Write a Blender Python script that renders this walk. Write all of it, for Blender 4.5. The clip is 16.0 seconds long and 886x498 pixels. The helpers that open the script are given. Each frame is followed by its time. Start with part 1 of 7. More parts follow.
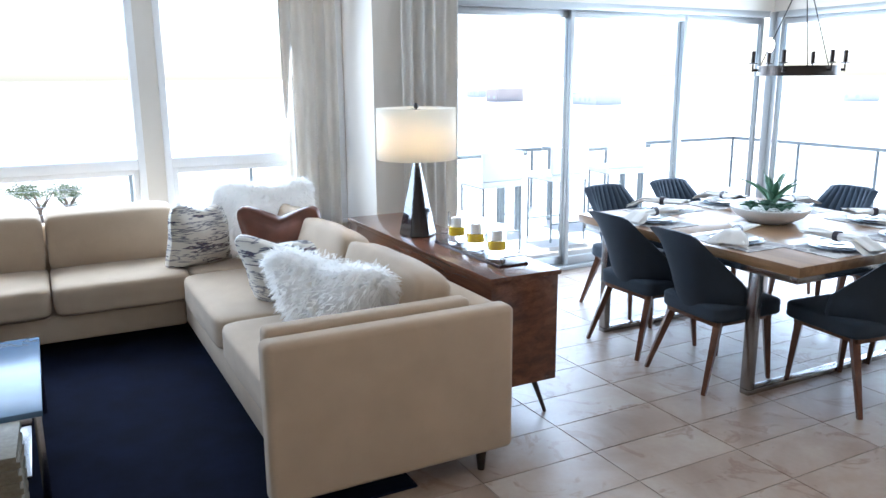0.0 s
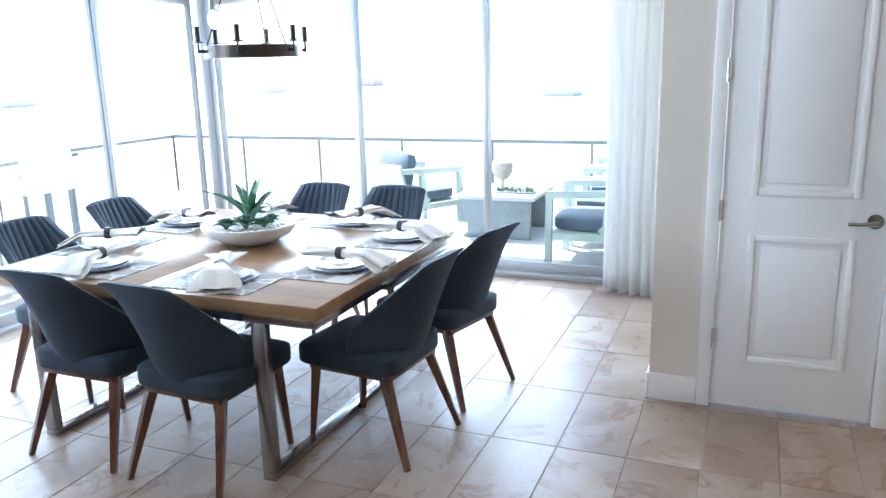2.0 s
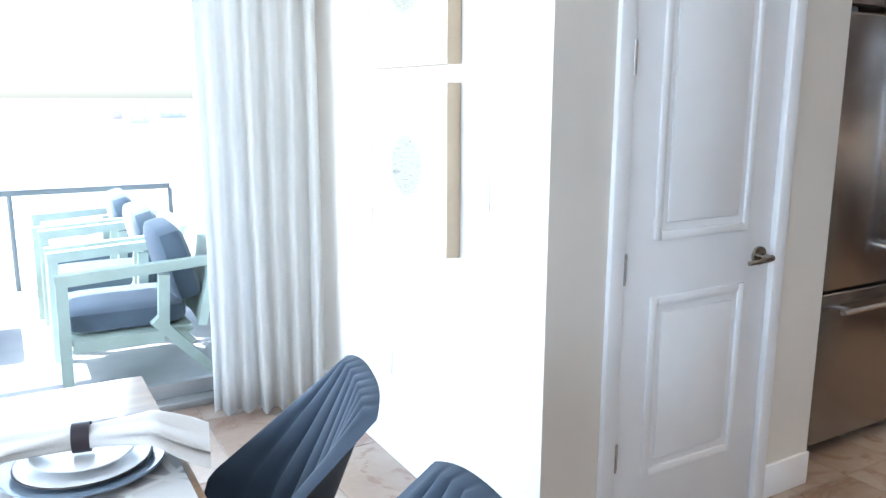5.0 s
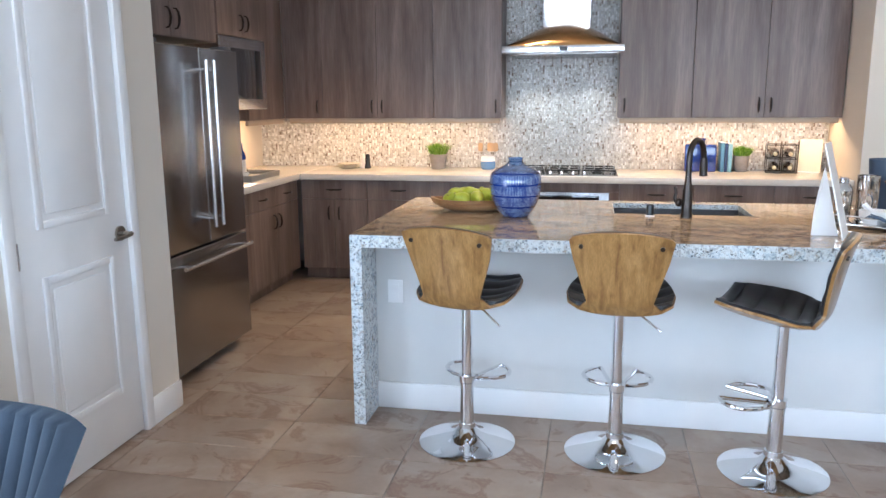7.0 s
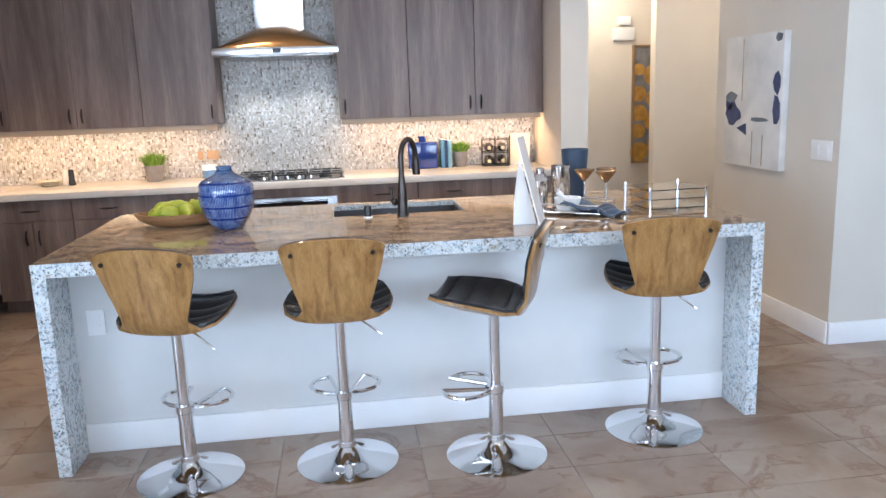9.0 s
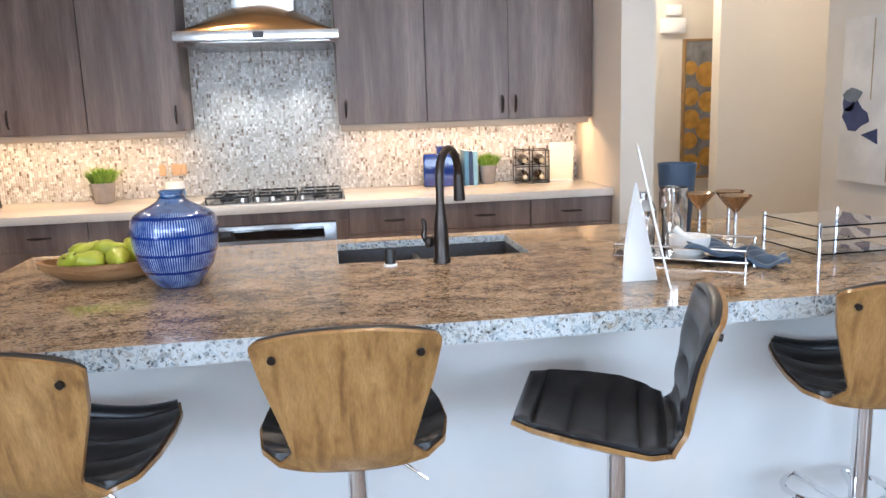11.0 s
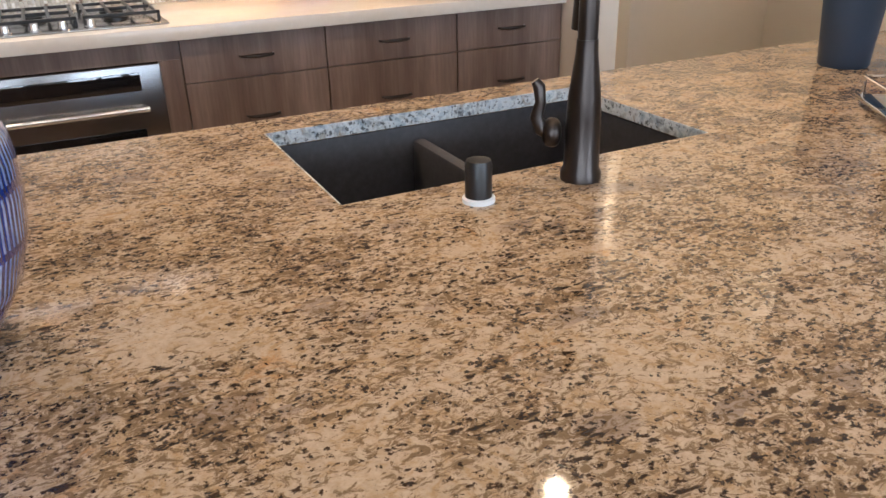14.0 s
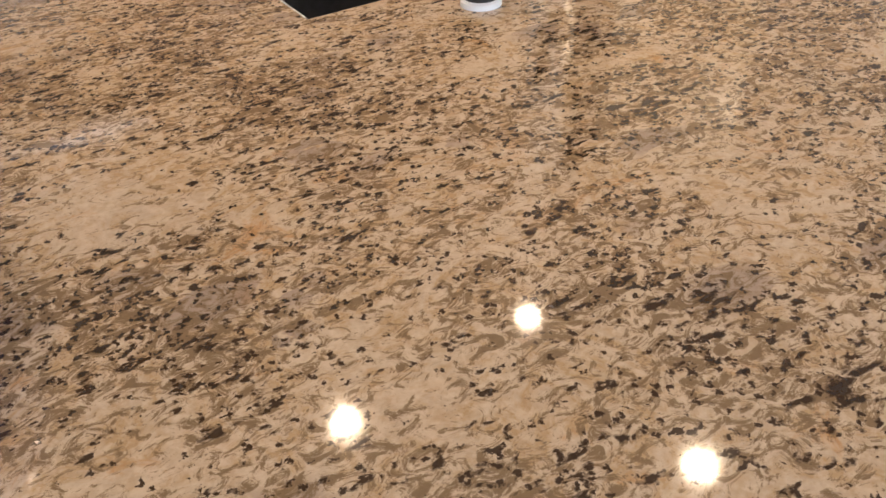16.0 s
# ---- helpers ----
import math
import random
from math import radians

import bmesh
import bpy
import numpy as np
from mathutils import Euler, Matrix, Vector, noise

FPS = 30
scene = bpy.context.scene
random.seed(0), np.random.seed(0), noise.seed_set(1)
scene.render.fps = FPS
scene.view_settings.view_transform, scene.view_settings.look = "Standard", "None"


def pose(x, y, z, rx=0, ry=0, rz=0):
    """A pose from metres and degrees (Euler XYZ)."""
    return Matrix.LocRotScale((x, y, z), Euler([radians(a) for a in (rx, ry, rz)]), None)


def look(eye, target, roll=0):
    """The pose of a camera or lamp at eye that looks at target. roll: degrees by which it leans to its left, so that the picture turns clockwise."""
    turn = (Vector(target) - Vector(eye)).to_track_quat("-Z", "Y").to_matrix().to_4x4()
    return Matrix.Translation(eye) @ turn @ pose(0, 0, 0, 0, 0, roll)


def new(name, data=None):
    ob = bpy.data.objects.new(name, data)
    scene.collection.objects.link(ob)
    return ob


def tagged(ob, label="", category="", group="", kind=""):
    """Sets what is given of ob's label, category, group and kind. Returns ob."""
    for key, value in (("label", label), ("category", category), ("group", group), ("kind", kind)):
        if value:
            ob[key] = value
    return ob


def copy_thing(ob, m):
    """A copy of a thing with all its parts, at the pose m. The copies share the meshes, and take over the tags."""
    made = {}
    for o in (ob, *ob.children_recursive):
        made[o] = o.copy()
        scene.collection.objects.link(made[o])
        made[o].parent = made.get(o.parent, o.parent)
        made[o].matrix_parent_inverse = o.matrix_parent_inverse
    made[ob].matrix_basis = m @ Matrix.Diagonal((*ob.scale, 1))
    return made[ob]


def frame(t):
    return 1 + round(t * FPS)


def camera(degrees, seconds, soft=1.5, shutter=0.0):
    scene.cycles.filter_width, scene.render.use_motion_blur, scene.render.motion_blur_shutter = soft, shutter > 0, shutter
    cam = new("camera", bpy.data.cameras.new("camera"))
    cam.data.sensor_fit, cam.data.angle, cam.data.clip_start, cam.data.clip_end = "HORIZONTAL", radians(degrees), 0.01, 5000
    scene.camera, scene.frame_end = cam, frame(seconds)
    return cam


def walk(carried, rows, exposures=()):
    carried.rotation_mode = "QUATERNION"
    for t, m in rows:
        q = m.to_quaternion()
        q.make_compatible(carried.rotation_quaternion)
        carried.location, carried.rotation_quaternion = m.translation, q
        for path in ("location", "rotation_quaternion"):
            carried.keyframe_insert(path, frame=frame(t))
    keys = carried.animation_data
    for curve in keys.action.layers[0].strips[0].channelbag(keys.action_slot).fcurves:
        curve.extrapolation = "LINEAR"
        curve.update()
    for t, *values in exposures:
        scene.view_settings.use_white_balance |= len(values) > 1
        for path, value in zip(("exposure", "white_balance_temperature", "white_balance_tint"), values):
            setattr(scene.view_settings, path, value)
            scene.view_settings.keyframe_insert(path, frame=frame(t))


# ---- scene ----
cam = camera(60.0, 16.0)
PATH = [
    (0, (4.641, 1.379, 1.726), (3.735, -0.349, 1.287), -0.4),
    (0.5, (4.467, 1.123, 1.728), (3.257, -0.404, 1.275), -0.9),
    (1, (4.27, 0.858, 1.697), (2.777, -0.394, 1.246), -0.9),
    (1.5, (4.057, 0.614, 1.69), (2.353, -0.325, 1.228), -0.8),
    (2, (3.718, 0.409, 1.665), (1.917, -0.323, 1.196), -1.4),
    (2.5, (3.308, 0.17, 1.626), (1.433, -0.345, 1.156), -2.0),
    (3, (2.887, -0.112, 1.61), (0.959, -0.339, 1.132), -2.0),
    (3.2, (2.713, -0.216, 1.619), (0.776, -0.333, 1.135), -2.3),
    (5.3, (1.695, -1.453, 1.481), (0.133, -0.261, 1.106), 0.4),
    (5.5, (1.738, -1.51, 1.48), (0.293, -0.179, 1.106), 0.4),
    (6, (1.91, -1.707, 1.506), (0.795, -0.091, 1.124), 0.2),
    (6.5, (2.016, -1.893, 1.514), (1.262, -0.08, 1.132), -0.2),
    (7, (2.031, -2.069, 1.529), (1.655, -0.143, 1.143), -0.4),
    (7.5, (2.074, -2.172, 1.545), (1.919, -0.216, 1.157), -1.4),
    (8, (2.117, -2.196, 1.546), (2.13, -0.235, 1.154), -1.9),
    (8.5, (2.17, -2.121, 1.536), (2.323, -0.167, 1.142), -2.0),
    (8.7, (2.204, -2.06, 1.534), (2.412, -0.111, 1.138), -2.1),
    (10.8, (2.187, -0.794, 1.472), (2.513, 1.144, 1.101), -1.8),
    (11, (2.136, -0.616, 1.459), (2.419, 1.329, 1.093), -1.9),
    (11.5, (1.975, -0.193, 1.437), (2.167, 1.757, 1.04), -1.9),
    (12, (1.853, 0.192, 1.405), (2.04, 2.128, 0.942), -1.8),
    (12.5, (1.751, 0.502, 1.394), (1.979, 2.414, 0.853), -1.5),
    (13, (1.702, 0.74, 1.358), (2.122, 2.589, 0.723), -1.2),
    (13.5, (1.752, 0.935, 1.325), (2.414, 2.671, 0.585), -1.7),
    (14, (1.826, 1.093, 1.324), (2.628, 2.72, 0.482), -1.5),
    (14.5, (1.839, 1.174, 1.302), (2.661, 2.707, 0.316), -2.2),
    (15, (1.841, 1.218, 1.285), (2.671, 2.652, 0.164), -2.7),
    (15.5, (1.841, 1.257, 1.263), (2.659, 2.621, 0.05), -3.2),
    (16, (1.838, 1.278, 1.237), (2.643, 2.642, 0.017), -3.2),
]
walk(cam, [(t, look(eye, target, roll)) for t, eye, target, roll in PATH],
     [(0, 1.67, 5450, 8), (1.5, 1.84, 5450, 8), (3, 1.99, 5450, 8), (5.5, 1.9, 5500, 8), (8.5, 1.88, 5450, 10), (11, 1.93, 5550, 10), (13, 1.88, 5750, 12), (14.5, 1.72, 5900, 12), (16, 1.76, 6000, 12)])
cam.name = "camera"

# ---- light ----
world = bpy.data.worlds.new("sky")
scene.world = world
world.use_nodes = True
wn = world.node_tree
sky = wn.nodes.new("ShaderNodeTexSky")
sky.sky_type = "NISHITA"
sky.sun_disc = False
SUN_EL, SUN_AZ = 62.0, 215.0
sky.sun_elevation = radians(SUN_EL)
sky.sun_rotation = radians(SUN_AZ)
sky.air_density, sky.dust_density = 1.0, 2.0
wn.links.new(sky.outputs[0], wn.nodes["Background"].inputs[0])
wn.nodes["Background"].inputs[1].default_value = 0.15


def lamp(name, kind, m, power, color=(1, 1, 1), size=(1, 1), spread=180, angle=30):
    d = bpy.data.lights.new(name, kind)
    d.energy, d.color = power, color
    if kind == "AREA":
        d.shape, d.size, d.size_y, d.spread = "RECTANGLE", size[0], size[1], radians(spread)
    if kind == "SUN":
        d.angle = radians(0.5)
    if kind == "SPOT":
        d.spot_size, d.spot_blend, d.shadow_soft_size = radians(angle), 0.6, size[0]
    if kind == "POINT":
        d.shadow_soft_size = size[0]
    o = new(name, d)
    o.matrix_basis = m
    return o


az = radians(SUN_AZ)
sv = Vector((math.sin(az) * math.cos(radians(SUN_EL)), math.cos(az) * math.cos(radians(SUN_EL)), math.sin(radians(SUN_EL))))
lamp("sun", "SUN", look(tuple(sv * 50), (0, 0, 0)), 5.0, (1.0, 0.96, 0.9))
DAY = (0.80, 0.90, 1.0)
lamp("window_light_a", "AREA", look((0.0, -4.0, 1.2), (0.0, 0.0, 1.0)), 44, DAY, (3.4, 2.1))
lamp("window_light_b", "AREA", look((-1.86, -2.3, 1.2), (2.0, -2.3, 1.0)), 50, DAY, (2.9, 2.1))
lamp("window_light_c", "AREA", look((4.6, -4.62, 1.6), (4.6, 0.0, 0.8)), 50, DAY, (3.6, 1.8))
DLE, DLP = 14.0, 14.0
CF = 4.04

# ---- materials ----


def nodes_of(name):
    m = bpy.data.materials.new(name)
    m.use_nodes = True
    return m, m.node_tree.nodes, m.node_tree.links, m.node_tree.nodes["Principled BSDF"]


def ramp(n, l, fac, stops):
    r = n.new("ShaderNodeValToRGB")
    e = r.color_ramp.elements
    while len(e) < len(stops):
        e.new(0.5)
    for i, (p, c) in enumerate(stops):
        e[i].position, e[i].color = p, (*c, 1)
    l.new(fac, r.inputs[0])
    return r.outputs[0]


def coords(n, l, scale=(1, 1, 1), rot=(0, 0, 0), kind="Object"):
    t = n.new("ShaderNodeTexCoord")
    mp = n.new("ShaderNodeMapping")
    mp.inputs["Scale"].default_value = scale
    mp.inputs["Rotation"].default_value = rot
    if kind == "World":
        g = n.new("ShaderNodeNewGeometry")
        l.new(g.outputs["Position"], mp.inputs[0])
    else:
        l.new(t.outputs[kind], mp.inputs[0])
    return mp.outputs[0]


def noisy(n, l, vec, scale, detail=4, rough=0.55, dist=0.0):
    t = n.new("ShaderNodeTexNoise")
    t.inputs["Scale"].default_value, t.inputs["Detail"].default_value = scale, detail
    t.inputs["Roughness"].default_value, t.inputs["Distortion"].default_value = rough, dist
    l.new(vec, t.inputs["Vector"])
    return t.outputs[0]


def bump(n, l, b, height, strength, distance=0.002):
    k = n.new("ShaderNodeBump")
    k.inputs["Strength"].default_value, k.inputs["Distance"].default_value = strength, distance
    l.new(height, k.inputs["Height"])
    l.new(k.outputs[0], b.inputs["Normal"])


def mixc(n, l, fac, a, b2, mode="MIX"):
    m = n.new("ShaderNodeMix")
    m.data_type, m.blend_type = "RGBA", mode
    for s, v in ((0, fac), (6, a), (7, b2)):
        if isinstance(v, (int, float)):
            m.inputs[s].default_value = v
        elif isinstance(v, tuple):
            m.inputs[s].default_value = (*v, 1)
        else:
            l.new(v, m.inputs[s])
    return m.outputs[2]


def plain(name, color, rough=0.5, metal=0.0, vary=0.08, scale=6.0, bumps=0.1, bscale=120.0, coat=0.0, spec=0.5, kind="Object"):
    m, n, l, b = nodes_of(name)
    v = coords(n, l, kind=kind)
    lo = tuple(c * (1 - vary) for c in color)
    hi = tuple(min(1, c * (1 + vary)) for c in color)
    l.new(ramp(n, l, noisy(n, l, v, scale), [(0.3, lo), (0.7, hi)]), b.inputs["Base Color"])
    b.inputs["Roughness"].default_value, b.inputs["Metallic"].default_value = rough, metal
    b.inputs["Coat Weight"].default_value = coat
    b.inputs["Specular IOR Level"].default_value = spec
    if bumps:
        bump(n, l, b, noisy(n, l, v, bscale, 2), bumps, 0.001)
    return m


def wood(name, dark, mid, light, grain=(1, 1, 12), rough=0.4, scale=3.0, coat=0.0, cyc=0.6):
    """Grain runs along the axis whose grain factor is small."""
    m, n, l, b = nodes_of(name)
    v = coords(n, l, scale=grain)
    big = noisy(n, l, v, scale, 3, 0.5, cyc)
    fine = noisy(n, l, v, scale * 9, 5, 0.65)
    c1 = ramp(n, l, big, [(0.3, dark), (0.5, mid), (0.72, light)])
    c2 = ramp(n, l, fine, [(0.35, (0.62, 0.62, 0.62)), (0.65, (1, 1, 1))])
    l.new(mixc(n, l, 0.7, c1, c2, "MULTIPLY"), b.inputs["Base Color"])
    b.inputs["Roughness"].default_value, b.inputs["Coat Weight"].default_value = rough, coat
    bump(n, l, b, fine, 0.15, 0.0008)
    return m


def fabric(name, color, rough=0.9, scale=420.0, vary=0.12, sheen=0.3):
    m, n, l, b = nodes_of(name)
    v = coords(n, l)
    w = n.new("ShaderNodeTexWave")
    w.inputs["Scale"].default_value, w.inputs["Distortion"].default_value = scale / 4, 3.0
    l.new(v, w.inputs["Vector"])
    big = noisy(n, l, v, 5.0)
    c = ramp(n, l, big, [(0.3, tuple(x * (1 - vary) for x in color)), (0.7, tuple(min(1, x * (1 + vary)) for x in color))])
    fine = noisy(n, l, v, scale, 3)
    c = mixc(n, l, 0.35, c, ramp(n, l, fine, [(0.3, (0.6, 0.6, 0.6)), (0.7, (1, 1, 1))]), "MULTIPLY")
    l.new(c, b.inputs["Base Color"])
    b.inputs["Roughness"].default_value, b.inputs["Sheen Weight"].default_value = rough, sheen
    bump(n, l, b, fine, 0.35, 0.001)
    return m


def flecks(n, l, vec, scale, share, zone, gain, wobble=0.006, soft=0.03):
    """Angular mineral flecks: some cells of a broken-up cell pattern, more of them where the zone is high."""
    nz = n.new("ShaderNodeTexNoise")
    nz.inputs["Scale"].default_value, nz.inputs["Detail"].default_value = scale * 1.3, 3.0
    l.new(vec, nz.inputs["Vector"])
    wob = n.new("ShaderNodeVectorMath")
    wob.operation = "MULTIPLY_ADD"
    l.new(nz.outputs["Color"], wob.inputs[0])
    wob.inputs[1].default_value = (wobble,) * 3
    l.new(vec, wob.inputs[2])
    vo = n.new("ShaderNodeTexVoronoi")
    vo.inputs["Scale"].default_value = scale
    l.new(wob.outputs[0], vo.inputs["Vector"])
    sp = n.new("ShaderNodeSeparateColor")
    l.new(vo.outputs["Color"], sp.inputs[0])
    k = n.new("ShaderNodeMath")
    k.operation = "MULTIPLY_ADD"
    l.new(zone, k.inputs[0])
    k.inputs[1].default_value = gain
    l.new(sp.outputs[0], k.inputs[2])
    off = n.new("ShaderNodeMath")
    off.operation = "SUBTRACT"
    l.new(k.outputs[0], off.inputs[0])
    off.inputs[1].default_value = gain * 0.5
    picked = ramp(n, l, off.outputs[0], [(0.996 - share, (0, 0, 0)), (1.0 - share, (1, 1, 1))])
    core = ramp(n, l, vo.outputs["Distance"], [(0.36, (1, 1, 1)), (0.60 + soft, (0, 0, 0))])
    return mixc(n, l, 1.0, picked, core, "MULTIPLY")


def granite(name, base, tan, dark, grey, rough=0.08):
    m, n, l, b = nodes_of(name)
    v = coords(n, l, kind="World")
    vs = coords(n, l, scale=(1, 1.5, 1), rot=(0, 0, 0.35), kind="World")
    vl = coords(n, l, scale=(0.8, 2.2, 1), rot=(0, 0, -0.25), kind="World")
    cloud = noisy(n, l, v, 11.0, 6, 0.7, 0.8)
    c = ramp(n, l, cloud, [(0.34, base), (0.45, tan), (0.52, base), (0.63, tan), (0.74, base)])
    grain = noisy(n, l, v, 85.0, 4, 0.7, 0.5)
    c = mixc(n, l, ramp(n, l, grain, [(0.42, (0.75, 0.75, 0.75)), (0.55, (0, 0, 0))]), c, tuple(min(1, x * 1.13) for x in base))
    rust = noisy(n, l, vs, 13.0, 5, 0.7, 1.1)
    c = mixc(n, l, ramp(n, l, rust, [(0.60, (0, 0, 0)), (0.70, (0.75,) * 3)]), c, (0.40, 0.21, 0.075))
    zone = noisy(n, l, vs, 5.5, 5, 0.7, 0.6)
    patch = flecks(n, l, vs, 17.0, 0.12, zone, 0.3, 0.03, 0.2)
    c = mixc(n, l, mixc(n, l, 1.0, patch, (0.62,) * 3, "MULTIPLY"), c, grey)
    brown = tuple(0.45 * t + 0.3 * d for t, d in zip(tan, dark))
    mott = noisy(n, l, vs, 55.0, 6, 0.75, 1.6)
    sm = n.new("ShaderNodeMath")
    sm.operation = "MULTIPLY_ADD"
    l.new(zone, sm.inputs[0])
    sm.inputs[1].default_value = 0.40
    l.new(mott, sm.inputs[2])
    c = mixc(n, l, ramp(n, l, sm.outputs[0], [(0.68, (0, 0, 0)), (0.76, (0.95, 0.95, 0.95))]), c, brown)
    for vec, scale, share, gain, w in ((vs, 100.0, 0.13, 1.0, 0.022), (v, 210.0, 0.15, 1.0, 0.010), (vl, 60.0, 0.04, 0.5, 0.03)):
        c = mixc(n, l, mixc(n, l, 1.0, flecks(n, l, vec, scale, share, zone, gain, w), (0.97,) * 3, "MULTIPLY"), c, dark)
    c = mixc(n, l, 0.35, c, ramp(n, l, noisy(n, l, v, 240.0, 3, 0.6), [(0.35, (0.72, 0.70, 0.68)), (0.6, (1, 1, 1))]), "MULTIPLY")
    l.new(c, b.inputs["Base Color"])
    b.inputs["Roughness"].default_value = rough
    b.inputs["Specular IOR Level"].default_value = 0.6
    return m


def crystals(name, rough=0.12):
    m, n, l, b = nodes_of(name)
    v = coords(n, l, kind="World")
    cloud = noisy(n, l, v, 30.0, 5, 0.7, 0.9)
    c = ramp(n, l, cloud, [(0.30, (0.22, 0.27, 0.31)), (0.40, (0.44, 0.50, 0.54)), (0.50, (0.68, 0.71, 0.71)), (0.58, (0.50, 0.52, 0.52)), (0.68, (0.36, 0.30, 0.23))])
    zone = noisy(n, l, v, 14.0, 4, 0.6, 0.5)
    c = mixc(n, l, mixc(n, l, 1.0, flecks(n, l, v, 65.0, 0.20, zone, 0.8, 0.02, 0.15), (0.6,) * 3, "MULTIPLY"), c, (0.20, 0.22, 0.24))
    for scale, share in ((115.0, 0.10), (210.0, 0.13)):
        c = mixc(n, l, mixc(n, l, 1.0, flecks(n, l, v, scale, share, zone, 0.7, 0.012), (0.85,) * 3, "MULTIPLY"), c, (0.05, 0.05, 0.052))
    l.new(c, b.inputs["Base Color"])
    b.inputs["Roughness"].default_value = rough
    return m


def tile_mat(name):
    m, n, l, b = nodes_of(name)
    v = coords(n, l, kind="World")
    oi = n.new("ShaderNodeObjectInfo")
    cmb = n.new("ShaderNodeCombineXYZ")
    for i in range(3):
        l.new(oi.outputs["Random"], cmb.inputs[i])
    sc = n.new("ShaderNodeVectorMath")
    sc.operation = "MULTIPLY_ADD"
    l.new(cmb.outputs[0], sc.inputs[0])
    sc.inputs[1].default_value = (17, 9, 5)
    l.new(v, sc.inputs[2])
    vv = sc.outputs[0]
    big = noisy(n, l, vv, 1.6, 4, 0.6, 0.6)
    c = ramp(n, l, big, [(0.3, (0.205, 0.14, 0.10)), (0.5, (0.31, 0.235, 0.18)), (0.7, (0.39, 0.33, 0.275))])
    st = noisy(n, l, vv, 2.6, 6, 0.62, 2.2)
    c = mixc(n, l, ramp(n, l, st, [(0.55, (0, 0, 0)), (0.61, (0.55, 0.55, 0.55)), (0.68, (0.05, 0.05, 0.05))]), c, (0.15, 0.065, 0.035))
    fine = noisy(n, l, vv, 40.0, 4)
    c = mixc(n, l, 0.25, c, ramp(n, l, fine, [(0.3, (0.7, 0.7, 0.7)), (0.7, (1, 1, 1))]), "MULTIPLY")
    l.new(c, b.inputs["Base Color"])
    l.new(ramp(n, l, big, [(0.3, (0.30,) * 3), (0.7, (0.45,) * 3)]), b.inputs["Roughness"])
    bump(n, l, b, fine, 0.12, 0.001)
    return m


def steel(name, color=(0.50, 0.50, 0.50), rough=0.28, stretch=(2, 2, 220)):
    m, n, l, b = nodes_of(name)
    v = coords(n, l, scale=stretch)
    f = noisy(n, l, v, 8.0, 4)
    l.new(ramp(n, l, f, [(0.3, (rough * 0.93,) * 3), (0.7, (rough * 1.07,) * 3)]), b.inputs["Roughness"])
    b.inputs["Base Color"].default_value = (*color, 1)
    b.inputs["Metallic"].default_value = 1.0
    bump(n, l, b, f, 0.002, 0.0001)
    return m


def glassy(name, color=(1, 1, 1), rough=0.0, ior=1.45, alpha=None):
    m, n, l, b = nodes_of(name)
    b.inputs["Base Color"].default_value = (*color, 1)
    b.inputs["Roughness"].default_value, b.inputs["IOR"].default_value = rough, ior
    b.inputs["Transmission Weight"].default_value = 1.0
    return m


def glowing(name, color, strength):
    m, n, l, b = nodes_of(name)
    b.inputs["Emission Color"].default_value = (*color, 1)
    b.inputs["Emission Strength"].default_value = strength
    b.inputs["Base Color"].default_value = (*color, 1)
    return m


def random_tint(name, stops, rough=0.25, source="island", metal=0.0):
    m, n, l, b = nodes_of(name)
    if source == "island":
        g = n.new("ShaderNodeNewGeometry")
        o = g.outputs["Random Per Island"]
    else:
        g = n.new("ShaderNodeObjectInfo")
        o = g.outputs["Random"]
    r = ramp(n, l, o, stops)
    r.node.color_ramp.interpolation = "CONSTANT"
    v = coords(n, l)
    l.new(mixc(n, l, 0.3, r, ramp(n, l, noisy(n, l, v, 60.0), [(0.3, (0.7,) * 3), (0.7, (1.0,) * 3)]), "MULTIPLY"), b.inputs["Base Color"])
    b.inputs["Roughness"].default_value, b.inputs["Metallic"].default_value = rough, metal
    return m


M_WALL = plain("wall_paint", (0.66, 0.605, 0.53), 0.75, vary=0.03, scale=2, bumps=0.15, bscale=180, kind="World")
M_WHITE = plain("trim_paint", (0.80, 0.79, 0.78), 0.35, vary=0.02, bumps=0.03)
M_CEIL = plain("ceiling_paint", (0.76, 0.75, 0.73), 0.85, vary=0.02, scale=3)
M_TILE = tile_mat("rustic_tile")
M_GROUT = plain("grout", (0.30, 0.27, 0.24), 0.9, kind="World")
M_CAB = wood("cabinet_laminate", (0.128, 0.082, 0.064), (0.190, 0.134, 0.111), (0.272, 0.204, 0.175), (4.5, 4.5, 0.35), 0.38, 2.0)
M_CABD = plain("cabinet_dark_gap", (0.03, 0.022, 0.02), 0.6)
M_GRAN = granite("granite_polished", (0.47, 0.37, 0.27), (0.39, 0.265, 0.145), (0.034, 0.018, 0.009), (0.22, 0.17, 0.145), 0.06)
M_GRANE = crystals("granite_edge")
M_QUARTZ = plain("quartz_counter", (0.66, 0.62, 0.57), 0.15, vary=0.03, scale=30, bumps=0)
M_STEEL = steel("brushed_steel", (0.35, 0.34, 0.335), 0.24)
M_STEELH = steel("satin_steel_handle", (0.75, 0.75, 0.76), 0.22, (1, 1, 1))
M_CHROME = plain("chrome", (0.80, 0.80, 0.81), 0.05, 1.0, vary=0.01, bumps=0)
M_BLACKM = plain("bronze_metal", (0.055, 0.045, 0.04), 0.3, 0.85, bumps=0.02)
M_BLACK = plain("black_plastic", (0.015, 0.015, 0.016), 0.35, bumps=0)
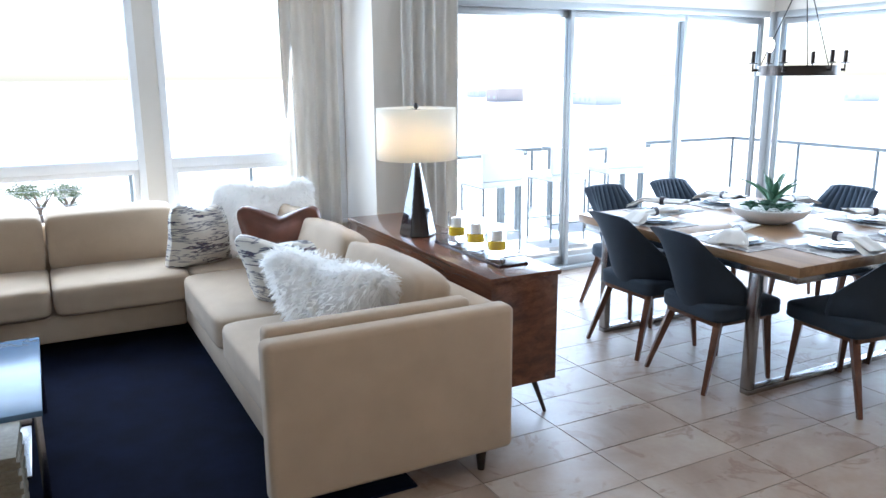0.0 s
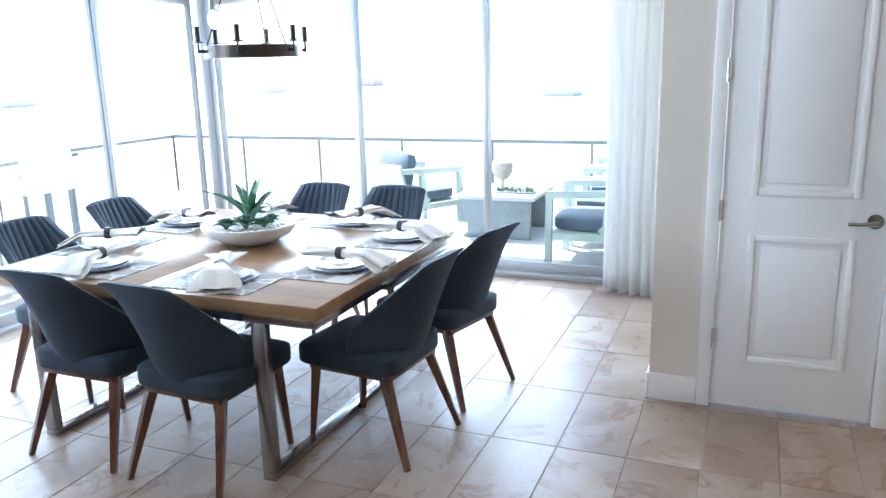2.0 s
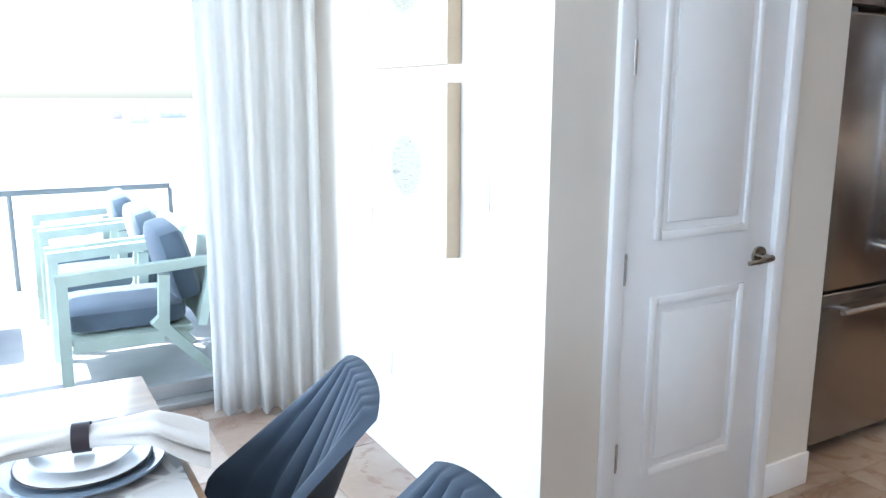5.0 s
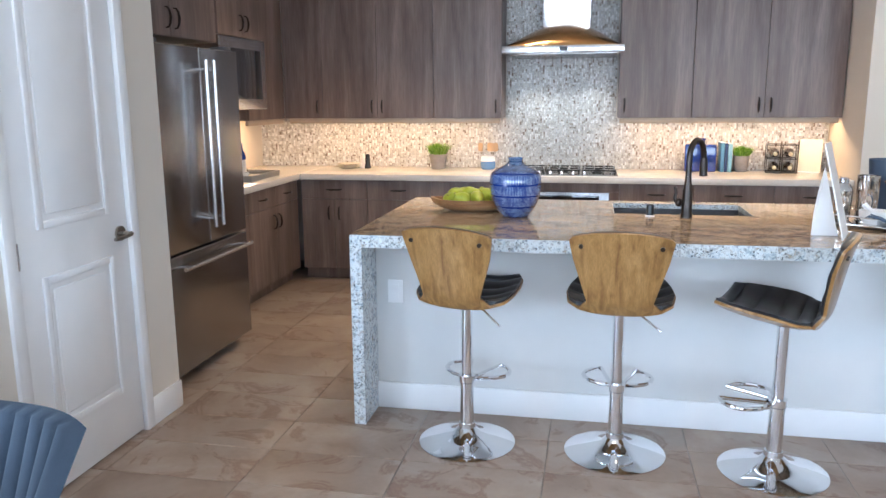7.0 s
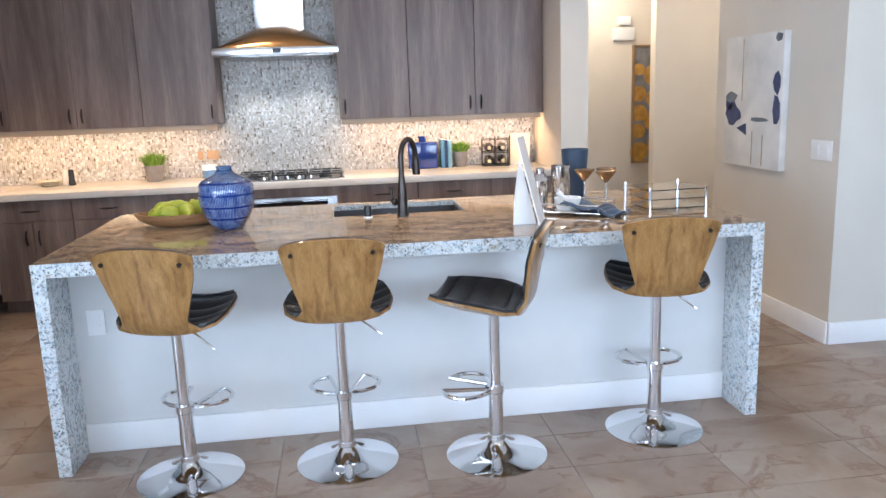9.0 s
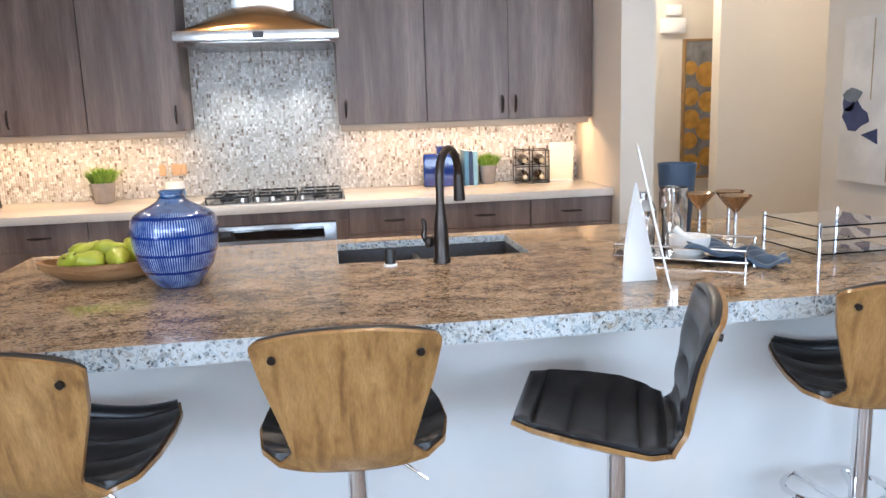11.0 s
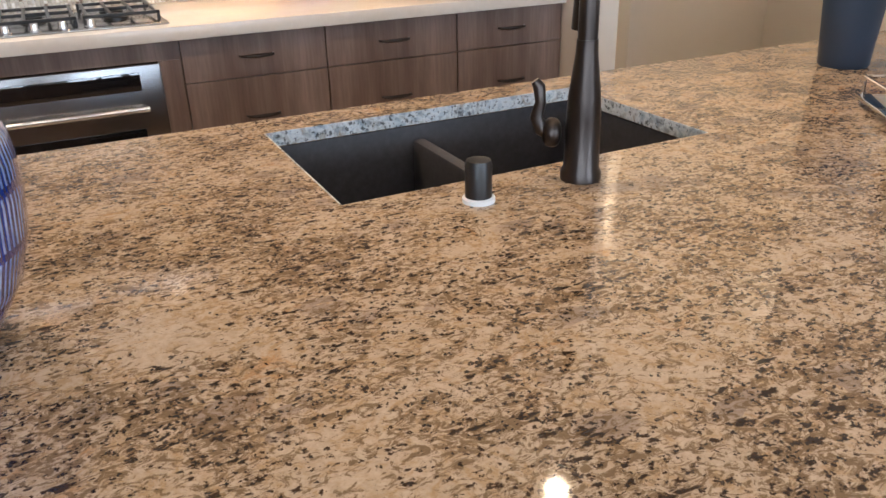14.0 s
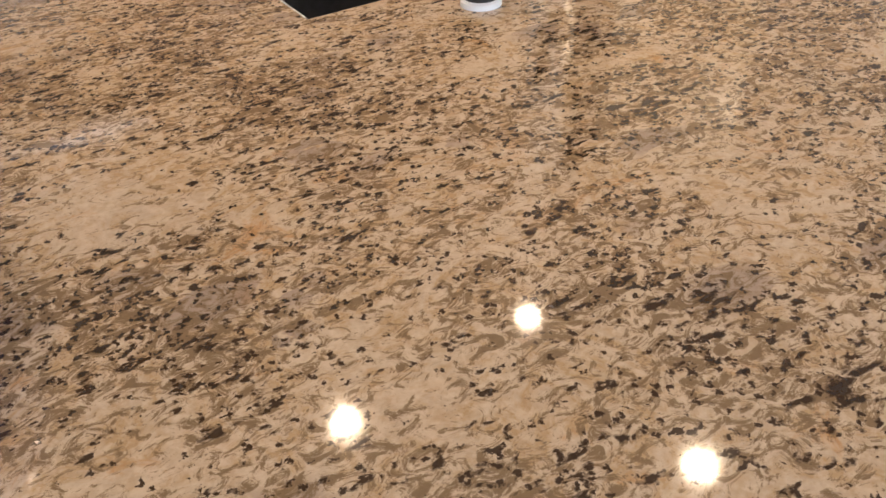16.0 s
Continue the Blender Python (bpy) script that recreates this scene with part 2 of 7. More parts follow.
M_BGLASS = plain("black_glass", (0.01, 0.01, 0.012), 0.04, bumps=0, coat=1.0)
M_ALU = plain("window_aluminium", (0.42, 0.43, 0.43), 0.35, 0.5, vary=0.03, bumps=0.02)
M_GLASS = glassy("window_glass", (0.98, 1, 1), 0.0, 1.02)
M_SOFA = fabric("sofa_linen", (0.43, 0.33, 0.232), 0.9, 500, 0.06, sheen=0.1)
M_NAVY = fabric("navy_fabric", (0.020, 0.032, 0.050), 0.85, 380, sheen=0.03)
M_RUG = fabric("navy_rug", (0.003, 0.0045, 0.014), 1.0, 200, 0.4, sheen=0.0)
M_RUG.node_tree.nodes["Principled BSDF"].inputs["Specular IOR Level"].default_value = 0.1
M_WALNUT = wood("walnut", (0.07, 0.026, 0.014), (0.12, 0.048, 0.024), (0.17, 0.072, 0.037), (6, 6, 0.7), 0.3, 4.0, 0.2)
M_CONSOLE = wood("walnut_console", (0.075, 0.024, 0.012), (0.12, 0.042, 0.020), (0.17, 0.066, 0.032), (5, 0.6, 9), 0.22, 2.5, 0.4)
M_OAK = wood("table_oak", (0.21, 0.115, 0.052), (0.28, 0.16, 0.075), (0.35, 0.21, 0.105), (7, 0.5, 7), 0.28, 2.6, 0.15)
M_ZEBRA = wood("stool_veneer", (0.18, 0.085, 0.024), (0.31, 0.165, 0.052), (0.40, 0.225, 0.080), (15, 15, 0.35), 0.28, 1.8, 0.3, 0.9)
M_LEATHER = plain("black_leather", (0.018, 0.018, 0.02), 0.32, vary=0.2, scale=20, bumps=0.25, bscale=260)
def sheer(m, color, share):
    n, l = m.node_tree.nodes, m.node_tree.links
    tr = n.new("ShaderNodeBsdfTranslucent")
    tr.inputs[0].default_value = (*color, 1)
    mx = n.new("ShaderNodeMixShader")
    mx.inputs[0].default_value = share
    l.new(n["Principled BSDF"].outputs[0], mx.inputs[1])
    l.new(tr.outputs[0], mx.inputs[2])
    l.new(mx.outputs[0], n["Material Output"].inputs[0])


M_CURT = fabric("ivory_curtain", (0.72, 0.70, 0.66), 0.9, 300, 0.05)
M_CURTS = fabric("champagne_curtain", (0.68, 0.67, 0.64), 0.55, 120, 0.10, 0.6)
sheer(M_CURTS, (0.84, 0.76, 0.66), 0.42)
sheer(M_CURT, (0.93, 0.92, 0.90), 0.68)

# ---- shape helpers ----


def cube(bm, x0, x1, y0, y1, z0, z1, bev=0.0, seg=2, mi=0):
    r = bmesh.ops.create_cube(bm, size=1)
    vs = r["verts"]
    bmesh.ops.scale(bm, vec=(x1 - x0, y1 - y0, z1 - z0), verts=vs)
    bmesh.ops.translate(bm, vec=((x0 + x1) / 2, (y0 + y1) / 2, (z0 + z1) / 2), verts=vs)
    if bev > 0:
        es = list({e for v in vs for e in v.link_edges})
        bmesh.ops.bevel(bm, geom=es, offset=bev, segments=seg, profile=0.5, affect="EDGES")


def rod(bm, a, b, r0, r1=None, seg=12, caps=True):
    a, b = Vector(a), Vector(b)
    r1 = r0 if r1 is None else r1
    m = Matrix.Translation((a + b) / 2) @ (b - a).to_track_quat("Z", "Y").to_matrix().to_4x4()
    bmesh.ops.create_cone(bm, cap_ends=caps, segments=seg, radius1=r0, radius2=r1, depth=(b - a).length, matrix=m)


def beam(bm, a, b, w0, w1, up=(0, 0, 1)):
    """A square bar from a to b, w0 wide at a and w1 at b."""
    a, b = Vector(a), Vector(b)
    q = (b - a).to_track_quat("Z", "Y").to_matrix()
    ring = []
    for p, w in ((a, w0), (b, w1)):
        ring.append([bm.verts.new(p + q @ Vector((sx * w / 2, sy * w / 2, 0))) for sx, sy in ((-1, -1), (1, -1), (1, 1), (-1, 1))])
    for i in range(4):
        bm.faces.new((ring[0][i], ring[0][(i + 1) % 4], ring[1][(i + 1) % 4], ring[1][i]))
    bm.faces.new(ring[0][::-1])
    bm.faces.new(ring[1])


def lathe(bm, prof, seg=32, at=(0, 0, 0), close=True):
    rings = []
    for r, z in prof:
        rings.append([bm.verts.new((at[0] + r * math.cos(2 * math.pi * i / seg), at[1] + r * math.sin(2 * math.pi * i / seg), at[2] + z)) for i in range(seg)])
    for a, b in zip(rings, rings[1:]):
        for i in range(seg):
            bm.faces.new((a[i], a[(i + 1) % seg], b[(i + 1) % seg], b[i]))
    if close:
        bm.faces.new(rings[0][::-1])
        bm.faces.new(rings[-1])


def tube(bm, pts, r, seg=8, closed=False):
    pts = [Vector(p) for p in pts]
    k = len(pts)
    rings = []
    side = None
    for i, p in enumerate(pts):
        if closed:
            d = pts[(i + 1) % k] - pts[i - 1]
        else:
            d = pts[min(i + 1, k - 1)] - pts[max(i - 1, 0)]
        d.normalize()
        if side is None:
            side = d.orthogonal().normalized()
        side = (side - d * side.dot(d)).normalized()
        o = d.cross(side)
        rr = r[i] if isinstance(r, (list, tuple)) else r
        rings.append([bm.verts.new(p + side * rr * math.cos(2 * math.pi * j / seg) + o * rr * math.sin(2 * math.pi * j / seg)) for j in range(seg)])
    for a, b in (zip(rings, rings[1:] + rings[:1]) if closed else zip(rings, rings[1:])):
        for j in range(seg):
            bm.faces.new((a[j], a[(j + 1) % seg], b[(j + 1) % seg], b[j]))
    if not closed:
        bm.faces.new(rings[0][::-1])
        bm.faces.new(rings[-1])


def sheet(bm, f, nu, nv, thick=None, wrap=False):
    """A grid surface f(u, v), u and v from 0 to 1; with thick(u, v), a second face and a rim."""
    g = [[bm.verts.new(f(i / nu, j / nv)) for j in range(nv + 1)] for i in range(nu + 1)]
    for i in range(nu):
        for j in range(nv):
            bm.faces.new((g[i][j], g[i + 1][j], g[i + 1][j + 1], g[i][j + 1]))
    if thick:
        h = [[bm.verts.new(thick(i / nu, j / nv)) for j in range(nv + 1)] for i in range(nu + 1)]
        for i in range(nu):
            for j in range(nv):
                bm.faces.new((h[i][j + 1], h[i + 1][j + 1], h[i + 1][j], h[i][j]))
        for i in range(nu):
            bm.faces.new((g[i + 1][0], g[i][0], h[i][0], h[i + 1][0]))
            bm.faces.new((g[i][nv], g[i + 1][nv], h[i + 1][nv], h[i][nv]))
        for j in range(nv):
            bm.faces.new((g[0][j], g[0][j + 1], h[0][j + 1], h[0][j]))
            bm.faces.new((g[nu][j + 1], g[nu][j], h[nu][j], h[nu][j + 1]))


def cushion(bm, c, size, puff=0.25, n=12, rot=None, pinch=0.0, lump=0.0, seed=0, e=6.0):
    """A stuffed block: rounded corners, domed faces, slightly uneven."""
    r = bmesh.ops.create_cube(bm, size=2)
    bmesh.ops.subdivide_edges(bm, edges=list({e for v in r["verts"] for e in v.link_edges}), cuts=n, use_grid_fill=True)
    bm.verts.ensure_lookup_table()
    fresh = [v for v in bm.verts if not v.tag]
    for v in fresh:
        x, y, z = v.co
        p = v.co.copy()
        k = (abs(x) ** e + abs(y) ** e + abs(z) ** e) ** (1 / e)
        p = p / k
        q = (1 - x * x) * (1 - y * y)
        p.z *= 1 + puff * q
        q2 = (1 - z * z) * (1 - x * x)
        p.y *= 1 + puff * 0.12 * q2
        if pinch:
            p.z *= 1 - pinch * max(abs(x), abs(y)) ** 3
            s = 1 - 0.10 * (1 - abs(x * y)) * max(abs(x), abs(y)) ** 2
            p.x *= s
            p.y *= s
        if lump:
            d = noise.noise_vector(p * 1.7 + Vector((seed, seed * 2, 0))) * lump
            p += d
        p = Vector((p.x * size[0] / 2, p.y * size[1] / 2, p.z * size[2] / 2))
        if rot is not None:
            p = rot @ p
        v.co = p + Vector(c)
        v.tag = True


def rotm(rx=0, ry=0, rz=0):
    return Euler([radians(a) for a in (rx, ry, rz)]).to_matrix()


def part(name, bm, material, parent=None, label="", kind="", smooth=35):
    me = bpy.data.meshes.new(name)
    bmesh.ops.recalc_face_normals(bm, faces=bm.faces)
    bm.to_mesh(me)
    bm.free()
    me.materials.append(material)
    if smooth:
        me.polygons.foreach_set("use_smooth", [True] * len(me.polygons))
        me.set_sharp_from_angle(angle=radians(smooth))
    ob = new(name, me)
    if parent is not None:
        ob.parent = parent
    if label or kind:
        tagged(ob, label=label, kind=kind)
    return ob


def thing(name, label, category, at=(0, 0, 0), rz=0.0, group=""):
    o = new(name)
    o.empty_display_size = 0.1
    o.matrix_basis = pose(*at, 0, 0, rz)
    return tagged(o, label=label, category=category, group=group)


def wpart(name, material, parent, *boxes, bev=0.0, label="", seg=2):
    """A part out of boxes in world places, under a thing that stands unturned."""
    bm = bmesh.new()
    o = parent.location if parent is not None else Vector((0, 0, 0))
    q = parent
    while q is not None and q.parent is not None:
        q = q.parent
        o = o + q.location
    for b in boxes:
        cube(bm, b[0] - o.x, b[1] - o.x, b[2] - o.y, b[3] - o.y, b[4] - o.z, b[5] - o.z, bev, seg)
    return part(name, bm, material, parent, label)


def struct(name, material, *boxes, bev=0.0, parent=None):
    bm = bmesh.new()
    for b in boxes:
        cube(bm, *b, bev)
    return part(name, bm, material, parent, kind="structure" if parent is None else "")


# ---- structure ----
ZC = 2.90
floor = struct("floor", M_GROUT, (-2.1, 9.0, -4.95, 7.2, -0.15, -0.004))
ceiling = struct("ceiling", M_CEIL, (-2.1, 9.0, -4.95, 7.2, ZC, ZC + 0.15))
WB, WA, WL, BACK = -1.95, -4.10, -4.75, 4.79
ZH = 2.33
struct("wall_west", M_WALL, (WB - 0.2, WB, WA - 0.2, 0.0, ZH, ZC), (WB - 0.2, WB, -0.35, 0.0, 0, ZH))
struct("wall_south_dining", M_WALL, (WB, 1.75, WA - 0.2, WA, ZH, ZC))
struct("wall_pier", M_WALL, (1.75, 2.35, WL - 0.2, WA, 0, ZC))
struct("wall_south_living", M_WALL, (2.35, 9.0, WL - 0.2, WL, 0, 0.55), (2.35, 9.0, WL - 0.2, WL, 2.65, ZC), (3.80, 3.94, WL - 0.2, WL, 0.55, 2.65), (5.5, 5.64, WL - 0.2, WL, 0.55, 2.65), (7.6, 9.0, WL - 0.2, WL, 0.55, 2.65))
struct("wall_east", M_WALL, (8.8, 9.0, WL, 2.07, 0, ZC))
struct("wall_pantry", M_WALL, (WB - 0.2, 0.0, 0.0, 0.23, 0, ZC))
struct("wall_beside_door", M_WALL, (-0.12, 0.0, 1.045, 1.31, 0, ZC))
struct("wall_over_door", M_WALL, (-0.12, 0.0, 0.23, 1.045, 2.50, ZC))
struct("wall_beside_fridge", M_WALL, (-1.25, -0.12, 1.19, 1.31, 0, ZC))
struct("wall_kitchen_west", M_WALL, (-1.25, -1.05, 1.31, BACK + 0.2, 0, ZC))
struct("wall_kitchen_north", M_WALL, (-1.05, 3.93, BACK, BACK + 0.2, 0, ZC))
struct("wall_column", M_WALL, (3.93, 4.15, 3.95, 6.0, 0, ZC))
struct("wall_art", M_WALL, (5.0, 5.12, 2.07, 3.53, 0, ZC), (5.12, 9.0, 2.07, 2.19, 0, ZC))
struct("wall_hall_east", M_WALL, (5.18, 9.0, 5.10, 5.22, 0, ZC))
struct("wall_hall_end", M_WALL, (6.4, 6.5, 2.19, 5.10, 0, ZC), (6.4, 6.5, 5.22, 6.0, 0, ZC))
struct("wall_hall_north", M_WALL, (3.93, 9.0, 6.0, 6.2, 0, ZC))


def baseboard(*boxes):
    return struct("baseboard", M_WHITE, *boxes, bev=0.004)


BH = 0.135
baseboard((-1.9, 0.012, -0.014, 0.0, 0, BH))
baseboard((0.0, 0.014, 0.0, 0.226, 0, BH))
baseboard((0.0, 0.014, 1.048, 1.31, 0, BH))
baseboard((4.986, 5.0, 2.07, 3.53, 0, BH))
baseboard((5.0, 8.8, 2.056, 2.07, 0, BH))
baseboard((4.15, 4.164, 3.95, 6.0, 0, BH))
baseboard((3.93, 4.15, 3.936, 3.95, 0, BH))
baseboard((5.18, 8.8, 5.086, 5.10, 0, BH))
baseboard((2.35, 8.8, WL, WL + 0.014, 0, BH))


def panel_door():
    d = tagged(new("door_1"), kind="structure")
    d.location = (0, 0, 0)
    y0, y1, z1 = 0.293, 0.985, 2.44
    wpart("door_leaf", M_WHITE, d, (-0.038, -0.004, y0, y1, 0.012, z1), bev=0.002)
    for za, zb in ((0.245, 0.868), (1.052, 2.30)):
        ya, yb = y0 + 0.125, y1 - 0.125
        w = 0.03
        wpart("panel_moulding", M_WHITE, d, (-0.006, 0.006, ya, ya + w, za, zb), (-0.006, 0.006, yb - w, yb, za, zb), (-0.006, 0.006, ya + w, yb - w, za, za + w), (-0.006, 0.006, ya + w, yb - w, zb - w, zb), bev=0.005)
        wpart("raised_panel", M_WHITE, d, (-0.006, 0.003, ya + 0.055, yb - 0.055, za + 0.055, zb - 0.055), bev=0.006)
    wpart("door_casing", M_WHITE, d, (-0.05, 0.017, y0 - 0.065, y0 - 0.004, 0, z1 + 0.06), (-0.05, 0.017, y1 + 0.004, y1 + 0.063, 0, z1 + 0.06), (-0.05, 0.017, y0 - 0.004, y1 + 0.004, z1 + 0.004, z1 + 0.06), bev=0.005)
    for z in (0.355, 0.977, 1.608, 2.24):
        bm = bmesh.new()
        rod(bm, (0.012, y0 - 0.006, z - 0.05), (0.012, y0 - 0.006, z + 0.05), 0.007)
        cube(bm, 0.0, 0.010, y0 - 0.014, y0 + 0.008, z - 0.045, z + 0.045)
        part("hinge", bm, M_STEELH, d, "satin nickel hinge")
    bm = bmesh.new()
    rod(bm, (-0.004, 0.925, 0.955), (0.006, 0.925, 0.955), 0.033, seg=28)
    rod(bm, (0.006, 0.925, 0.955), (0.05, 0.925, 0.955), 0.011)
    tube(bm, [(0.05, 0.93, 0.955), (0.056, 0.90, 0.953), (0.054, 0.86, 0.949), (0.05, 0.815, 0.947)], [0.012, 0.011, 0.009, 0.008], 10)
    part("lever_handle", bm, plain("dark_nickel", (0.36, 0.33, 0.29), 0.22, 1.0, bumps=0), d, "satin nickel lever handle")


panel_door()
# thin black sheet laid at floor level behind the door leaf
struct("door_recess", M_BLACK, (-1.1, -0.2, 0.30, 0.98, -0.003, -0.001))


def slider(name, axis, at, runs, z0=0.0, z1=ZH, pairs=()):
    """A run of sliding glass panels. axis x: the wall runs along x at y = at."""
    w = tagged(new(name), kind="structure")

    def b(a0, a1, d0, d1, za, zb):
        return (a0, a1, at + d0, at + d1, za, zb) if axis == "x" else (at + d0, at + d1, a0, a1, za, zb)
    a, z = runs[0], runs[-1]
    wpart("window_frame", M_ALU, w, b(a, z, -0.16, 0.0, z1 - 0.06, z1), b(a, z, -0.16, 0.0, 0, 0.035), bev=0.003)
    for i, (p, q) in enumerate(zip(runs, runs[1:])):
        o = -0.055 if i % 2 else -0.105
        s = 0.021
        wpart("panel_frame", M_ALU, w, b(p - s, p + s, o - 0.02, o + 0.02, 0.036, z1 - 0.061), b(q - s, q + s, o - 0.021, o + 0.019, 0.036, z1 - 0.061),
              b(p + s, q - s, o - 0.02, o + 0.02, 0.036, 0.11), b(p + s, q - s, o - 0.02, o + 0.02, z1 - 0.12, z1 - 0.061), bev=0.002)
        g = wpart("pane", M_GLASS, w, b(p + s, q - s, o - 0.003, o + 0.003, 0.11, z1 - 0.12))
        g.visible_shadow = False
    return w


slider("window_1", "x", WA, (-1.90, -0.82, 0.48, 1.72))
slider("window_2", "y", WB, (-4.05, -2.65, -1.53, -0.36))
struct("window_corner_post", M_ALU, (WB - 0.13, WB - 0.05, WA - 0.09, WA - 0.01, 0, ZH), bev=0.004)


def fixed_window(name, x0, x1):
    w = tagged(new(name), kind="structure")
    y = WL
    zs = (0.55, 1.06, 1.13, 2.65)
    wpart("window_frame", M_WHITE, w, (x0, x0 + 0.05, y - 0.1, y + 0.01, 0.55, 2.65), (x1 - 0.05, x1, y - 0.1, y + 0.01, 0.55, 2.65),
          (x0 + 0.05, x1 - 0.05, y - 0.1, y + 0.01, 2.60, 2.65), (x0 + 0.05, x1 - 0.05, y - 0.1, y + 0.01, 0.55, 0.60), bev=0.004)
    wpart("transom_bar", M_WHITE, w, (x0 + 0.05, x1 - 0.05, y - 0.1, y + 0.012, 1.06, 1.13), bev=0.004)
    wpart("sash_frame", M_WHITE, w, (x0 + 0.052, x0 + 0.09, y - 0.07, y - 0.01, 0.602, 1.058), (x1 - 0.09, x1 - 0.052, y - 0.07, y - 0.01, 0.602, 1.058),
          (x0 + 0.09, x1 - 0.09, y - 0.07, y - 0.01, 1.02, 1.058), (x0 + 0.09, x1 - 0.09, y - 0.07, y - 0.01, 0.602, 0.64), bev=0.003)
    wpart("window_sill", M_WHITE, w, (x0 - 0.03, x1 + 0.03, y + 0.011, y + 0.07, 0.52, 0.55), bev=0.005)
    for za, zb in ((0.60, 1.06), (1.13, 2.60)):
        g = wpart("pane", M_GLASS, w, (x0 + 0.05, x1 - 0.05, y - 0.045, y - 0.039, za, zb))
        g.visible_shadow = False


fixed_window("window_3", 2.35, 3.80)
fixed_window("window_4", 3.94, 5.50)
fixed_window("window_5", 5.64, 7.60)


def curtain(p0, p1, depth, folds, mat_, label, z0=0.015, z1=2.72, wob=0.3, seed=1):
    """A hanging curtain from p0 to p1 (x, y), gathered into folds."""
    rnd = random.Random(seed)
    ph = [rnd.uniform(-0.6, 0.6) for _ in range(40)]
    p0, p1 = Vector(p0), Vector(p1)
    d = (p1 - p0).normalized()
    nrm = Vector((-d.y, d.x))
    c = thing("curtain", label, "curtain", ((p0.x + p1.x) / 2, (p0.y + p1.y) / 2, 0))

    def f(u, v):
        k = u * folds
        i = int(k)
        amp = depth * (0.75 + 0.35 * math.sin(i * 2.3 + seed)) * (0.8 + 0.25 * (1 - v))
        off = amp * math.sin(2 * math.pi * k + ph[i % 40] * (1 - v))
        off += 0.25 * amp * math.sin(4 * math.pi * k + 1.3)
        p = p0 + (p1 - p0) * (u + 0.01 * math.sin(v * 5 + i)) + nrm * off
        return Vector((p.x - c.location.x, p.y - c.location.y, z0 + (z1 - z0) * v + (0.006 * math.sin(k * 6) if v == 0 else 0)))
    bm = bmesh.new()
    sheet(bm, f, folds * 12, 14)
    o = part("cloth", bm, mat_, c, smooth=0)
    o.data.polygons.foreach_set("use_smooth", [True] * len(o.data.polygons))
    s = o.modifiers.new("thickness", "SOLIDIFY")
    s.thickness = 0.004
    return c


curtain((-1.80, -0.56), (-1.63, -0.07), 0.035, 6, M_CURT, "floor-length ivory linen curtain gathered beside the sliding window", seed=3)
curtain((2.17, -3.97), (1.71, -3.97), 0.045, 5, M_CURTS, "champagne satin curtain gathered at the balcony window", seed=5)
curtain((2.90, -4.62), (2.45, -4.62), 0.05, 5, M_CURTS, "champagne satin curtain beside the living room window", seed=8)


# ---- kitchen cabinets ----
def pull(parent, c, axis, out, length=0.11):
    """An arched bronze bar pull at c; axis: along which it lies; out: the way it stands out."""
    bm = bmesh.new()
    c, ax, o = Vector(c), Vector(axis), Vector(out)
    pts = [c + ax * (length / 2) * s + o * h for s, h in ((-1, 0), (-0.92, 0.018), (-0.6, 0.028), (0, 0.033), (0.6, 0.028), (0.92, 0.018), (1, 0))]
    tube(bm, pts, [0.004, 0.0055, 0.007, 0.0085, 0.007, 0.0055, 0.004], 8)
    part("handle", bm, M_BLACKM, parent, "dark bronze bar handle")


def cab_north(x0, x1, z0, z1, yf, yb, fronts, name, label, kick=False):
    """A cabinet on the north wall; fronts: (x0, x1, z0, z1, handle)."""
    c = thing(name, label, "cabinet", ((x0 + x1) / 2, yf, z0 if not kick else 0))
    L = c.location
    bm = bmesh.new()
    cube(bm, x0 - L.x, x1 - L.x, 0.022, yb - yf, z0 - L.z, z1 - L.z)
    if kick:
        cube(bm, x0 - L.x, x1 - L.x, 0.075, yb - yf, 0, z0 - 0.001)
    part("body", bm, M_CAB, c)
    for a, b, za, zb, h in fronts:
        bm = bmesh.new()
        g = 0.0018
        cube(bm, a + g - L.x, b - g - L.x, 0.0, 0.020, za + g - L.z, zb - g - L.z, 0.0012, 1)
        big = zb - za > 0.25
        d = part("door" if big else "drawer_front", bm, M_CAB, c)
        if h == "l":
            pull(d, (a + 0.045 - L.x, 0, (za + 0.10 if z0 > 1 else zb - 0.12) - L.z), (0, 0, 1), (0, -1, 0))
        elif h == "r":
            pull(d, (b - 0.045 - L.x, 0, (za + 0.10 if z0 > 1 else zb - 0.12) - L.z), (0, 0, 1), (0, -1, 0))
        elif h == "m":
            pull(d, ((a + b) / 2 - L.x, 0, (za + zb) / 2 - L.z), (1, 0, 0), (0, -1, 0), 0.13)
    return c


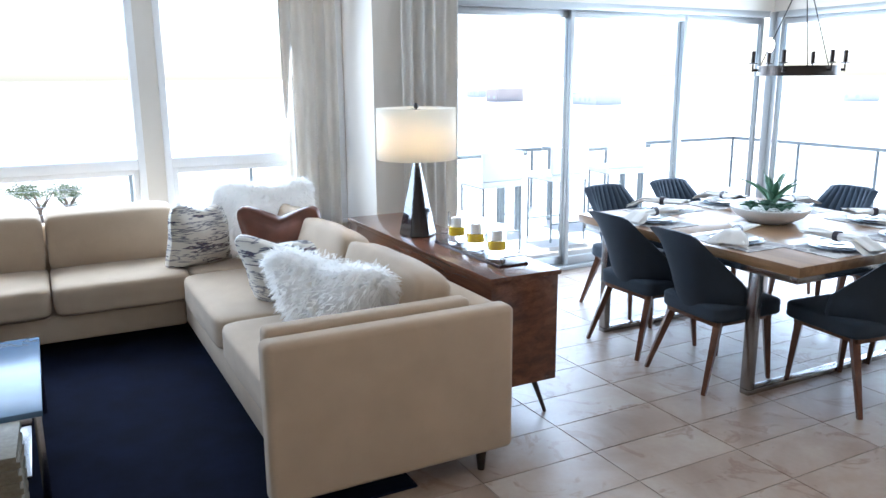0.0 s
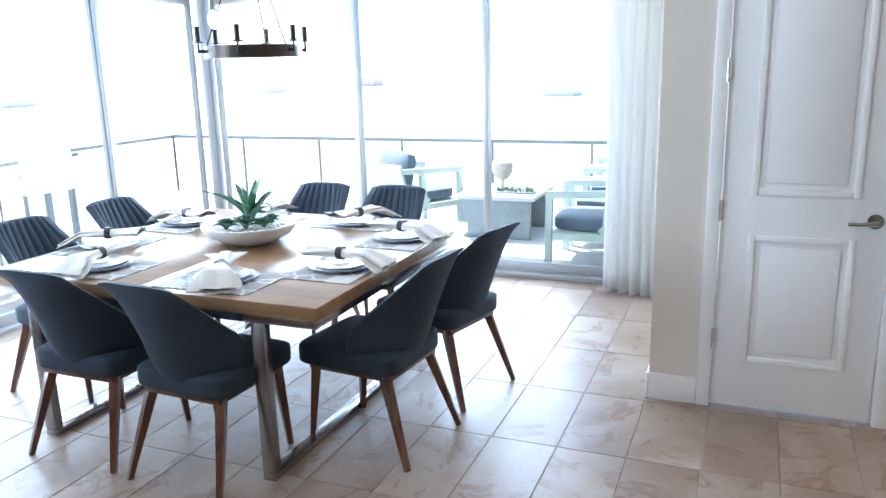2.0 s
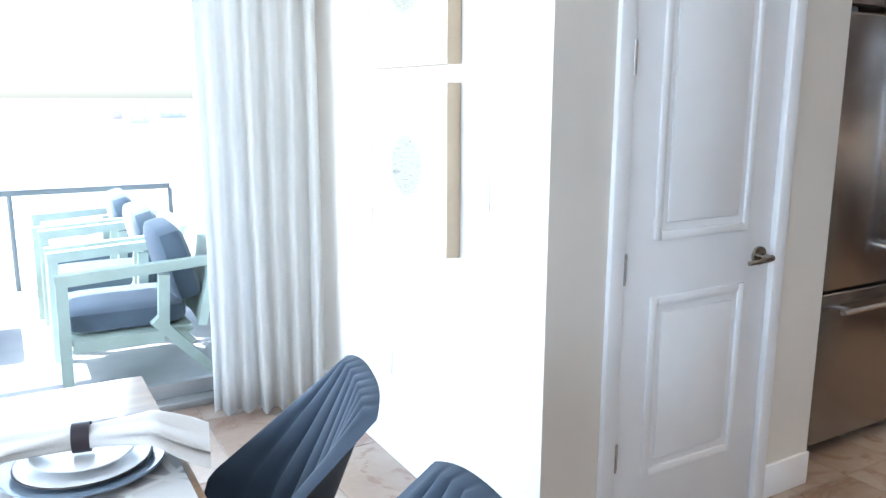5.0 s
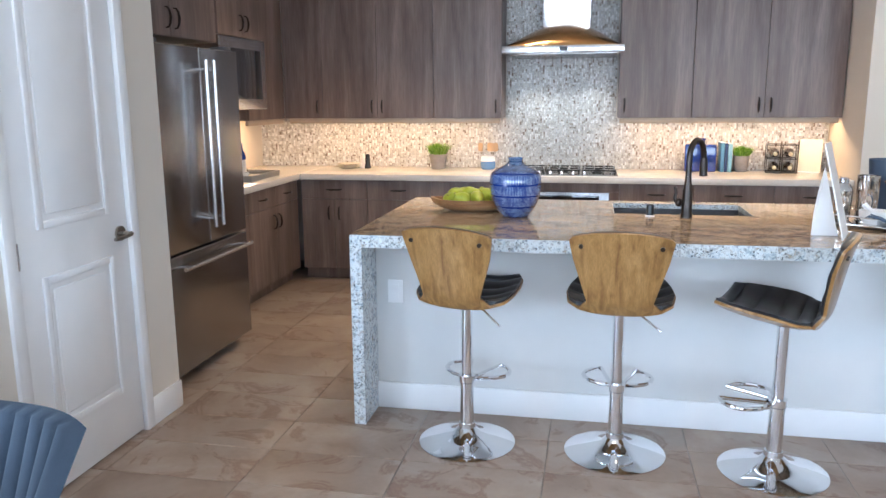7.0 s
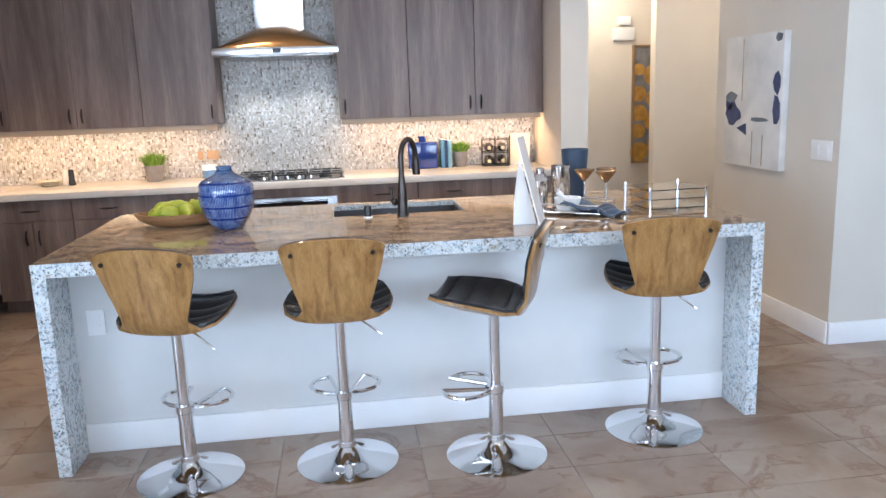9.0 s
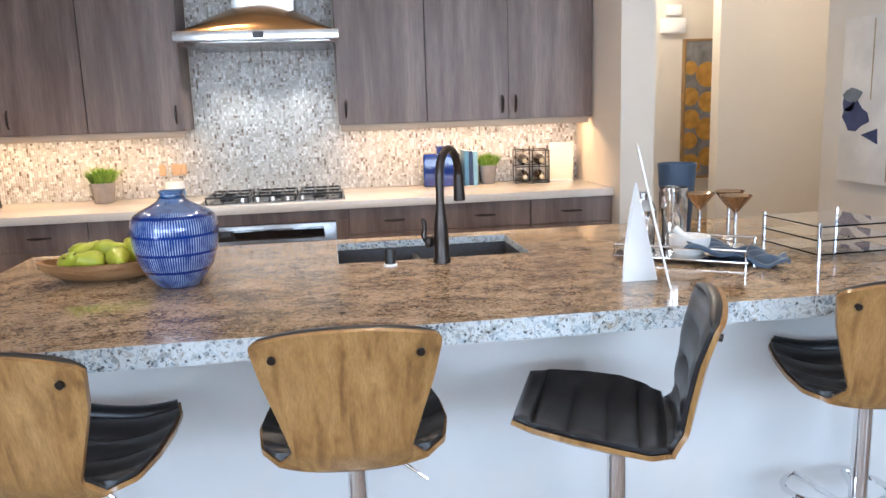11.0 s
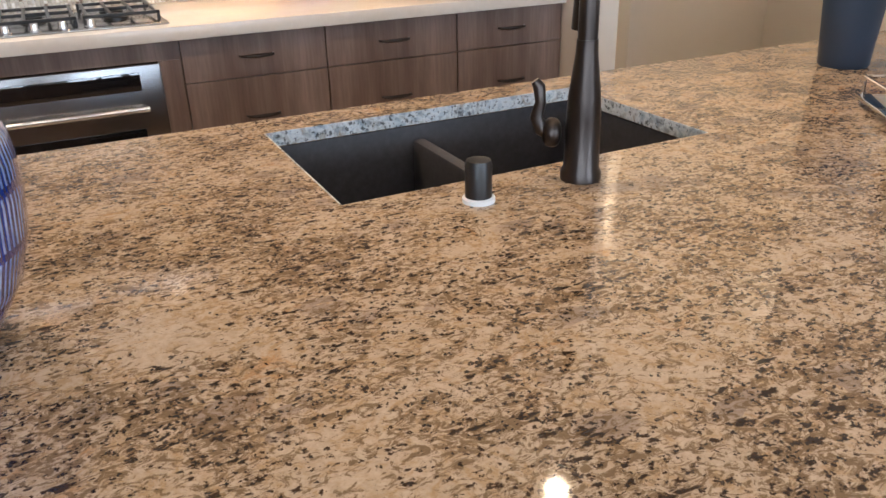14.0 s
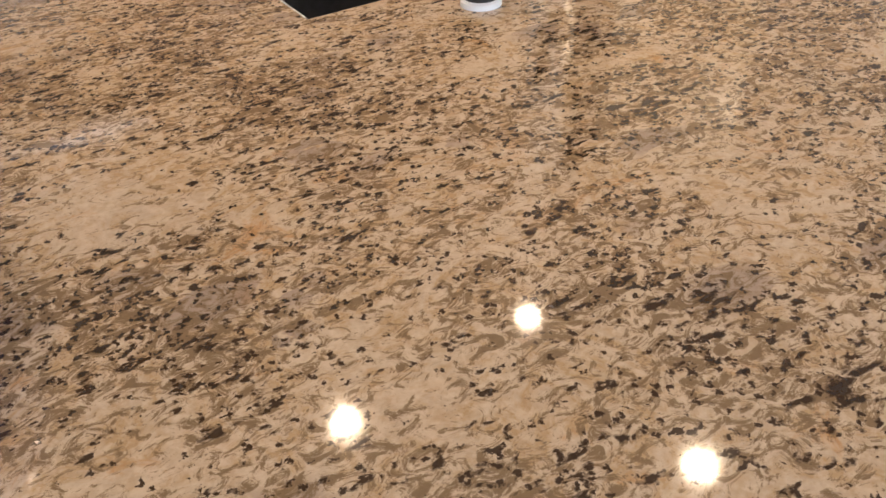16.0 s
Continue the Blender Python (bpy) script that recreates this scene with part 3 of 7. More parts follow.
def cab_west(y0, y1, z0, z1, xf, xb, fronts, name, label, kick=False):
    c = thing(name, label, "cabinet", (xf, (y0 + y1) / 2, z0 if not kick else 0))
    L = c.location
    bm = bmesh.new()
    cube(bm, xb - xf, -0.022, y0 - L.y, y1 - L.y, z0 - L.z, z1 - L.z)
    if kick:
        cube(bm, xb - xf, -0.075, y0 - L.y, y1 - L.y, 0, z0 - 0.001)
    part("body", bm, M_CAB, c)
    for a, b, za, zb, h in fronts:
        bm = bmesh.new()
        g = 0.0018
        cube(bm, -0.020, 0.0, a + g - L.y, b - g - L.y, za + g - L.z, zb - g - L.z, 0.0012, 1)
        d = part("door" if zb - za > 0.25 else "drawer_front", bm, M_CAB, c)
        if h and h in "lr":
            y = a + 0.045 if h == "l" else b - 0.045
            pull(d, (0, y - L.y, (za + 0.10 if z0 > 1 else zb - 0.12) - L.z), (0, 0, 1), (1, 0, 0))
        elif h == "m":
            pull(d, (0, (a + b) / 2 - L.y, (za + zb) / 2 - L.z), (0, 1, 0), (1, 0, 0), 0.13)
    return c


YU, YF, ZU, ZT = 4.445, 4.07, 1.36, 2.86
UL = "grey-brown wood-grain wall cabinet"
cab_north(-0.66, 0.685, ZU, ZT, YU, BACK - 0.002, [(-0.66, -0.305, ZU, ZT, "r"), (-0.305, 0.19, ZU, ZT, "r"), (0.19, 0.685, ZU, ZT, "l")], "wall_cabinet", UL + " in the corner")
cab_north(0.687, 1.265, ZU, ZT, YU, BACK - 0.002, [(0.687, 1.265, ZU, ZT, "r")], "wall_cabinet", UL + " next to the hood")
cab_north(2.225, 2.796, ZU, ZT, YU, BACK - 0.002, [(2.225, 2.796, ZU, ZT, "l")], "wall_cabinet", UL + " next to the hood")
cab_north(2.798, 3.922, ZU, ZT, YU, BACK - 0.002, [(2.798, 3.346, ZU, ZT, "r"), (3.346, 3.922, ZU, ZT, "l")], "wall_cabinet", UL + " beside the end wall")
cab_west(2.95, 3.71, 1.97, ZT, -0.50, -1.048, [(2.95, 3.33, 1.97, ZT, "r"), (3.33, 3.71, 1.97, ZT, "l")], "wall_cabinet", UL + " above the microwave")
cab_west(3.712, 4.44, ZU, ZT, -0.66, -1.048, [(3.712, 4.44, ZU, ZT, "")], "wall_cabinet", UL + " on the side wall")
cab_west(1.40, 2.45, 1.87, ZT, -0.26, -1.048, [(1.40, 1.925, 1.87, ZT, "r"), (1.925, 2.45, 1.87, ZT, "l")], "wall_cabinet", UL + " above the refrigerator")
BL = "dark grey-brown base cabinet under the pale counter"
ZB, ZD, ZK = 0.862, 0.70, 0.10
for k, (a, b) in enumerate(((-0.39, 0.19), (0.192, 0.728), (0.730, 1.30))):
    m = (a + b) / 2
    if k == 0:
        fr = [(a, b, ZD, ZB, "m"), (a, m, ZK, ZD, "r"), (m, b, ZK, ZD, "l")]
    else:
        fr = [(a, b, ZD, ZB, "m"), (a, b, ZK, ZD, "r" if k == 1 else "l")]
    cab_north(a, b, ZK, ZB, YF, BACK - 0.002, fr, "base_cabinet", BL, True)
for a, b in ((2.244, 2.80), (2.802, 3.386), (3.388, 3.926)):
    cab_north(a, b, ZK, ZB, YF, BACK - 0.002, [(a, b, ZD, ZB, "m"), (a, b, 0.40, ZD, "m"), (a, b, ZK, 0.40, "m")], "base_cabinet", BL + " with three drawers", True)
for a, b in ((2.48, 3.10), (3.102, 4.06)):
    m = (a + b) / 2
    cab_west(a, b, ZK, ZB, -0.42, -1.048, [(a, m, ZD, ZB, "m"), (m, b, ZD, ZB, "m"), (a, m, ZK, ZD, "r"), (m, b, ZK, ZD, "l")], "base_cabinet", BL + " on the side wall", True)


# plain wooden rail without glow; it hides the area lamp behind it
def light_rail(*b):
    c = thing("light_rail", "pale wooden rail hiding the strip lamp under the upper cabinets", "under-cabinet light", ((b[0] + b[1]) / 2, (b[2] + b[3]) / 2, b[4]))
    wpart("rail", plain_rail, c, b, bev=0.003)
    return c


plain_rail = plain("light_rail_wood", (0.45, 0.36, 0.27), 0.5)
light_rail(-0.62, 1.25, YU + 0.01, YU + 0.04, ZU - 0.042, ZU - 0.001)
light_rail(2.235, 3.90, YU + 0.01, YU + 0.04, ZU - 0.042, ZU - 0.001)
light_rail(-0.70, -0.67, 3.72, 4.43, ZU - 0.042, ZU - 0.001)
WARM = (1.0, 0.60, 0.29)
for x, w in ((0.35, 1.7), (3.07, 1.6)):
    lamp("under_cabinet_light", "AREA", pose(x, YU + 0.12, ZU - 0.006), 3.3, WARM, (w, 0.03))
lamp("under_cabinet_light", "AREA", pose(-0.85, 4.08, ZU - 0.006), 2, WARM, (0.03, 0.6))
for x in (1.55, 2.01):
    lamp("hood_light", "SPOT", pose(x, 4.45, 1.84), 4, (1.0, 0.93, 0.8), (0.025, 0), angle=120)

# ---- counters ----
ct = thing("countertop", "pale beige quartz countertop along the back and side walls", "countertop", (1.3, 4.0, 0.862))
wpart("slab", M_QUARTZ, ct, (-0.389, 3.928, 4.04, BACK - 0.001, 0.864, 0.914), bev=0.004)
wpart("slab", M_QUARTZ, ct, (-1.048, -0.3905, 2.47, BACK - 0.001, 0.864, 0.914), bev=0.004)


def mosaic():
    rnd = random.Random(4)
    vs, fs = [], []

    def piece(x0, x1, z0, z1, y):
        d = 0.006 + rnd.uniform(0, 0.0015)
        t1, t2 = rnd.uniform(-0.0012, 0.0012), rnd.uniform(-0.0012, 0.0012)
        k = len(vs)
        e = 0.0012
        vs.extend([(x0, y, z0), (x1, y, z0), (x1, y, z1), (x0, y, z1), (x0 + e, y - d - t1, z0 + e), (x1 - e, y - d - t2, z0 + e), (x1 - e, y - d + t1, z1 - e), (x0 + e, y - d + t2, z1 - e)])
        fs.extend([(k + 4, k + 5, k + 6, k + 7), (k, k + 1, k + 5, k + 4), (k + 1, k + 2, k + 6, k + 5), (k + 2, k + 3, k + 7, k + 6), (k + 3, k, k + 4, k + 7)])
    x, w = -1.04, 0.0150
    while x + w < 3.927:
        top = 2.86 if 1.268 < x and x + w < 2.222 else ZU - 0.03
        z = 0.917
        while z < top:
            h = rnd.choice((0.0150, 0.0150, 0.030))
            piece(x, x + w - 0.0018, z, z + h - 0.0018, BACK - 0.002)
            z += h
        x += w
    me = bpy.data.meshes.new("backsplash_tiles")
    me.from_pydata(vs, [], fs)
    me.materials.append(random_tint("mosaic", [(0.0, (0.62, 0.61, 0.58)), (0.22, (0.50, 0.49, 0.46)), (0.36, (0.68, 0.68, 0.67)), (0.57, (0.40, 0.38, 0.35)), (0.66, (0.56, 0.56, 0.55)), (0.78, (0.85, 0.85, 0.84)), (0.955, (0.24, 0.19, 0.16))], 0.10))
    me.update()
    tagged(new("backsplash_tiles", me), kind="structure")


mosaic()

# ---- island ----
IX0, IX1, IY0, IY1 = 0.95, 4.08, 1.235, 2.60
SX0, SX1, SY0, SY1 = 2.15, 2.855, 2.08, 2.505
isl = thing("kitchen_island", "kitchen island with mottled tan granite top and waterfall ends", "kitchen island", (2.49, 1.96, 0))
wpart("worktop", M_GRAN, isl, (IX0, IX1, IY0 + 0.004, SY0, 0.89, 0.920), (IX0, SX0, SY0, SY1, 0.89, 0.920), (SX1, IX1, SY0, SY1, 0.89, 0.920), (IX0, IX1, SY1, IY1, 0.89, 0.920), label="polished tan granite worktop")
wpart("mitred_apron", M_GRAN, isl, (IX0, IX1, IY0 + 0.004, IY0 + 0.04, 0.862, 0.8899))
wpart("mitred_apron", M_GRAN, isl, (IX0, IX1, IY1 - 0.04, IY1, 0.862, 0.8899))
wpart("worktop_edge", M_GRANE, isl, (IX0, IX1, IY0, IY0 + 0.0035, 0.862, 0.9195))
wpart("sink_edge", M_GRANE, isl, (SX0, SX1, SY1 - 0.003, SY1 - 0.0005, 0.892, 0.9195), (SX1 - 0.003, SX1 - 0.0005, SY0, SY1 - 0.003, 0.892, 0.9195), (SX0 + 0.0005, SX0 + 0.003, SY0, SY1 - 0.003, 0.892, 0.9195))
for a, b in ((IX0, IX0 + 0.055), (IX1 - 0.055, IX1)):
    wpart("waterfall_leg", M_GRANE, isl, (a, b, IY0, IY1, 0, 0.8615))
wpart("front_panel", plain("island_paint", (0.62, 0.61, 0.59), 0.6, vary=0.02), isl, (IX0 + 0.056, IX1 - 0.056, 1.47, 1.51, 0, 0.861))
wpart("back_cabinet", M_CAB, isl, (IX0 + 0.056, SX0 - 0.03, 1.511, IY1 - 0.03, 0.1, 0.861), (SX1 + 0.03, IX1 - 0.056, 1.511, IY1 - 0.03, 0.1, 0.861), (SX0 - 0.03, SX1 + 0.03, 1.511, SY0 - 0.06, 0.1, 0.861))
wpart("baseboard", M_WHITE, isl, (IX0 + 0.056, IX1 - 0.056, 1.452, 1.469, 0, 0.135), bev=0.004)
outl = thing("wall_outlet", "white double wall outlet on the island panel", "outlet", (1.10, 1.464, 0.60))
wpart("plate", M_WHITE, outl, (1.065, 1.14, 1.463, 1.4695, 0.545, 0.66), bev=0.002)
for z in (0.565, 0.61):
    wpart("socket", M_WHITE, outl, (1.085, 1.12, 1.460, 1.4628, z, z + 0.029), bev=0.001)

M_SINK = plain("sink_composite", (0.05, 0.047, 0.05), 0.5, vary=0.2, scale=80)
snk = thing("sink", "dark composite double-bowl undermount sink in the island", "sink", (2.5, 2.25, 0.66))
mid = 2.47
for bx in ((SX0 - 0.02, SX0, SY0 - 0.02, SY1 + 0.02, 0.70, 0.889), (SX1, SX1 + 0.02, SY0 - 0.02, SY1 + 0.02, 0.70, 0.889), (SX0, SX1, SY0 - 0.02, SY0, 0.70, 0.889), (SX0, SX1, SY1, SY1 + 0.02, 0.70, 0.889)):
    wpart("bowl_side", M_SINK, snk, bx, bev=0.003)
wpart("bowl_floor", M_SINK, snk, (SX0 - 0.02, SX1 + 0.02, SY0 - 0.02, SY1 + 0.02, 0.68, 0.6999), bev=0.003)
wpart("divider", M_SINK, snk, (mid - 0.015, mid + 0.015, SY0 + 0.001, SY1 - 0.001, 0.701, 0.862), bev=0.01)
for x in (2.33, 2.69):
    bm = bmesh.new()
    lathe(bm, [(0.04, 0), (0.045, 0.004), (0.02, 0.004), (0.015, 0.001)], 20, (x - 2.5, 0.0, 0.0405))
    part("drain", bm, M_STEELH, snk)


def faucet():
    f = thing("faucet", "dark bronze gooseneck kitchen faucet with side lever", "faucet", (2.512, 2.0, 0.92), -35)
    bm = bmesh.new()
    lathe(bm, [(0.031, 0), (0.031, 0.012), (0.027, 0.02), (0.026, 0.09), (0.024, 0.13), (0.0165, 0.19), (0.0155, 0.21)], 24)
    part("base", bm, M_BLACKM, f)
    bm = bmesh.new()
    pts = [(0, 0, 0.20), (0, 0, 0.30)] + [(0, 0.075 - 0.075 * math.cos(a), 0.30 + 0.09 * math.sin(a)) for a in [math.pi * k / 12 for k in range(1, 12)]] + [(0, 0.152, 0.29)]
    tube(bm, pts, 0.0145, 14)
    part("spout", bm, M_BLACKM, f)
    bm = bmesh.new()
    rod(bm, (0, 0.152, 0.295), (0, 0.157, 0.20), 0.017, 0.022, 18)
    part("spray_head", bm, M_BLACKM, f)
    bm = bmesh.new()
    rod(bm, (0, 0, 0.072), (-0.046, 0.0, 0.072), 0.024, 0.022, 20)
    cushion(bm, (-0.046, 0, 0.072), (0.030, 0.044, 0.044), 0.0, 5, e=2.4)
    tube(bm, [(-0.044, 0, 0.072), (-0.062, 0.0, 0.078), (-0.070, 0, 0.095), (-0.064, 0, 0.118), (-0.067, 0, 0.142), (-0.073, 0, 0.150)], [0.013, 0.012, 0.010, 0.0085, 0.0095, 0.007], 12)
    part("lever", bm, M_BLACKM, f)
    s = thing("soap_dispenser", "short black cap on a white ring beside the sink", "soap dispenser", (2.330, 1.995, 0.92))
    bm = bmesh.new()
    lathe(bm, [(0.024, 0), (0.024, 0.006), (0.021, 0.008)], 24)
    part("ring", bm, M_WHITE, s, "white base ring")
    bm = bmesh.new()
    lathe(bm, [(0.0195, 0.008), (0.0195, 0.055), (0.0175, 0.062), (0.010, 0.064)], 24)
    part("cap", bm, M_BLACK, s)


faucet()


# ---- bar stools ----
def bar_stool():
    s = thing("bar_stool", "wood-veneer bar stool with black quilted seat on a chrome pedestal", "bar stool", (0, 0, 0), 0, "stools at the island")
    bm = bmesh.new()
    lathe(bm, [(0.215, 0.0), (0.217, 0.006), (0.20, 0.012), (0.13, 0.028), (0.06, 0.052), (0.038, 0.075), (0.036, 0.095)], 40)
    part("base", bm, M_CHROME, s, "round chrome base")
    bm = bmesh.new()
    lathe(bm, [(0.031, 0.095), (0.031, 0.27), (0.033, 0.27), (0.033, 0.285), (0.024, 0.285), (0.024, 0.66)], 24)
    part("column", bm, M_CHROME, s, "chrome gas-lift column")
    bm = bmesh.new()
    pts = [(-0.03, 0.02, 0.305)] + [(0.15 * math.sin(a), 0.10 - 0.11 * math.cos(a), 0.305) for a in [math.radians(k) for k in range(-150, 151, 20)]] + [(0.03, 0.02, 0.305)]
    pts = [(x, y * 1.0 + 0.02, z) for x, y, z in pts]
    tube(bm, pts, 0.0095, 10, closed=True)
    rod(bm, (0, 0, 0.29), (0, 0, 0.32), 0.038, seg=20)
    part("footrest", bm, M_CHROME, s, "chrome looped footrest")
    bm = bmesh.new()
    tube(bm, [(0.02, 0.0, 0.645), (0.09, -0.02, 0.63), (0.17, -0.03, 0.57)], [0.005, 0.0045, 0.004], 8)
    part("lift_lever", bm, M_CHROME, s)
    # shell profile: from the front lip of the seat back, then up
    prof = [(0.25, 0.700), (0.20, 0.680), (0.10, 0.660), (0.0, 0.648), (-0.08, 0.645), (-0.14, 0.658), (-0.172, 0.71), (-0.187, 0.79), (-0.207, 0.89), (-0.232, 0.985), (-0.24, 1.012)]
    half = [0.16, 0.19, 0.215, 0.225, 0.212, 0.168, 0.130, 0.155, 0.187, 0.203, 0.190]
    curl = [0.03, 0.045, 0.055, 0.055, 0.04, 0.02, 0.012, 0.018, 0.022, 0.022, 0.02]

    def at(v):
        k = v * (len(prof) - 1)
        i = min(int(k), len(prof) - 2)
        f = k - i
        return [a + (b - a) * f for a, b in zip((*prof[i], half[i], curl[i]), (*prof[i + 1], half[i + 1], curl[i + 1]))]

    def nrm(v):
        a, b = at(max(0, v - 0.03)), at(min(1, v + 0.03))
        dy, dz = b[0] - a[0], b[1] - a[1]
        k = math.hypot(dy, dz) or 1
        return (dz / k, -dy / k)

    def surf(off, rib=0.0, inset=0.0):
        def f(u, v):
            y, z, w, c = at(v)
            ny, nz = nrm(v)
            x = (u * 2 - 1)
            o = off + c * abs(x) ** 2.6
            if rib:
                o += rib * (abs(math.sin(math.pi * v * 11)) ** 0.5) * (1 - x ** 8)
            if v > 0.8:
                z -= (v - 0.8) / 0.2 * 0.028 * abs(x) ** 2.4
            return Vector((x * (w - inset), y + ny * o, z + nz * o))
        return f
    bm = bmesh.new()
    sheet(bm, surf(0.0), 20, 44, surf(0.012))
    part("shell", bm, M_ZEBRA, s, "bent plywood shell with warm wood veneer", smooth=50)
    bm = bmesh.new()
    sheet(bm, surf(0.0125, 0.0, 0.006), 20, 66, surf(0.022, 0.016, 0.006))
    part("upholstery", bm, M_LEATHER, s, "black quilted leather pad", smooth=60)
    for x in (-0.155, 0.155):
        bm = bmesh.new()
        rod(bm, (x, -0.2205, 0.953), (x, -0.207, 0.956), 0.009, seg=14)
        part("bolt", bm, M_BLACKM, s, "dark bolt head")
    return s


st = bar_stool()
st.matrix_basis = pose(1.51, 1.14, 0, 0, 0, -16)
for x, y, r in ((2.162, 1.145, -3), (2.80, 1.08, 68), (3.555, 1.19, -8)):
    copy_thing(st, pose(x, y, 0, 0, 0, r))


# ---- dining ----
TX0, TX1, TY0, TY1, TZ = -0.30, 1.355, -2.85, -1.07, 0.785
tb = thing("dining_table", "large square oak-top dining table on a brushed steel sled base", "dining table", (0.454, -2.0, 0))
wpart("tabletop", M_OAK, tb, (TX0, TX1, TY0, -1.962, TZ - 0.055, TZ), (TX0, TX1, -1.960, TY1, TZ - 0.055, TZ), bev=0.003, label="warm oak veneer top in two leaves")
AZ = TZ - 0.056
wpart("apron", M_STEEL, tb, (TX0 + 0.02, TX1 - 0.02, TY0 + 0.02, TY0 + 0.06, AZ - 0.04, AZ), (TX0 + 0.02, TX1 - 0.02, TY1 - 0.06, TY1 - 0.02, AZ - 0.04, AZ), (TX0 + 0.02, TX0 + 0.06, TY0 + 0.06, TY1 - 0.06, AZ - 0.04, AZ), (TX1 - 0.06, TX1 - 0.02, TY0 + 0.06, TY1 - 0.06, AZ - 0.04, AZ), bev=0.002)
for y in (-2.58, -1.36):
    wpart("cross_rail", M_STEEL, tb, (TX0 + 0.061, TX1 - 0.061, y - 0.03, y + 0.03, AZ - 0.04, AZ), bev=0.002)
    for x in (-0.27, 1.29):
        wpart("leg", M_STEEL, tb, (x, x + 0.045, y - 0.03, y + 0.03, 0.031, AZ - 0.041), bev=0.002)
    wpart("sled_bar", M_STEEL, tb, (-0.27, 1.335, y - 0.03, y + 0.03, 0.0, 0.03), bev=0.002)


def dining_chair():
    c = thing("dining_chair", "dark slate-blue dining chair with channelled wraparound back and walnut legs", "dining chair", (0, 0, 0), 0, "chairs round the dining table")

    def shell(off, rib):
        def f(u, v):
            x = u * 2 - 1
            w = 0.256 - 0.060 * max(0.0, v - 0.35) / 0.65
            if v < 0.3:
                w = 0.258 - (0.3 - v) ** 1.5 * 0.35
            top = 0.898 - 0.022 * abs(x) ** 4
            z = 0.395 + (top - 0.395) * v
            lean = 0.20 + 0.185 * v
            fwd = 0.03 + 0.20 * min(1.0, (1 - v) / 0.58) - 0.06 * max(0.0, 0.42 - v)
            wrap = fwd * abs(x) ** 2.4
            th = off * (1 - 0.45 * v)
            y = -lean + wrap + th * (1 - 0.45 * abs(x) ** 3)
            if rib:
                y += rib * abs(math.sin(math.pi * u * 9)) ** 0.55 * min(1, v * 3) * (1 - abs(x) ** 10)
            xx = x * (w - (off * 0.42 if off else 0) * abs(x))
            return Vector((xx, y, z - (0.006 if off else 0) * v))
        return f
    bm = bmesh.new()
    sheet(bm, shell(0.0, 0), 54, 20, shell(0.06, 0.011))
    part("backrest", bm, M_NAVY, c, smooth=70)
    bm = bmesh.new()
    cushion(bm, (0, 0.035, 0.438), (0.475, 0.50, 0.10), 0.10, 9, e=9.0)
    part("seat", bm, M_NAVY, c, smooth=70)
    bm = bmesh.new()
    cube(bm, -0.20, 0.20, -0.19, 0.23, 0.365, 0.392, 0.004)
    part("seat_frame", bm, M_WALNUT, c)
    for sx in (-1, 1):
        for a, b in (((0.185 * sx, 0.20, 0.385), (0.205 * sx, 0.235, 0.0)), ((0.18 * sx, -0.15, 0.40), (0.24 * sx, -0.285, 0.0))):
            bm = bmesh.new()
            beam(bm, a, b, 0.042, 0.022)
            part("leg", bm, M_WALNUT, c, "tapered walnut leg")
    return c


dc = dining_chair()
spots = [(1.248, -1.676, 87), (1.22, -2.273, 90), (0.807, -1.109, 174), (0.166, -1.044, 166), (-0.44, -1.73, -90), (-0.44, -2.28, -90), (0.12, -2.93, 0), (0.78, -2.93, 0)]
for i, (x, y, r) in enumerate(spots):
    if i == 0:
        dc.matrix_basis = pose(x, y, 0, 0, 0, r)
    else:
        copy_thing(dc, pose(x, y, 0, 0, 0, r))

# ---- living ----
sofa = thing("sofa", "large beige linen L-shaped sectional sofa on short dark feet", "sofa", (3.5, -3.0, 0))
SZ = 0.46
wpart("base", M_SOFA, sofa, (2.92, 3.87, -4.60, -1.51, 0.10, 0.27), (3.87, 7.1, -4.60, -3.82, 0.10, 0.27), bev=0.02)
wpart("backrest", M_SOFA, sofa, (2.90, 3.04, -4.60, -1.41, 0.271, 0.745), (3.041, 7.1, -4.62, -4.48, 0.271, 0.745), bev=0.03, seg=3)
wpart("armrest", M_SOFA, sofa, (2.895, 3.99, -1.395, -1.28, 0.10, 0.765), bev=0.032, seg=4)
wpart("armrest_pad", M_SOFA, sofa, (3.045, 3.955, -1.50, -1.399, 0.20, 0.785), bev=0.026, seg=3)
for y0, y1 in ((-2.62, -1.51), (-3.76, -2.63)):
    bm = bmesh.new()
    cushion(bm, ((3.05 + 3.90) / 2 - 3.5, (y0 + y1) / 2 + 3.0, 0.37), (0.85, y1 - y0, 0.20), 0.08, 12, lump=0.012, e=11.0)
    part("seat_cushion", bm, M_SOFA, sofa, smooth=70)
for x0, x1 in ((3.05, 3.82), (3.83, 4.66), (4.67, 5.52), (5.53, 6.4), (6.41, 7.08)):
    bm = bmesh.new()
    cushion(bm, ((x0 + x1) / 2 - 3.5, -4.12 + 3.0, 0.37), (x1 - x0, 0.70, 0.20), 0.08, 12, lump=0.012, e=11.0)
    part("seat_cushion", bm, M_SOFA, sofa, smooth=70)
    if x0 > 3.1:
        bm = bmesh.new()
        cushion(bm, ((x0 + x1) / 2 - 3.5, -4.37 + 3.0, 0.655), (x1 - x0 - 0.01, 0.42, 0.17), 0.16, 12, rotm(76), lump=0.02, seed=x0, e=11.0)
        part("back_cushion", bm, M_SOFA, sofa, smooth=70)
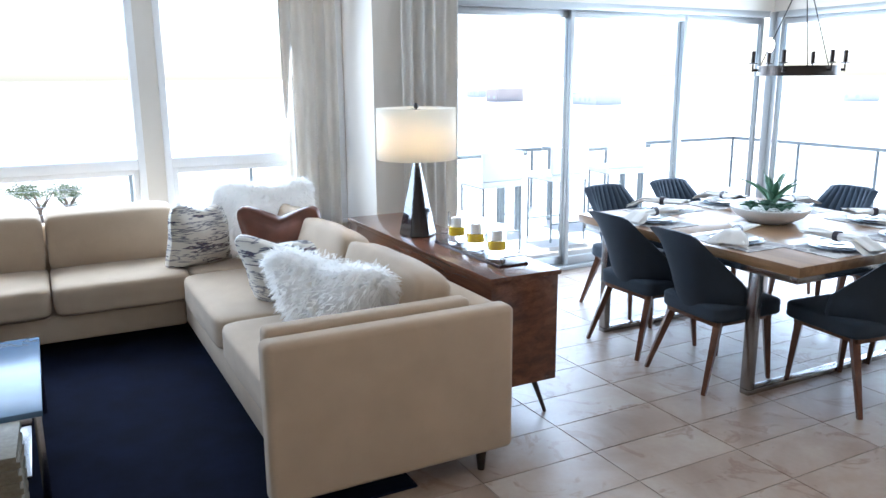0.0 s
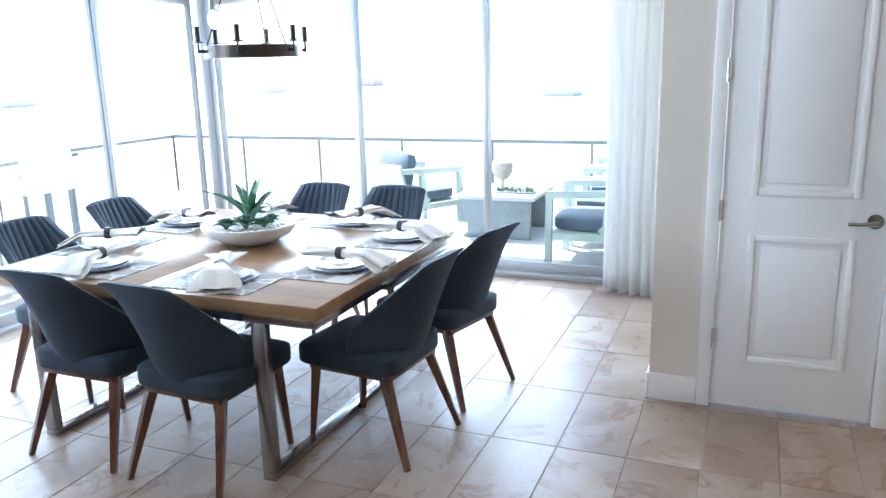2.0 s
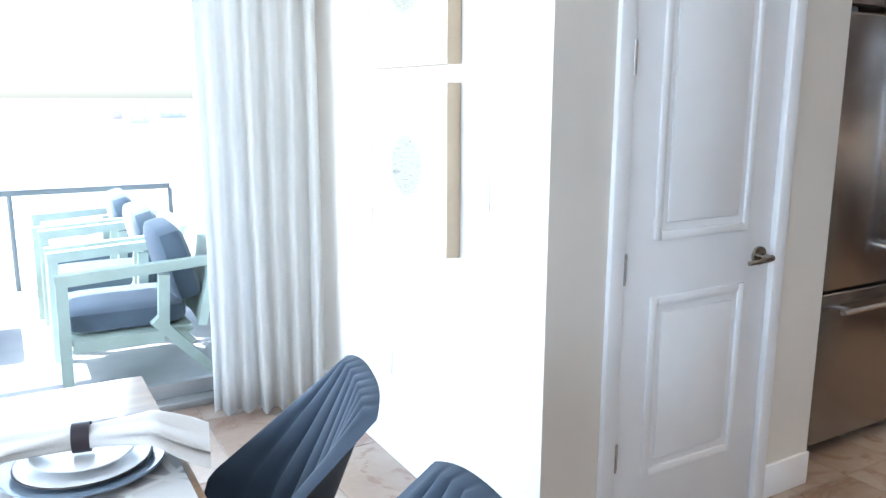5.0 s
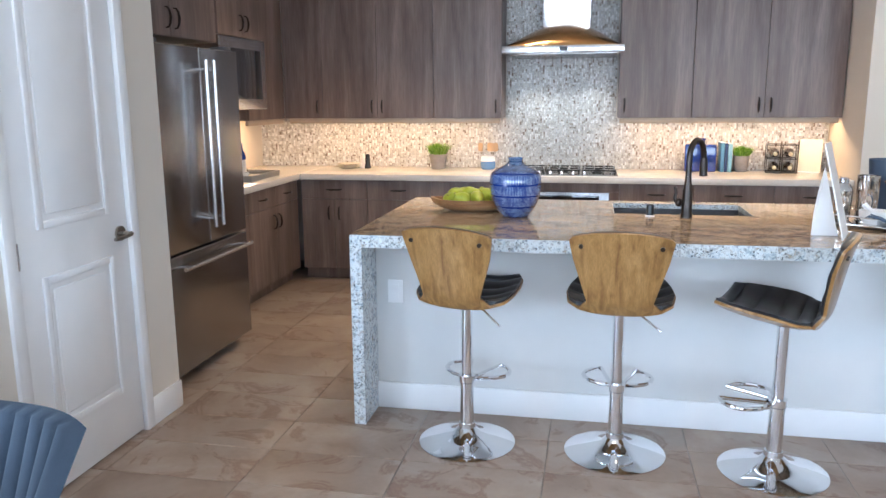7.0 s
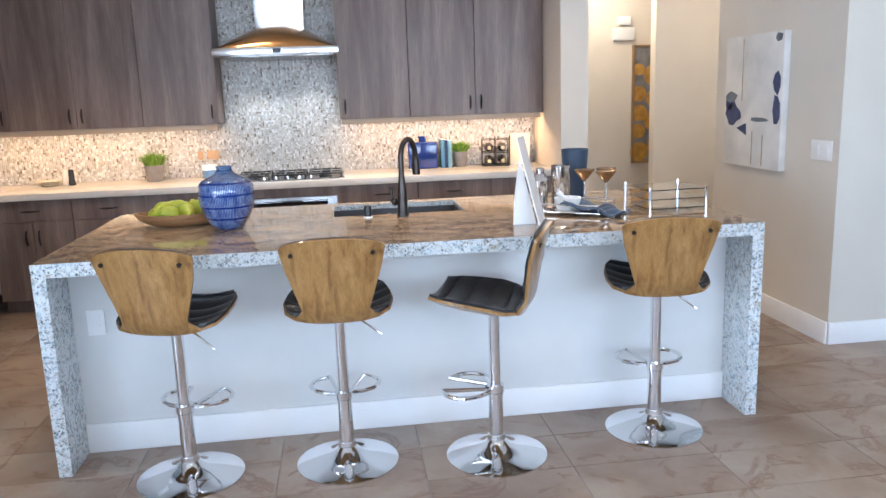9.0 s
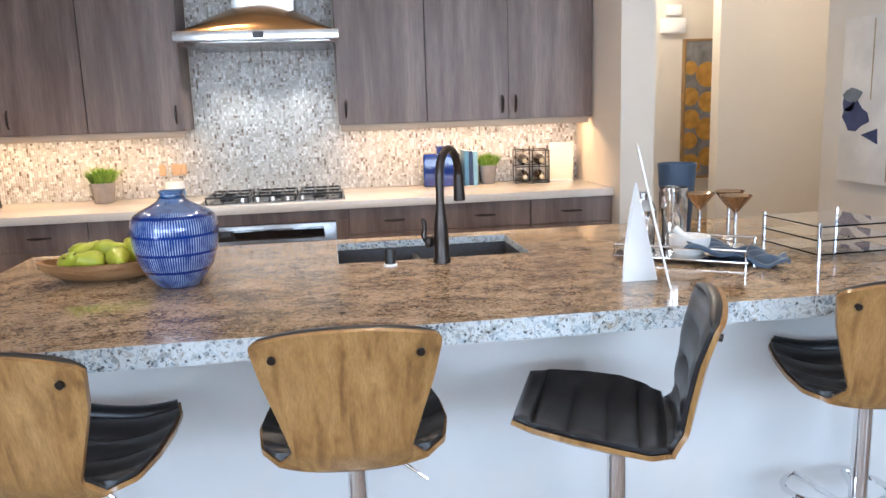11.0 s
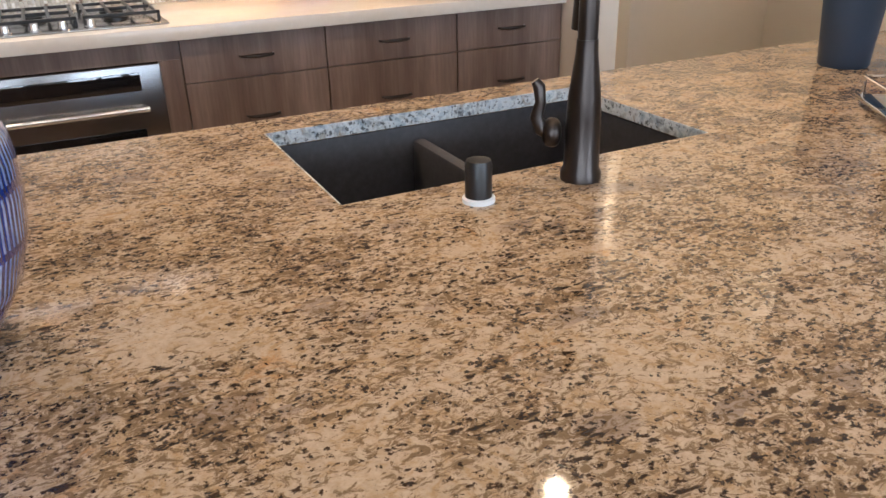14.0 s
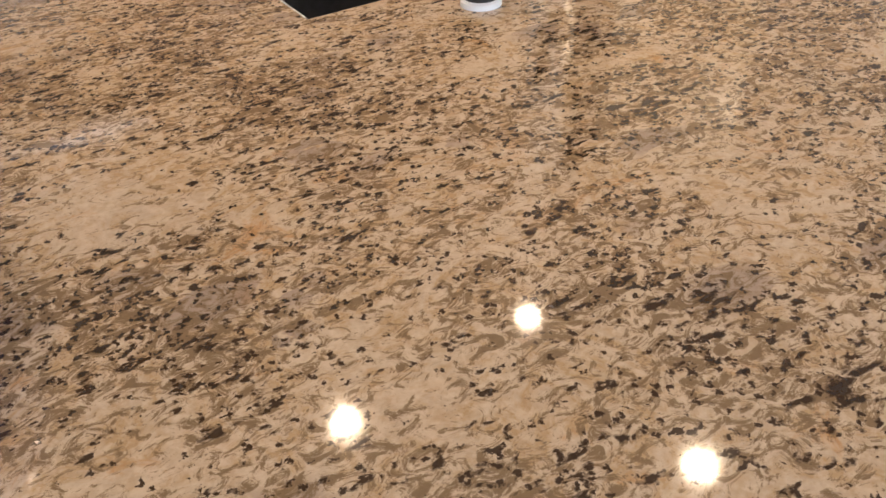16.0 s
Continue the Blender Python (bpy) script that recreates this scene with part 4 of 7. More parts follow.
for y0, y1 in ((-2.44, -1.53), (-3.32, -2.45), (-4.15, -3.33)):
    bm = bmesh.new()
    cushion(bm, (3.19 - 3.5, (y0 + y1) / 2 + 3.0, 0.66), (0.20, y1 - y0 - 0.01, 0.42), 0.07, 12, rotm(0, -15), lump=0.045, seed=y0, e=8.0)
    part("back_cushion", bm, M_SOFA, sofa, smooth=70)
for x, y in ((3.03, -1.34), (3.90, -1.34), (3.05, -4.5), (3.8, -3.9), (7.0, -3.9), (7.0, -4.5)):
    bm = bmesh.new()
    rod(bm, (x - 3.5, y + 3.0, 0.10), (x - 3.5, y + 3.0, 0.0), 0.028, 0.016, 14)
    part("foot", bm, M_BLACKM, sofa, "short dark tapered foot")

rug = thing("rug", "dark navy plush area rug under the sectional sofa", "rug", (4.9, -2.6, 0))
wpart("carpet", M_RUG, rug, (3.35, 6.9, -4.2, -1.33, 0.0, 0.014), bev=0.005)

con = thing("console", "mid-century walnut console cabinet with tapered black legs behind the sofa", "console cabinet", (2.67, -2.6, 0))
CX0, CX1, CY0, CY1 = 2.385, 2.80, -3.55, -1.645
wpart("top", M_CONSOLE, con, (CX0, CX1, CY0, CY1, 0.755, 0.78), bev=0.002)
wpart("body", M_CONSOLE, con, (CX0 + 0.012, CX1 - 0.012, CY0 + 0.012, CY1 - 0.012, 0.20, 0.754), bev=0.001)
for k in range(3):
    y = CY0 + 0.02 + k * 0.62
    d = wpart("door", M_CONSOLE, con, (CX0 + 0.004, CX0 + 0.0118, y, y + 0.61, 0.22, 0.74), bev=0.001)
for x, sx in ((CX0 + 0.09, -0.05), (CX1 - 0.09, 0.05)):
    for y, sy in ((CY0 + 0.12, -0.06), (CY1 - 0.12, 0.06)):
        bm = bmesh.new()
        rod(bm, (x - 2.67, y + 2.6, 0.20), (x + sx - 2.67, y + sy + 2.6, 0.0), 0.017, 0.009, 14)
        part("leg", bm, M_BLACKM, con, "thin black tapered leg")


# ---- kitchen appliances ----
def refrigerator():
    x, y0, y1 = -0.09, 1.44, 2.36
    f = thing("refrigerator", "stainless steel french-door refrigerator with a bottom freezer drawer", "refrigerator", (-0.5, 1.905, 0))
    wpart("body", plain("fridge_side", (0.10, 0.10, 0.105), 0.4, 0.3), f, (-0.86, x - 0.065, y0 + 0.01, y1 - 0.01, 0.03, 1.80), (-0.85, -0.25, y0 + 0.03, y1 - 0.03, 0.0, 0.03), (x - 0.12, x - 0.03, y0 + 0.01, y0 + 0.10, 1.801, 1.835), (x - 0.12, x - 0.03, y1 - 0.10, y1 - 0.01, 1.801, 1.835), bev=0.004)
    ym = (y0 + y1) / 2
    for a, b, s in ((y0, ym - 0.002, 1), (ym + 0.002, y1, -1)):
        d = wpart("door", M_STEEL, f, (x - 0.062, x, a, b, 0.735, 1.81), bev=0.008, seg=3)
        bm = bmesh.new()
        hy = (ym - 0.045 if s > 0 else ym + 0.045) - 1.905
        hx = x + 0.5
        rod(bm, (hx + 0.062, hy, 0.83), (hx + 0.062, hy, 1.74), 0.0115, seg=16)
        for z in (0.88, 1.69):
            rod(bm, (hx, hy, z), (hx + 0.062, hy, z), 0.008, seg=12)
        part("handle", bm, M_STEELH, d, "satin steel bar handle")
    d = wpart("freezer_drawer", M_STEEL, f, (x - 0.062, x, y0, y1, 0.075, 0.722), bev=0.008, seg=3)
    bm = bmesh.new()
    hx = x + 0.5
    rod(bm, (hx + 0.062, y0 + 0.06 - 1.905, 0.66), (hx + 0.062, y1 - 0.06 - 1.905, 0.66), 0.0115, seg=16)
    for y in (y0 + 0.12, y1 - 0.12):
        rod(bm, (hx, y - 1.905, 0.66), (hx + 0.062, y - 1.905, 0.66), 0.008, seg=12)
    part("handle", bm, M_STEELH, d, "satin steel bar handle")


refrigerator()

mw = thing("microwave", "built-in microwave with stainless trim and dark glass door", "microwave", (-0.6, 3.33, 1.45))
wpart("trim", M_STEELH, mw, (-1.04, -0.50, 2.95, 3.71, 1.455, 1.965), bev=0.004)
wpart("door", M_BGLASS, mw, (-0.4995, -0.493, 3.03, 3.50, 1.53, 1.89), bev=0.003)
wpart("control_panel", M_BLACK, mw, (-0.4995, -0.495, 3.52, 3.62, 1.53, 1.89), bev=0.002)


def range_hood():
    h = thing("range_hood", "stainless curved canopy range hood with square chimney", "range hood", (1.78, 4.5, 1.86))
    x0, x1 = 1.322, 2.24
    bm = bmesh.new()
    cube(bm, x0 - 1.78, x1 - 1.78, YH - 4.5, BACK - 0.01 - 4.5, 0.0, 0.055, 0.003)
    part("rim", bm, M_STEELH, h, "bright steel front rim")
    bm = bmesh.new()

    def top(u, v):
        x = (u * 2 - 1)
        k = 1 - abs(x) ** 2.0
        prof = math.sin(v * math.pi / 2)
        yy = YH - 4.5 + 0.015 + (BACK - 0.02 - YH) * (1 - math.cos(v * math.pi / 2)) * 0.75
        return Vector((x * 0.445, yy, 0.056 + 0.205 * k * prof))
    sheet(bm, top, 28, 12)
    # copper base colour paints warm reflections onto the stainless dome
    part("canopy", bm, steel("warm_reflection_steel", (0.62, 0.38, 0.17), 0.2, (3, 1, 1)), h, "domed brushed canopy", smooth=60)
    wpart("chimney", M_STEELH, h, (1.60, 1.98, BACK - 0.32, BACK - 0.01, 2.05, 2.88), bev=0.002)
    wpart("control_panel", M_BLACK, h, (1.76, 1.82, YH - 0.003, YH - 0.0005, 1.872, 1.905))
    wpart("filter", M_STEEL, h, (x0 + 0.05, x1 - 0.05, YH + 0.05, BACK - 0.05, 1.852, 1.8595), bev=0.001)


YH = 3.957
range_hood()


def cooktop():
    c = thing("cooktop", "black-grated gas cooktop with steel knobs set in the counter", "cooktop", (1.79, CF + 0.33, 0.914))
    wpart("tray", M_STEEL, c, (1.35, 2.23, CF + 0.07, CF + 0.59, 0.9145, 0.922), bev=0.003)
    for gx in (1.38, 1.665, 1.95):
        b = []
        y0, y1 = CF + 0.16, CF + 0.57
        for k in range(4):
            x = gx + 0.01 + k * 0.08
            b.append((x, x + 0.012, y0, y1, 0.945, 0.957))
        b += [(gx, gx + 0.265, y0, y0 + 0.012, 0.9445, 0.9565), (gx, gx + 0.265, y1 - 0.012, y1, 0.9445, 0.9565), (gx, gx + 0.265, (y0 + y1) / 2 - 0.006, (y0 + y1) / 2 + 0.006, 0.9445, 0.9565)]
        for xx in (gx, gx + 0.253):
            for yy in (y0, y1 - 0.012):
                b.append((xx, xx + 0.012, yy, yy + 0.012, 0.9225, 0.9445))
        wpart("grate", M_BLACK, c, *b, bev=0.002, seg=1)
    for k, (x, y) in enumerate(((1.50, 0.27), (1.50, 0.47), (1.79, 0.37), (2.07, 0.27), (2.07, 0.47))):
        bm = bmesh.new()
        lathe(bm, [(0.045, 0), (0.045, 0.01), (0.034, 0.012), (0.034, 0.02), (0.01, 0.022)], 20, (x - 1.79, y - 0.33, 0.0085))
        part("burner", bm, M_BLACK, c)
    for k in range(5):
        bm = bmesh.new()
        lathe(bm, [(0.020, 0), (0.020, 0.004), (0.016, 0.006), (0.014, 0.026), (0.012, 0.028)], 18, (-0.18 + 0.09 * k, -0.215, 0.0085))
        part("knob", bm, M_STEELH, c, "small steel knob")
    o = thing("wall_oven", "under-counter oven with stainless trim and dark glass", "oven", (1.78, YF, 0.10))
    wpart("frame", M_STEEL, o, (1.385, 2.165, YF - 0.012, BACK - 0.1, 0.30, 0.79), bev=0.004)
    wpart("glass", M_BGLASS, o, (1.44, 2.09, YF - 0.016, YF - 0.0125, 0.70, 0.765), bev=0.001)
    wpart("window", M_BGLASS, o, (1.46, 2.08, YF - 0.016, YF - 0.0125, 0.36, 0.56), bev=0.001)
    bm = bmesh.new()
    rod(bm, (1.44 - 1.78, -0.055, 0.54), (2.10 - 1.78, -0.055, 0.54), 0.011)
    for x in (1.47, 2.07):
        rod(bm, (x - 1.78, -0.012, 0.54), (x - 1.78, -0.055, 0.54), 0.008)
    part("handle", bm, M_STEELH, o, "satin steel bar handle")
    q = thing("base_cabinet", "dark grey-brown cabinet panels around the oven", "cabinet", (1.78, YF, 0))
    wpart("panel", M_CAB, q, (1.302, 2.242, YF, BACK - 0.1, 0.795, 0.861), (1.302, 1.383, YF, BACK - 0.1, 0.1, 0.794), (2.167, 2.242, YF, BACK - 0.1, 0.1, 0.794), (1.3835, 2.1665, YF, BACK - 0.1, 0.1, 0.295))


cooktop()

# ---- kitchen things ----
M_BLUEG = plain("cobalt_glaze", (0.012, 0.035, 0.22), 0.12, vary=0.3, scale=14, bumps=0.1, bscale=60, coat=0.6)


def vase_mat():
    m, n, l, b = nodes_of("ribbed_blue_glaze")
    v = coords(n, l)
    sep = n.new("ShaderNodeSeparateXYZ")
    l.new(v, sep.inputs[0])
    at2 = n.new("ShaderNodeMath")
    at2.operation = "ARCTAN2"
    l.new(sep.outputs[1], at2.inputs[0])
    l.new(sep.outputs[0], at2.inputs[1])

    def mth(op, a, bb=0.0):
        k = n.new("ShaderNodeMath")
        k.operation = op
        l.new(a, k.inputs[0])
        if isinstance(bb, (int, float)):
            k.inputs[1].default_value = bb
        else:
            l.new(bb, k.inputs[1])
        return k.outputs[0]
    row = mth("FLOOR", mth("MULTIPLY", sep.outputs[2], 17.5))
    ang = mth("ADD", mth("MULTIPLY", at2.outputs[0], 104.0), mth("MULTIPLY", row, 1.7))
    st_ = mth("SINE", ang)
    fz = mth("FRACT", mth("MULTIPLY", sep.outputs[2], 17.5))
    edge = mth("MULTIPLY", mth("GREATER_THAN", fz, 0.10), mth("LESS_THAN", fz, 0.95))
    f = mth("MULTIPLY", mth("GREATER_THAN", st_, 0.25), edge)
    nz = ramp(n, l, noisy(n, l, v, 25.0, 3), [(0.35, (0.25,) * 3), (0.6, (1, 1, 1))])
    f2 = mixc(n, l, 1.0, f, nz, "MULTIPLY")
    up = ramp(n, l, mth("MULTIPLY", sep.outputs[2], 2.6), [(0.0, (0.003, 0.013, 0.13)), (0.55, (0.005, 0.03, 0.20)), (0.68, (0.003, 0.008, 0.07)), (0.8, (0.015, 0.07, 0.19)), (1.0, (0.10, 0.24, 0.36))])
    l.new(mixc(n, l, f2, up, (0.27, 0.39, 0.60)), b.inputs["Base Color"])
    b.inputs["Roughness"].default_value, b.inputs["Coat Weight"].default_value = 0.10, 0.9
    bump(n, l, b, st_, 0.25, 0.0007)
    return m


def blue_vase():
    v = thing("vase", "blue ribbed glazed ceramic vase with narrow neck on the island", "vase", (VX, VY, 0.92))
    bm = bmesh.new()
    pr = [(0.070, 0.0), (0.076, 0.004), (0.100, 0.04), (0.128, 0.09), (0.145, 0.15), (0.1505, 0.20), (0.151, 0.24), (0.148, 0.268), (0.138, 0.288), (0.116, 0.306), (0.080, 0.325), (0.052, 0.343), (0.0455, 0.353)]
    nk = [(0.0504, 0.3532), (0.046, 0.362), (0.045, 0.372), (0.050, 0.380), (0.049, 0.383), (0.040, 0.378), (0.036, 0.36), (0.04, 0.34)]
    mv = vase_mat()
    lathe(bm, [(r * 0.89, z * 0.80) for r, z in pr], 56, close=False)
    part("body", bm, mv, v, smooth=60)
    bm = bmesh.new()
    lathe(bm, [(r * 0.80, z * 0.80) for r, z in nk], 40, close=False)
    part("rim", bm, mv, v, "pale blue glazed rim", smooth=60)


VX, VY = 1.642, 1.895
blue_vase()


def pear_bowl():
    b = thing("dough_bowl", "long carved wooden dough bowl beside the blue vase", "bowl", (1.392, 2.09, 0.92), 10)
    bm = bmesh.new()

    def outer(u, v):
        a = 2 * math.pi * u
        k = math.sin(v * math.pi / 2)
        return Vector((0.235 * math.cos(a) * (0.45 + 0.55 * k), 0.12 * math.sin(a) * (0.45 + 0.55 * k), 0.065 * v ** 1.5 + 0.012 * abs(math.cos(a)) ** 4 * v))

    def inner(u, v):
        p = outer(u, v)
        return Vector((p.x * 0.93, p.y * 0.9, max(p.z, 0.012) * 1.0 + (0.0 if v > 0.9 else 0.004)))
    sheet(bm, outer, 40, 8, inner)
    bmesh.ops.remove_doubles(bm, verts=bm.verts, dist=0.0004)
    bmesh.ops.holes_fill(bm, edges=bm.edges, sides=60)
    part("bowl", bm, wood("bowl_wood", (0.22, 0.10, 0.035), (0.33, 0.17, 0.07), (0.42, 0.24, 0.11), (1, 6, 6), 0.45, 6), b, smooth=60)
    mp = plain("pear_skin", (0.42, 0.45, 0.04), 0.32, vary=0.22, scale=9, bumps=0.05, bscale=300)
    rnd = random.Random(2)
    for k, (x, y, z, rx, rz) in enumerate(((-0.13, -0.03, 0.065, 60, 20), (-0.06, -0.045, 0.07, 75, -70), (0.02, -0.04, 0.075, 95, 10), (-0.10, 0.04, 0.085, 70, 120), (-0.02, 0.04, 0.09, 80, 60), (0.07, 0.02, 0.085, 70, 200), (0.13, -0.02, 0.07, 65, -30))):
        p = thing("pear", "yellow-green pear in the wooden bowl", "pear", (0, 0, 0), 0, "pears in the bowl")
        p.matrix_basis = b.matrix_basis @ pose(x, y, z, rx, 0, rz)
        bm = bmesh.new()
        lathe(bm, [(0.002, -0.036), (0.018, -0.038), (0.033, -0.026), (0.038, -0.004), (0.034, 0.016), (0.023, 0.036), (0.017, 0.054), (0.014, 0.070), (0.004, 0.076)], 24)
        part("fruit", bm, mp, p, smooth=80)
        bm = bmesh.new()
        tube(bm, [(0, 0, 0.074), (0.002, 0, 0.084), (0.006, 0, 0.094)], 0.0018, 6)
        part("stem", bm, M_WALNUT, p)


pear_bowl()
M_POT = plain("grey_stoneware", (0.30, 0.27, 0.255), 0.7, vary=0.12, scale=20)
M_GRASS = random_tint("grass_blades", [(0.0, (0.10, 0.22, 0.02)), (0.3, (0.17, 0.33, 0.03)), (0.6, (0.25, 0.42, 0.05)), (0.85, (0.36, 0.50, 0.09))], 0.5)


def grass_pot(x, y, h, r, spread):
    g = thing("potted_plant", "bright green faux grass in a small grey pot on the counter", "plant", (x, y, 0.914), 0, "grass pots on the counter")
    bm = bmesh.new()
    lathe(bm, [(r * 0.74, 0), (r * 0.78, 0.004), (r, h - 0.006), (r, h), (r * 0.9, h), (r * 0.86, h - 0.02)], 28)
    part("pot", bm, M_POT, g)
    rnd = random.Random(int(x * 100))
    vs, fs = [], []
    for k in range(620):
        a, t = rnd.uniform(0, 6.283), rnd.random() ** 0.6
        px, py = math.cos(a) * t * r * 0.8, math.sin(a) * t * r * 0.8
        L = rnd.uniform(0.05, 0.085) * spread
        lean = t * rnd.uniform(0.3, 1.0)
        dx, dy = math.cos(a) * lean * L, math.sin(a) * lean * L
        b2 = a + rnd.uniform(0.5, 2.5)
        w = 0.0028
        wx, wy = math.cos(b2) * w, math.sin(b2) * w
        i = len(vs)
        z = h - 0.012
        vs += [(px - wx, py - wy, z), (px + wx, py + wy, z), (px + dx * 0.5 + wx, py + dy * 0.5 + wy, z + L * 0.6), (px + dx * 0.5 - wx, py + dy * 0.5 - wy, z + L * 0.6), (px + dx, py + dy, z + L * (1.05 - 0.4 * lean))]
        fs += [(i, i + 1, i + 2, i + 3), (i + 3, i + 2, i + 4)]
    me = bpy.data.meshes.new("grass")
    me.from_pydata(vs, [], fs)
    me.materials.append(M_GRASS)
    o = new("grass", me)
    o.parent = g
    tagged(o, kind="stuff")


CB = BACK - 0.006
grass_pot(0.69, CB - 0.17, 0.13, 0.078, 1.5)
grass_pot(3.24, CB - 0.12, 0.13, 0.062, 1.25)


def counter_things():
    u = thing("utensil_crock", "white and blue dipped ceramic crock on the counter", "crock", (1.13, CB - 0.15, 0.914))
    bm = bmesh.new()
    lathe(bm, [(0.05, 0), (0.062, 0.012), (0.066, 0.045), (0.064, 0.07)], 28)
    part("lower_body", bm, plain("blue_dip", (0.16, 0.27, 0.46), 0.25), u, "blue dipped lower part")
    bm = bmesh.new()
    lathe(bm, [(0.064, 0.0703), (0.060, 0.10), (0.060, 0.113), (0.055, 0.113), (0.055, 0.08)], 28)
    part("upper_body", bm, M_WHITE, u, "white glazed upper part")
    mw_ = plain("beech", (0.52, 0.34, 0.19), 0.6)
    for k, (dx, dy, t) in enumerate(((-0.055, 0.0, 0), (0.01, 0.02, 1), (0.03, -0.01, 0), (0.055, 0.01, 1))):
        s = thing("wooden_spoon", "pale wooden cooking spoon standing in the crock", "spoon", (1.13, CB - 0.15, 0.93), 0, "spoons in the crock")
        bm = bmesh.new()
        rod(bm, (dx * 0.3, dy, 0.0), (dx, dy, 0.15), 0.005, seg=8)
        cushion(bm, (dx * 1.2, dy, 0.175), (0.042, 0.012, 0.07), 0.1, 4)
        part("spoon", bm, mw_, s)
    b = thing("blue_bottle", "square cobalt blue glazed bottle on the counter", "decorative bottle", (2.91, CB - 0.14, 0.914), -6)
    bm = bmesh.new()
    cube(bm, -0.125, 0.125, -0.05, 0.05, 0, 0.225, 0.012, 3)
    rod(bm, (0, 0, 0.225), (0, 0, 0.262), 0.032, seg=20)
    lathe(bm, [(0.039, 0.262), (0.040, 0.268), (0.036, 0.275)], 20)
    part("body", bm, M_BLUEG, b)
    cols = ((0.10, 0.26, 0.42), (0.02, 0.04, 0.12), (0.22, 0.42, 0.55))
    x = 3.065
    for k, (c, w, h) in enumerate(zip(cols, (0.028, 0.024, 0.032), (0.24, 0.235, 0.23))):
        q = thing("book", ("pale blue", "dark navy", "light teal")[k] + " hardback book standing on the counter", "book", (x + w / 2, CB - 0.11, 0.914), 0, "books on the counter")
        bm = bmesh.new()
        cube(bm, -w / 2, w / 2, -0.085, 0.085, 0, h, 0.003)
        part("cover", bm, plain("book_cover", c, 0.4), q)
        bm = bmesh.new()
        cube(bm, -w / 2 + 0.003, w / 2 - 0.003, -0.08, 0.0865, 0.004, h + 0.0006)
        part("pages", bm, M_WHITE, q, "white paper pages")
        x += w + 0.003
    w = thing("wine_rack", "square bronze wire wine rack holding four bottles", "wine rack", (3.54, CB - 0.16, 0.914), -8)
    bm = bmesh.new()
    s, d = 0.115, 0.09
    for y in (-d, d):
        tube(bm, [(-s, y, 0.005), (s, y, 0.005), (s, y, 0.225), (-s, y, 0.225)], 0.005, 6, True)
        tube(bm, [(0, y, 0.005), (0, y, 0.225)], 0.004, 6)
        tube(bm, [(-s, y, 0.115), (s, y, 0.115)], 0.004, 6)
    for x_ in (-s, s):
        for z in (0.005, 0.225):
            tube(bm, [(x_, -d, z), (x_, d, z)], 0.004, 6)
    part("wire_frame", bm, M_BLACKM, w)
    mb = plain("dark_bottle_glass", (0.02, 0.012, 0.008), 0.08, coat=0.5)
    for x_ in (-0.057, 0.057):
        for z in (0.060, 0.170):
            q = thing("wine_bottle", "dark wine bottle lying in the wire rack", "wine bottle", (0, 0, 0), 0, "bottles in the wine rack")
            q.matrix_basis = w.matrix_basis @ pose(x_, 0, z - 0.012, 90, 0, 0)
            bm = bmesh.new()
            lathe(bm, [(0.036, -0.12), (0.038, -0.11), (0.038, 0.02), (0.030, 0.05), (0.014, 0.08), (0.0135, 0.125)], 20)
            part("bottle", bm, mb, q)
            bm = bmesh.new()
            lathe(bm, [(0.0155, 0.126), (0.0155, 0.148), (0.012, 0.15)], 14)
            part("cap", bm, plain("foil_gold", (0.65, 0.55, 0.35), 0.35, 0.6), q, "pale gold foil cap")
    c = thing("menu_card", "cream printed card in a stand on the counter", "card", (3.765, CB - 0.13, 0.914), -20)
    bm = bmesh.new()
    cube(bm, -0.085, 0.085, -0.003, 0.003, 0, 0.27)
    o = part("card", bm, plain("cream_card", (0.72, 0.69, 0.56), 0.6), c)
    o.rotation_euler = (radians(-12), 0, 0)
    bm = bmesh.new()
    cube(bm, -0.08, 0.08, -0.035, 0.03, 0, 0.006)
    part("foot", bm, M_WHITE, c)
    for k in range(3):
        p = thing("plate", "stacked plain cream plate on the counter", "plate", (-0.13, CB - 0.17, 0.9142 + 0.014 * k), 0, "plates on the counter")
        bm = bmesh.new()
        lathe(bm, [(0.06, 0), (0.062, 0.002), (0.115, 0.012), (0.113, 0.014), (0.06, 0.006)], 32)
        part("dish", bm, plain("cream_china", (0.66, 0.60, 0.50), 0.25), p)
    for k, (x, col) in enumerate(((-0.01, (0.75, 0.73, 0.70)), (0.05, (0.03, 0.03, 0.03)))):
        p = thing("shaker", ("white", "black")[k] + " pepper mill on the back counter", "pepper mill", (x, CB - 0.16 - 0.04 * k, 0.914))
        bm = bmesh.new()
        lathe(bm, [(0.027, 0), (0.029, 0.01), (0.022, 0.05), (0.023, 0.09)], 20)
        part("body", bm, plain("mill_body", col, 0.25), p)
        bm = bmesh.new()
        lathe(bm, [(0.023, 0.0903), (0.020, 0.10), (0.021, 0.115), (0.015, 0.128)], 20)
        part("top", bm, plain("mill_top", col, 0.2), p)
    t = thing("tray", "grey serving tray on the side counter", "tray", (-0.68, 3.62, 0.914))
    bm = bmesh.new()
    cube(bm, -0.18, 0.18, -0.27, 0.27, 0, 0.012, 0.003)
    for b_ in ((-0.18, -0.17, -0.27, 0.27), (0.17, 0.18, -0.27, 0.27), (-0.17, 0.17, -0.27, -0.26), (-0.17, 0.17, 0.26, 0.27)):
        cube(bm, *b_, 0.0125, 0.045, 0.002)
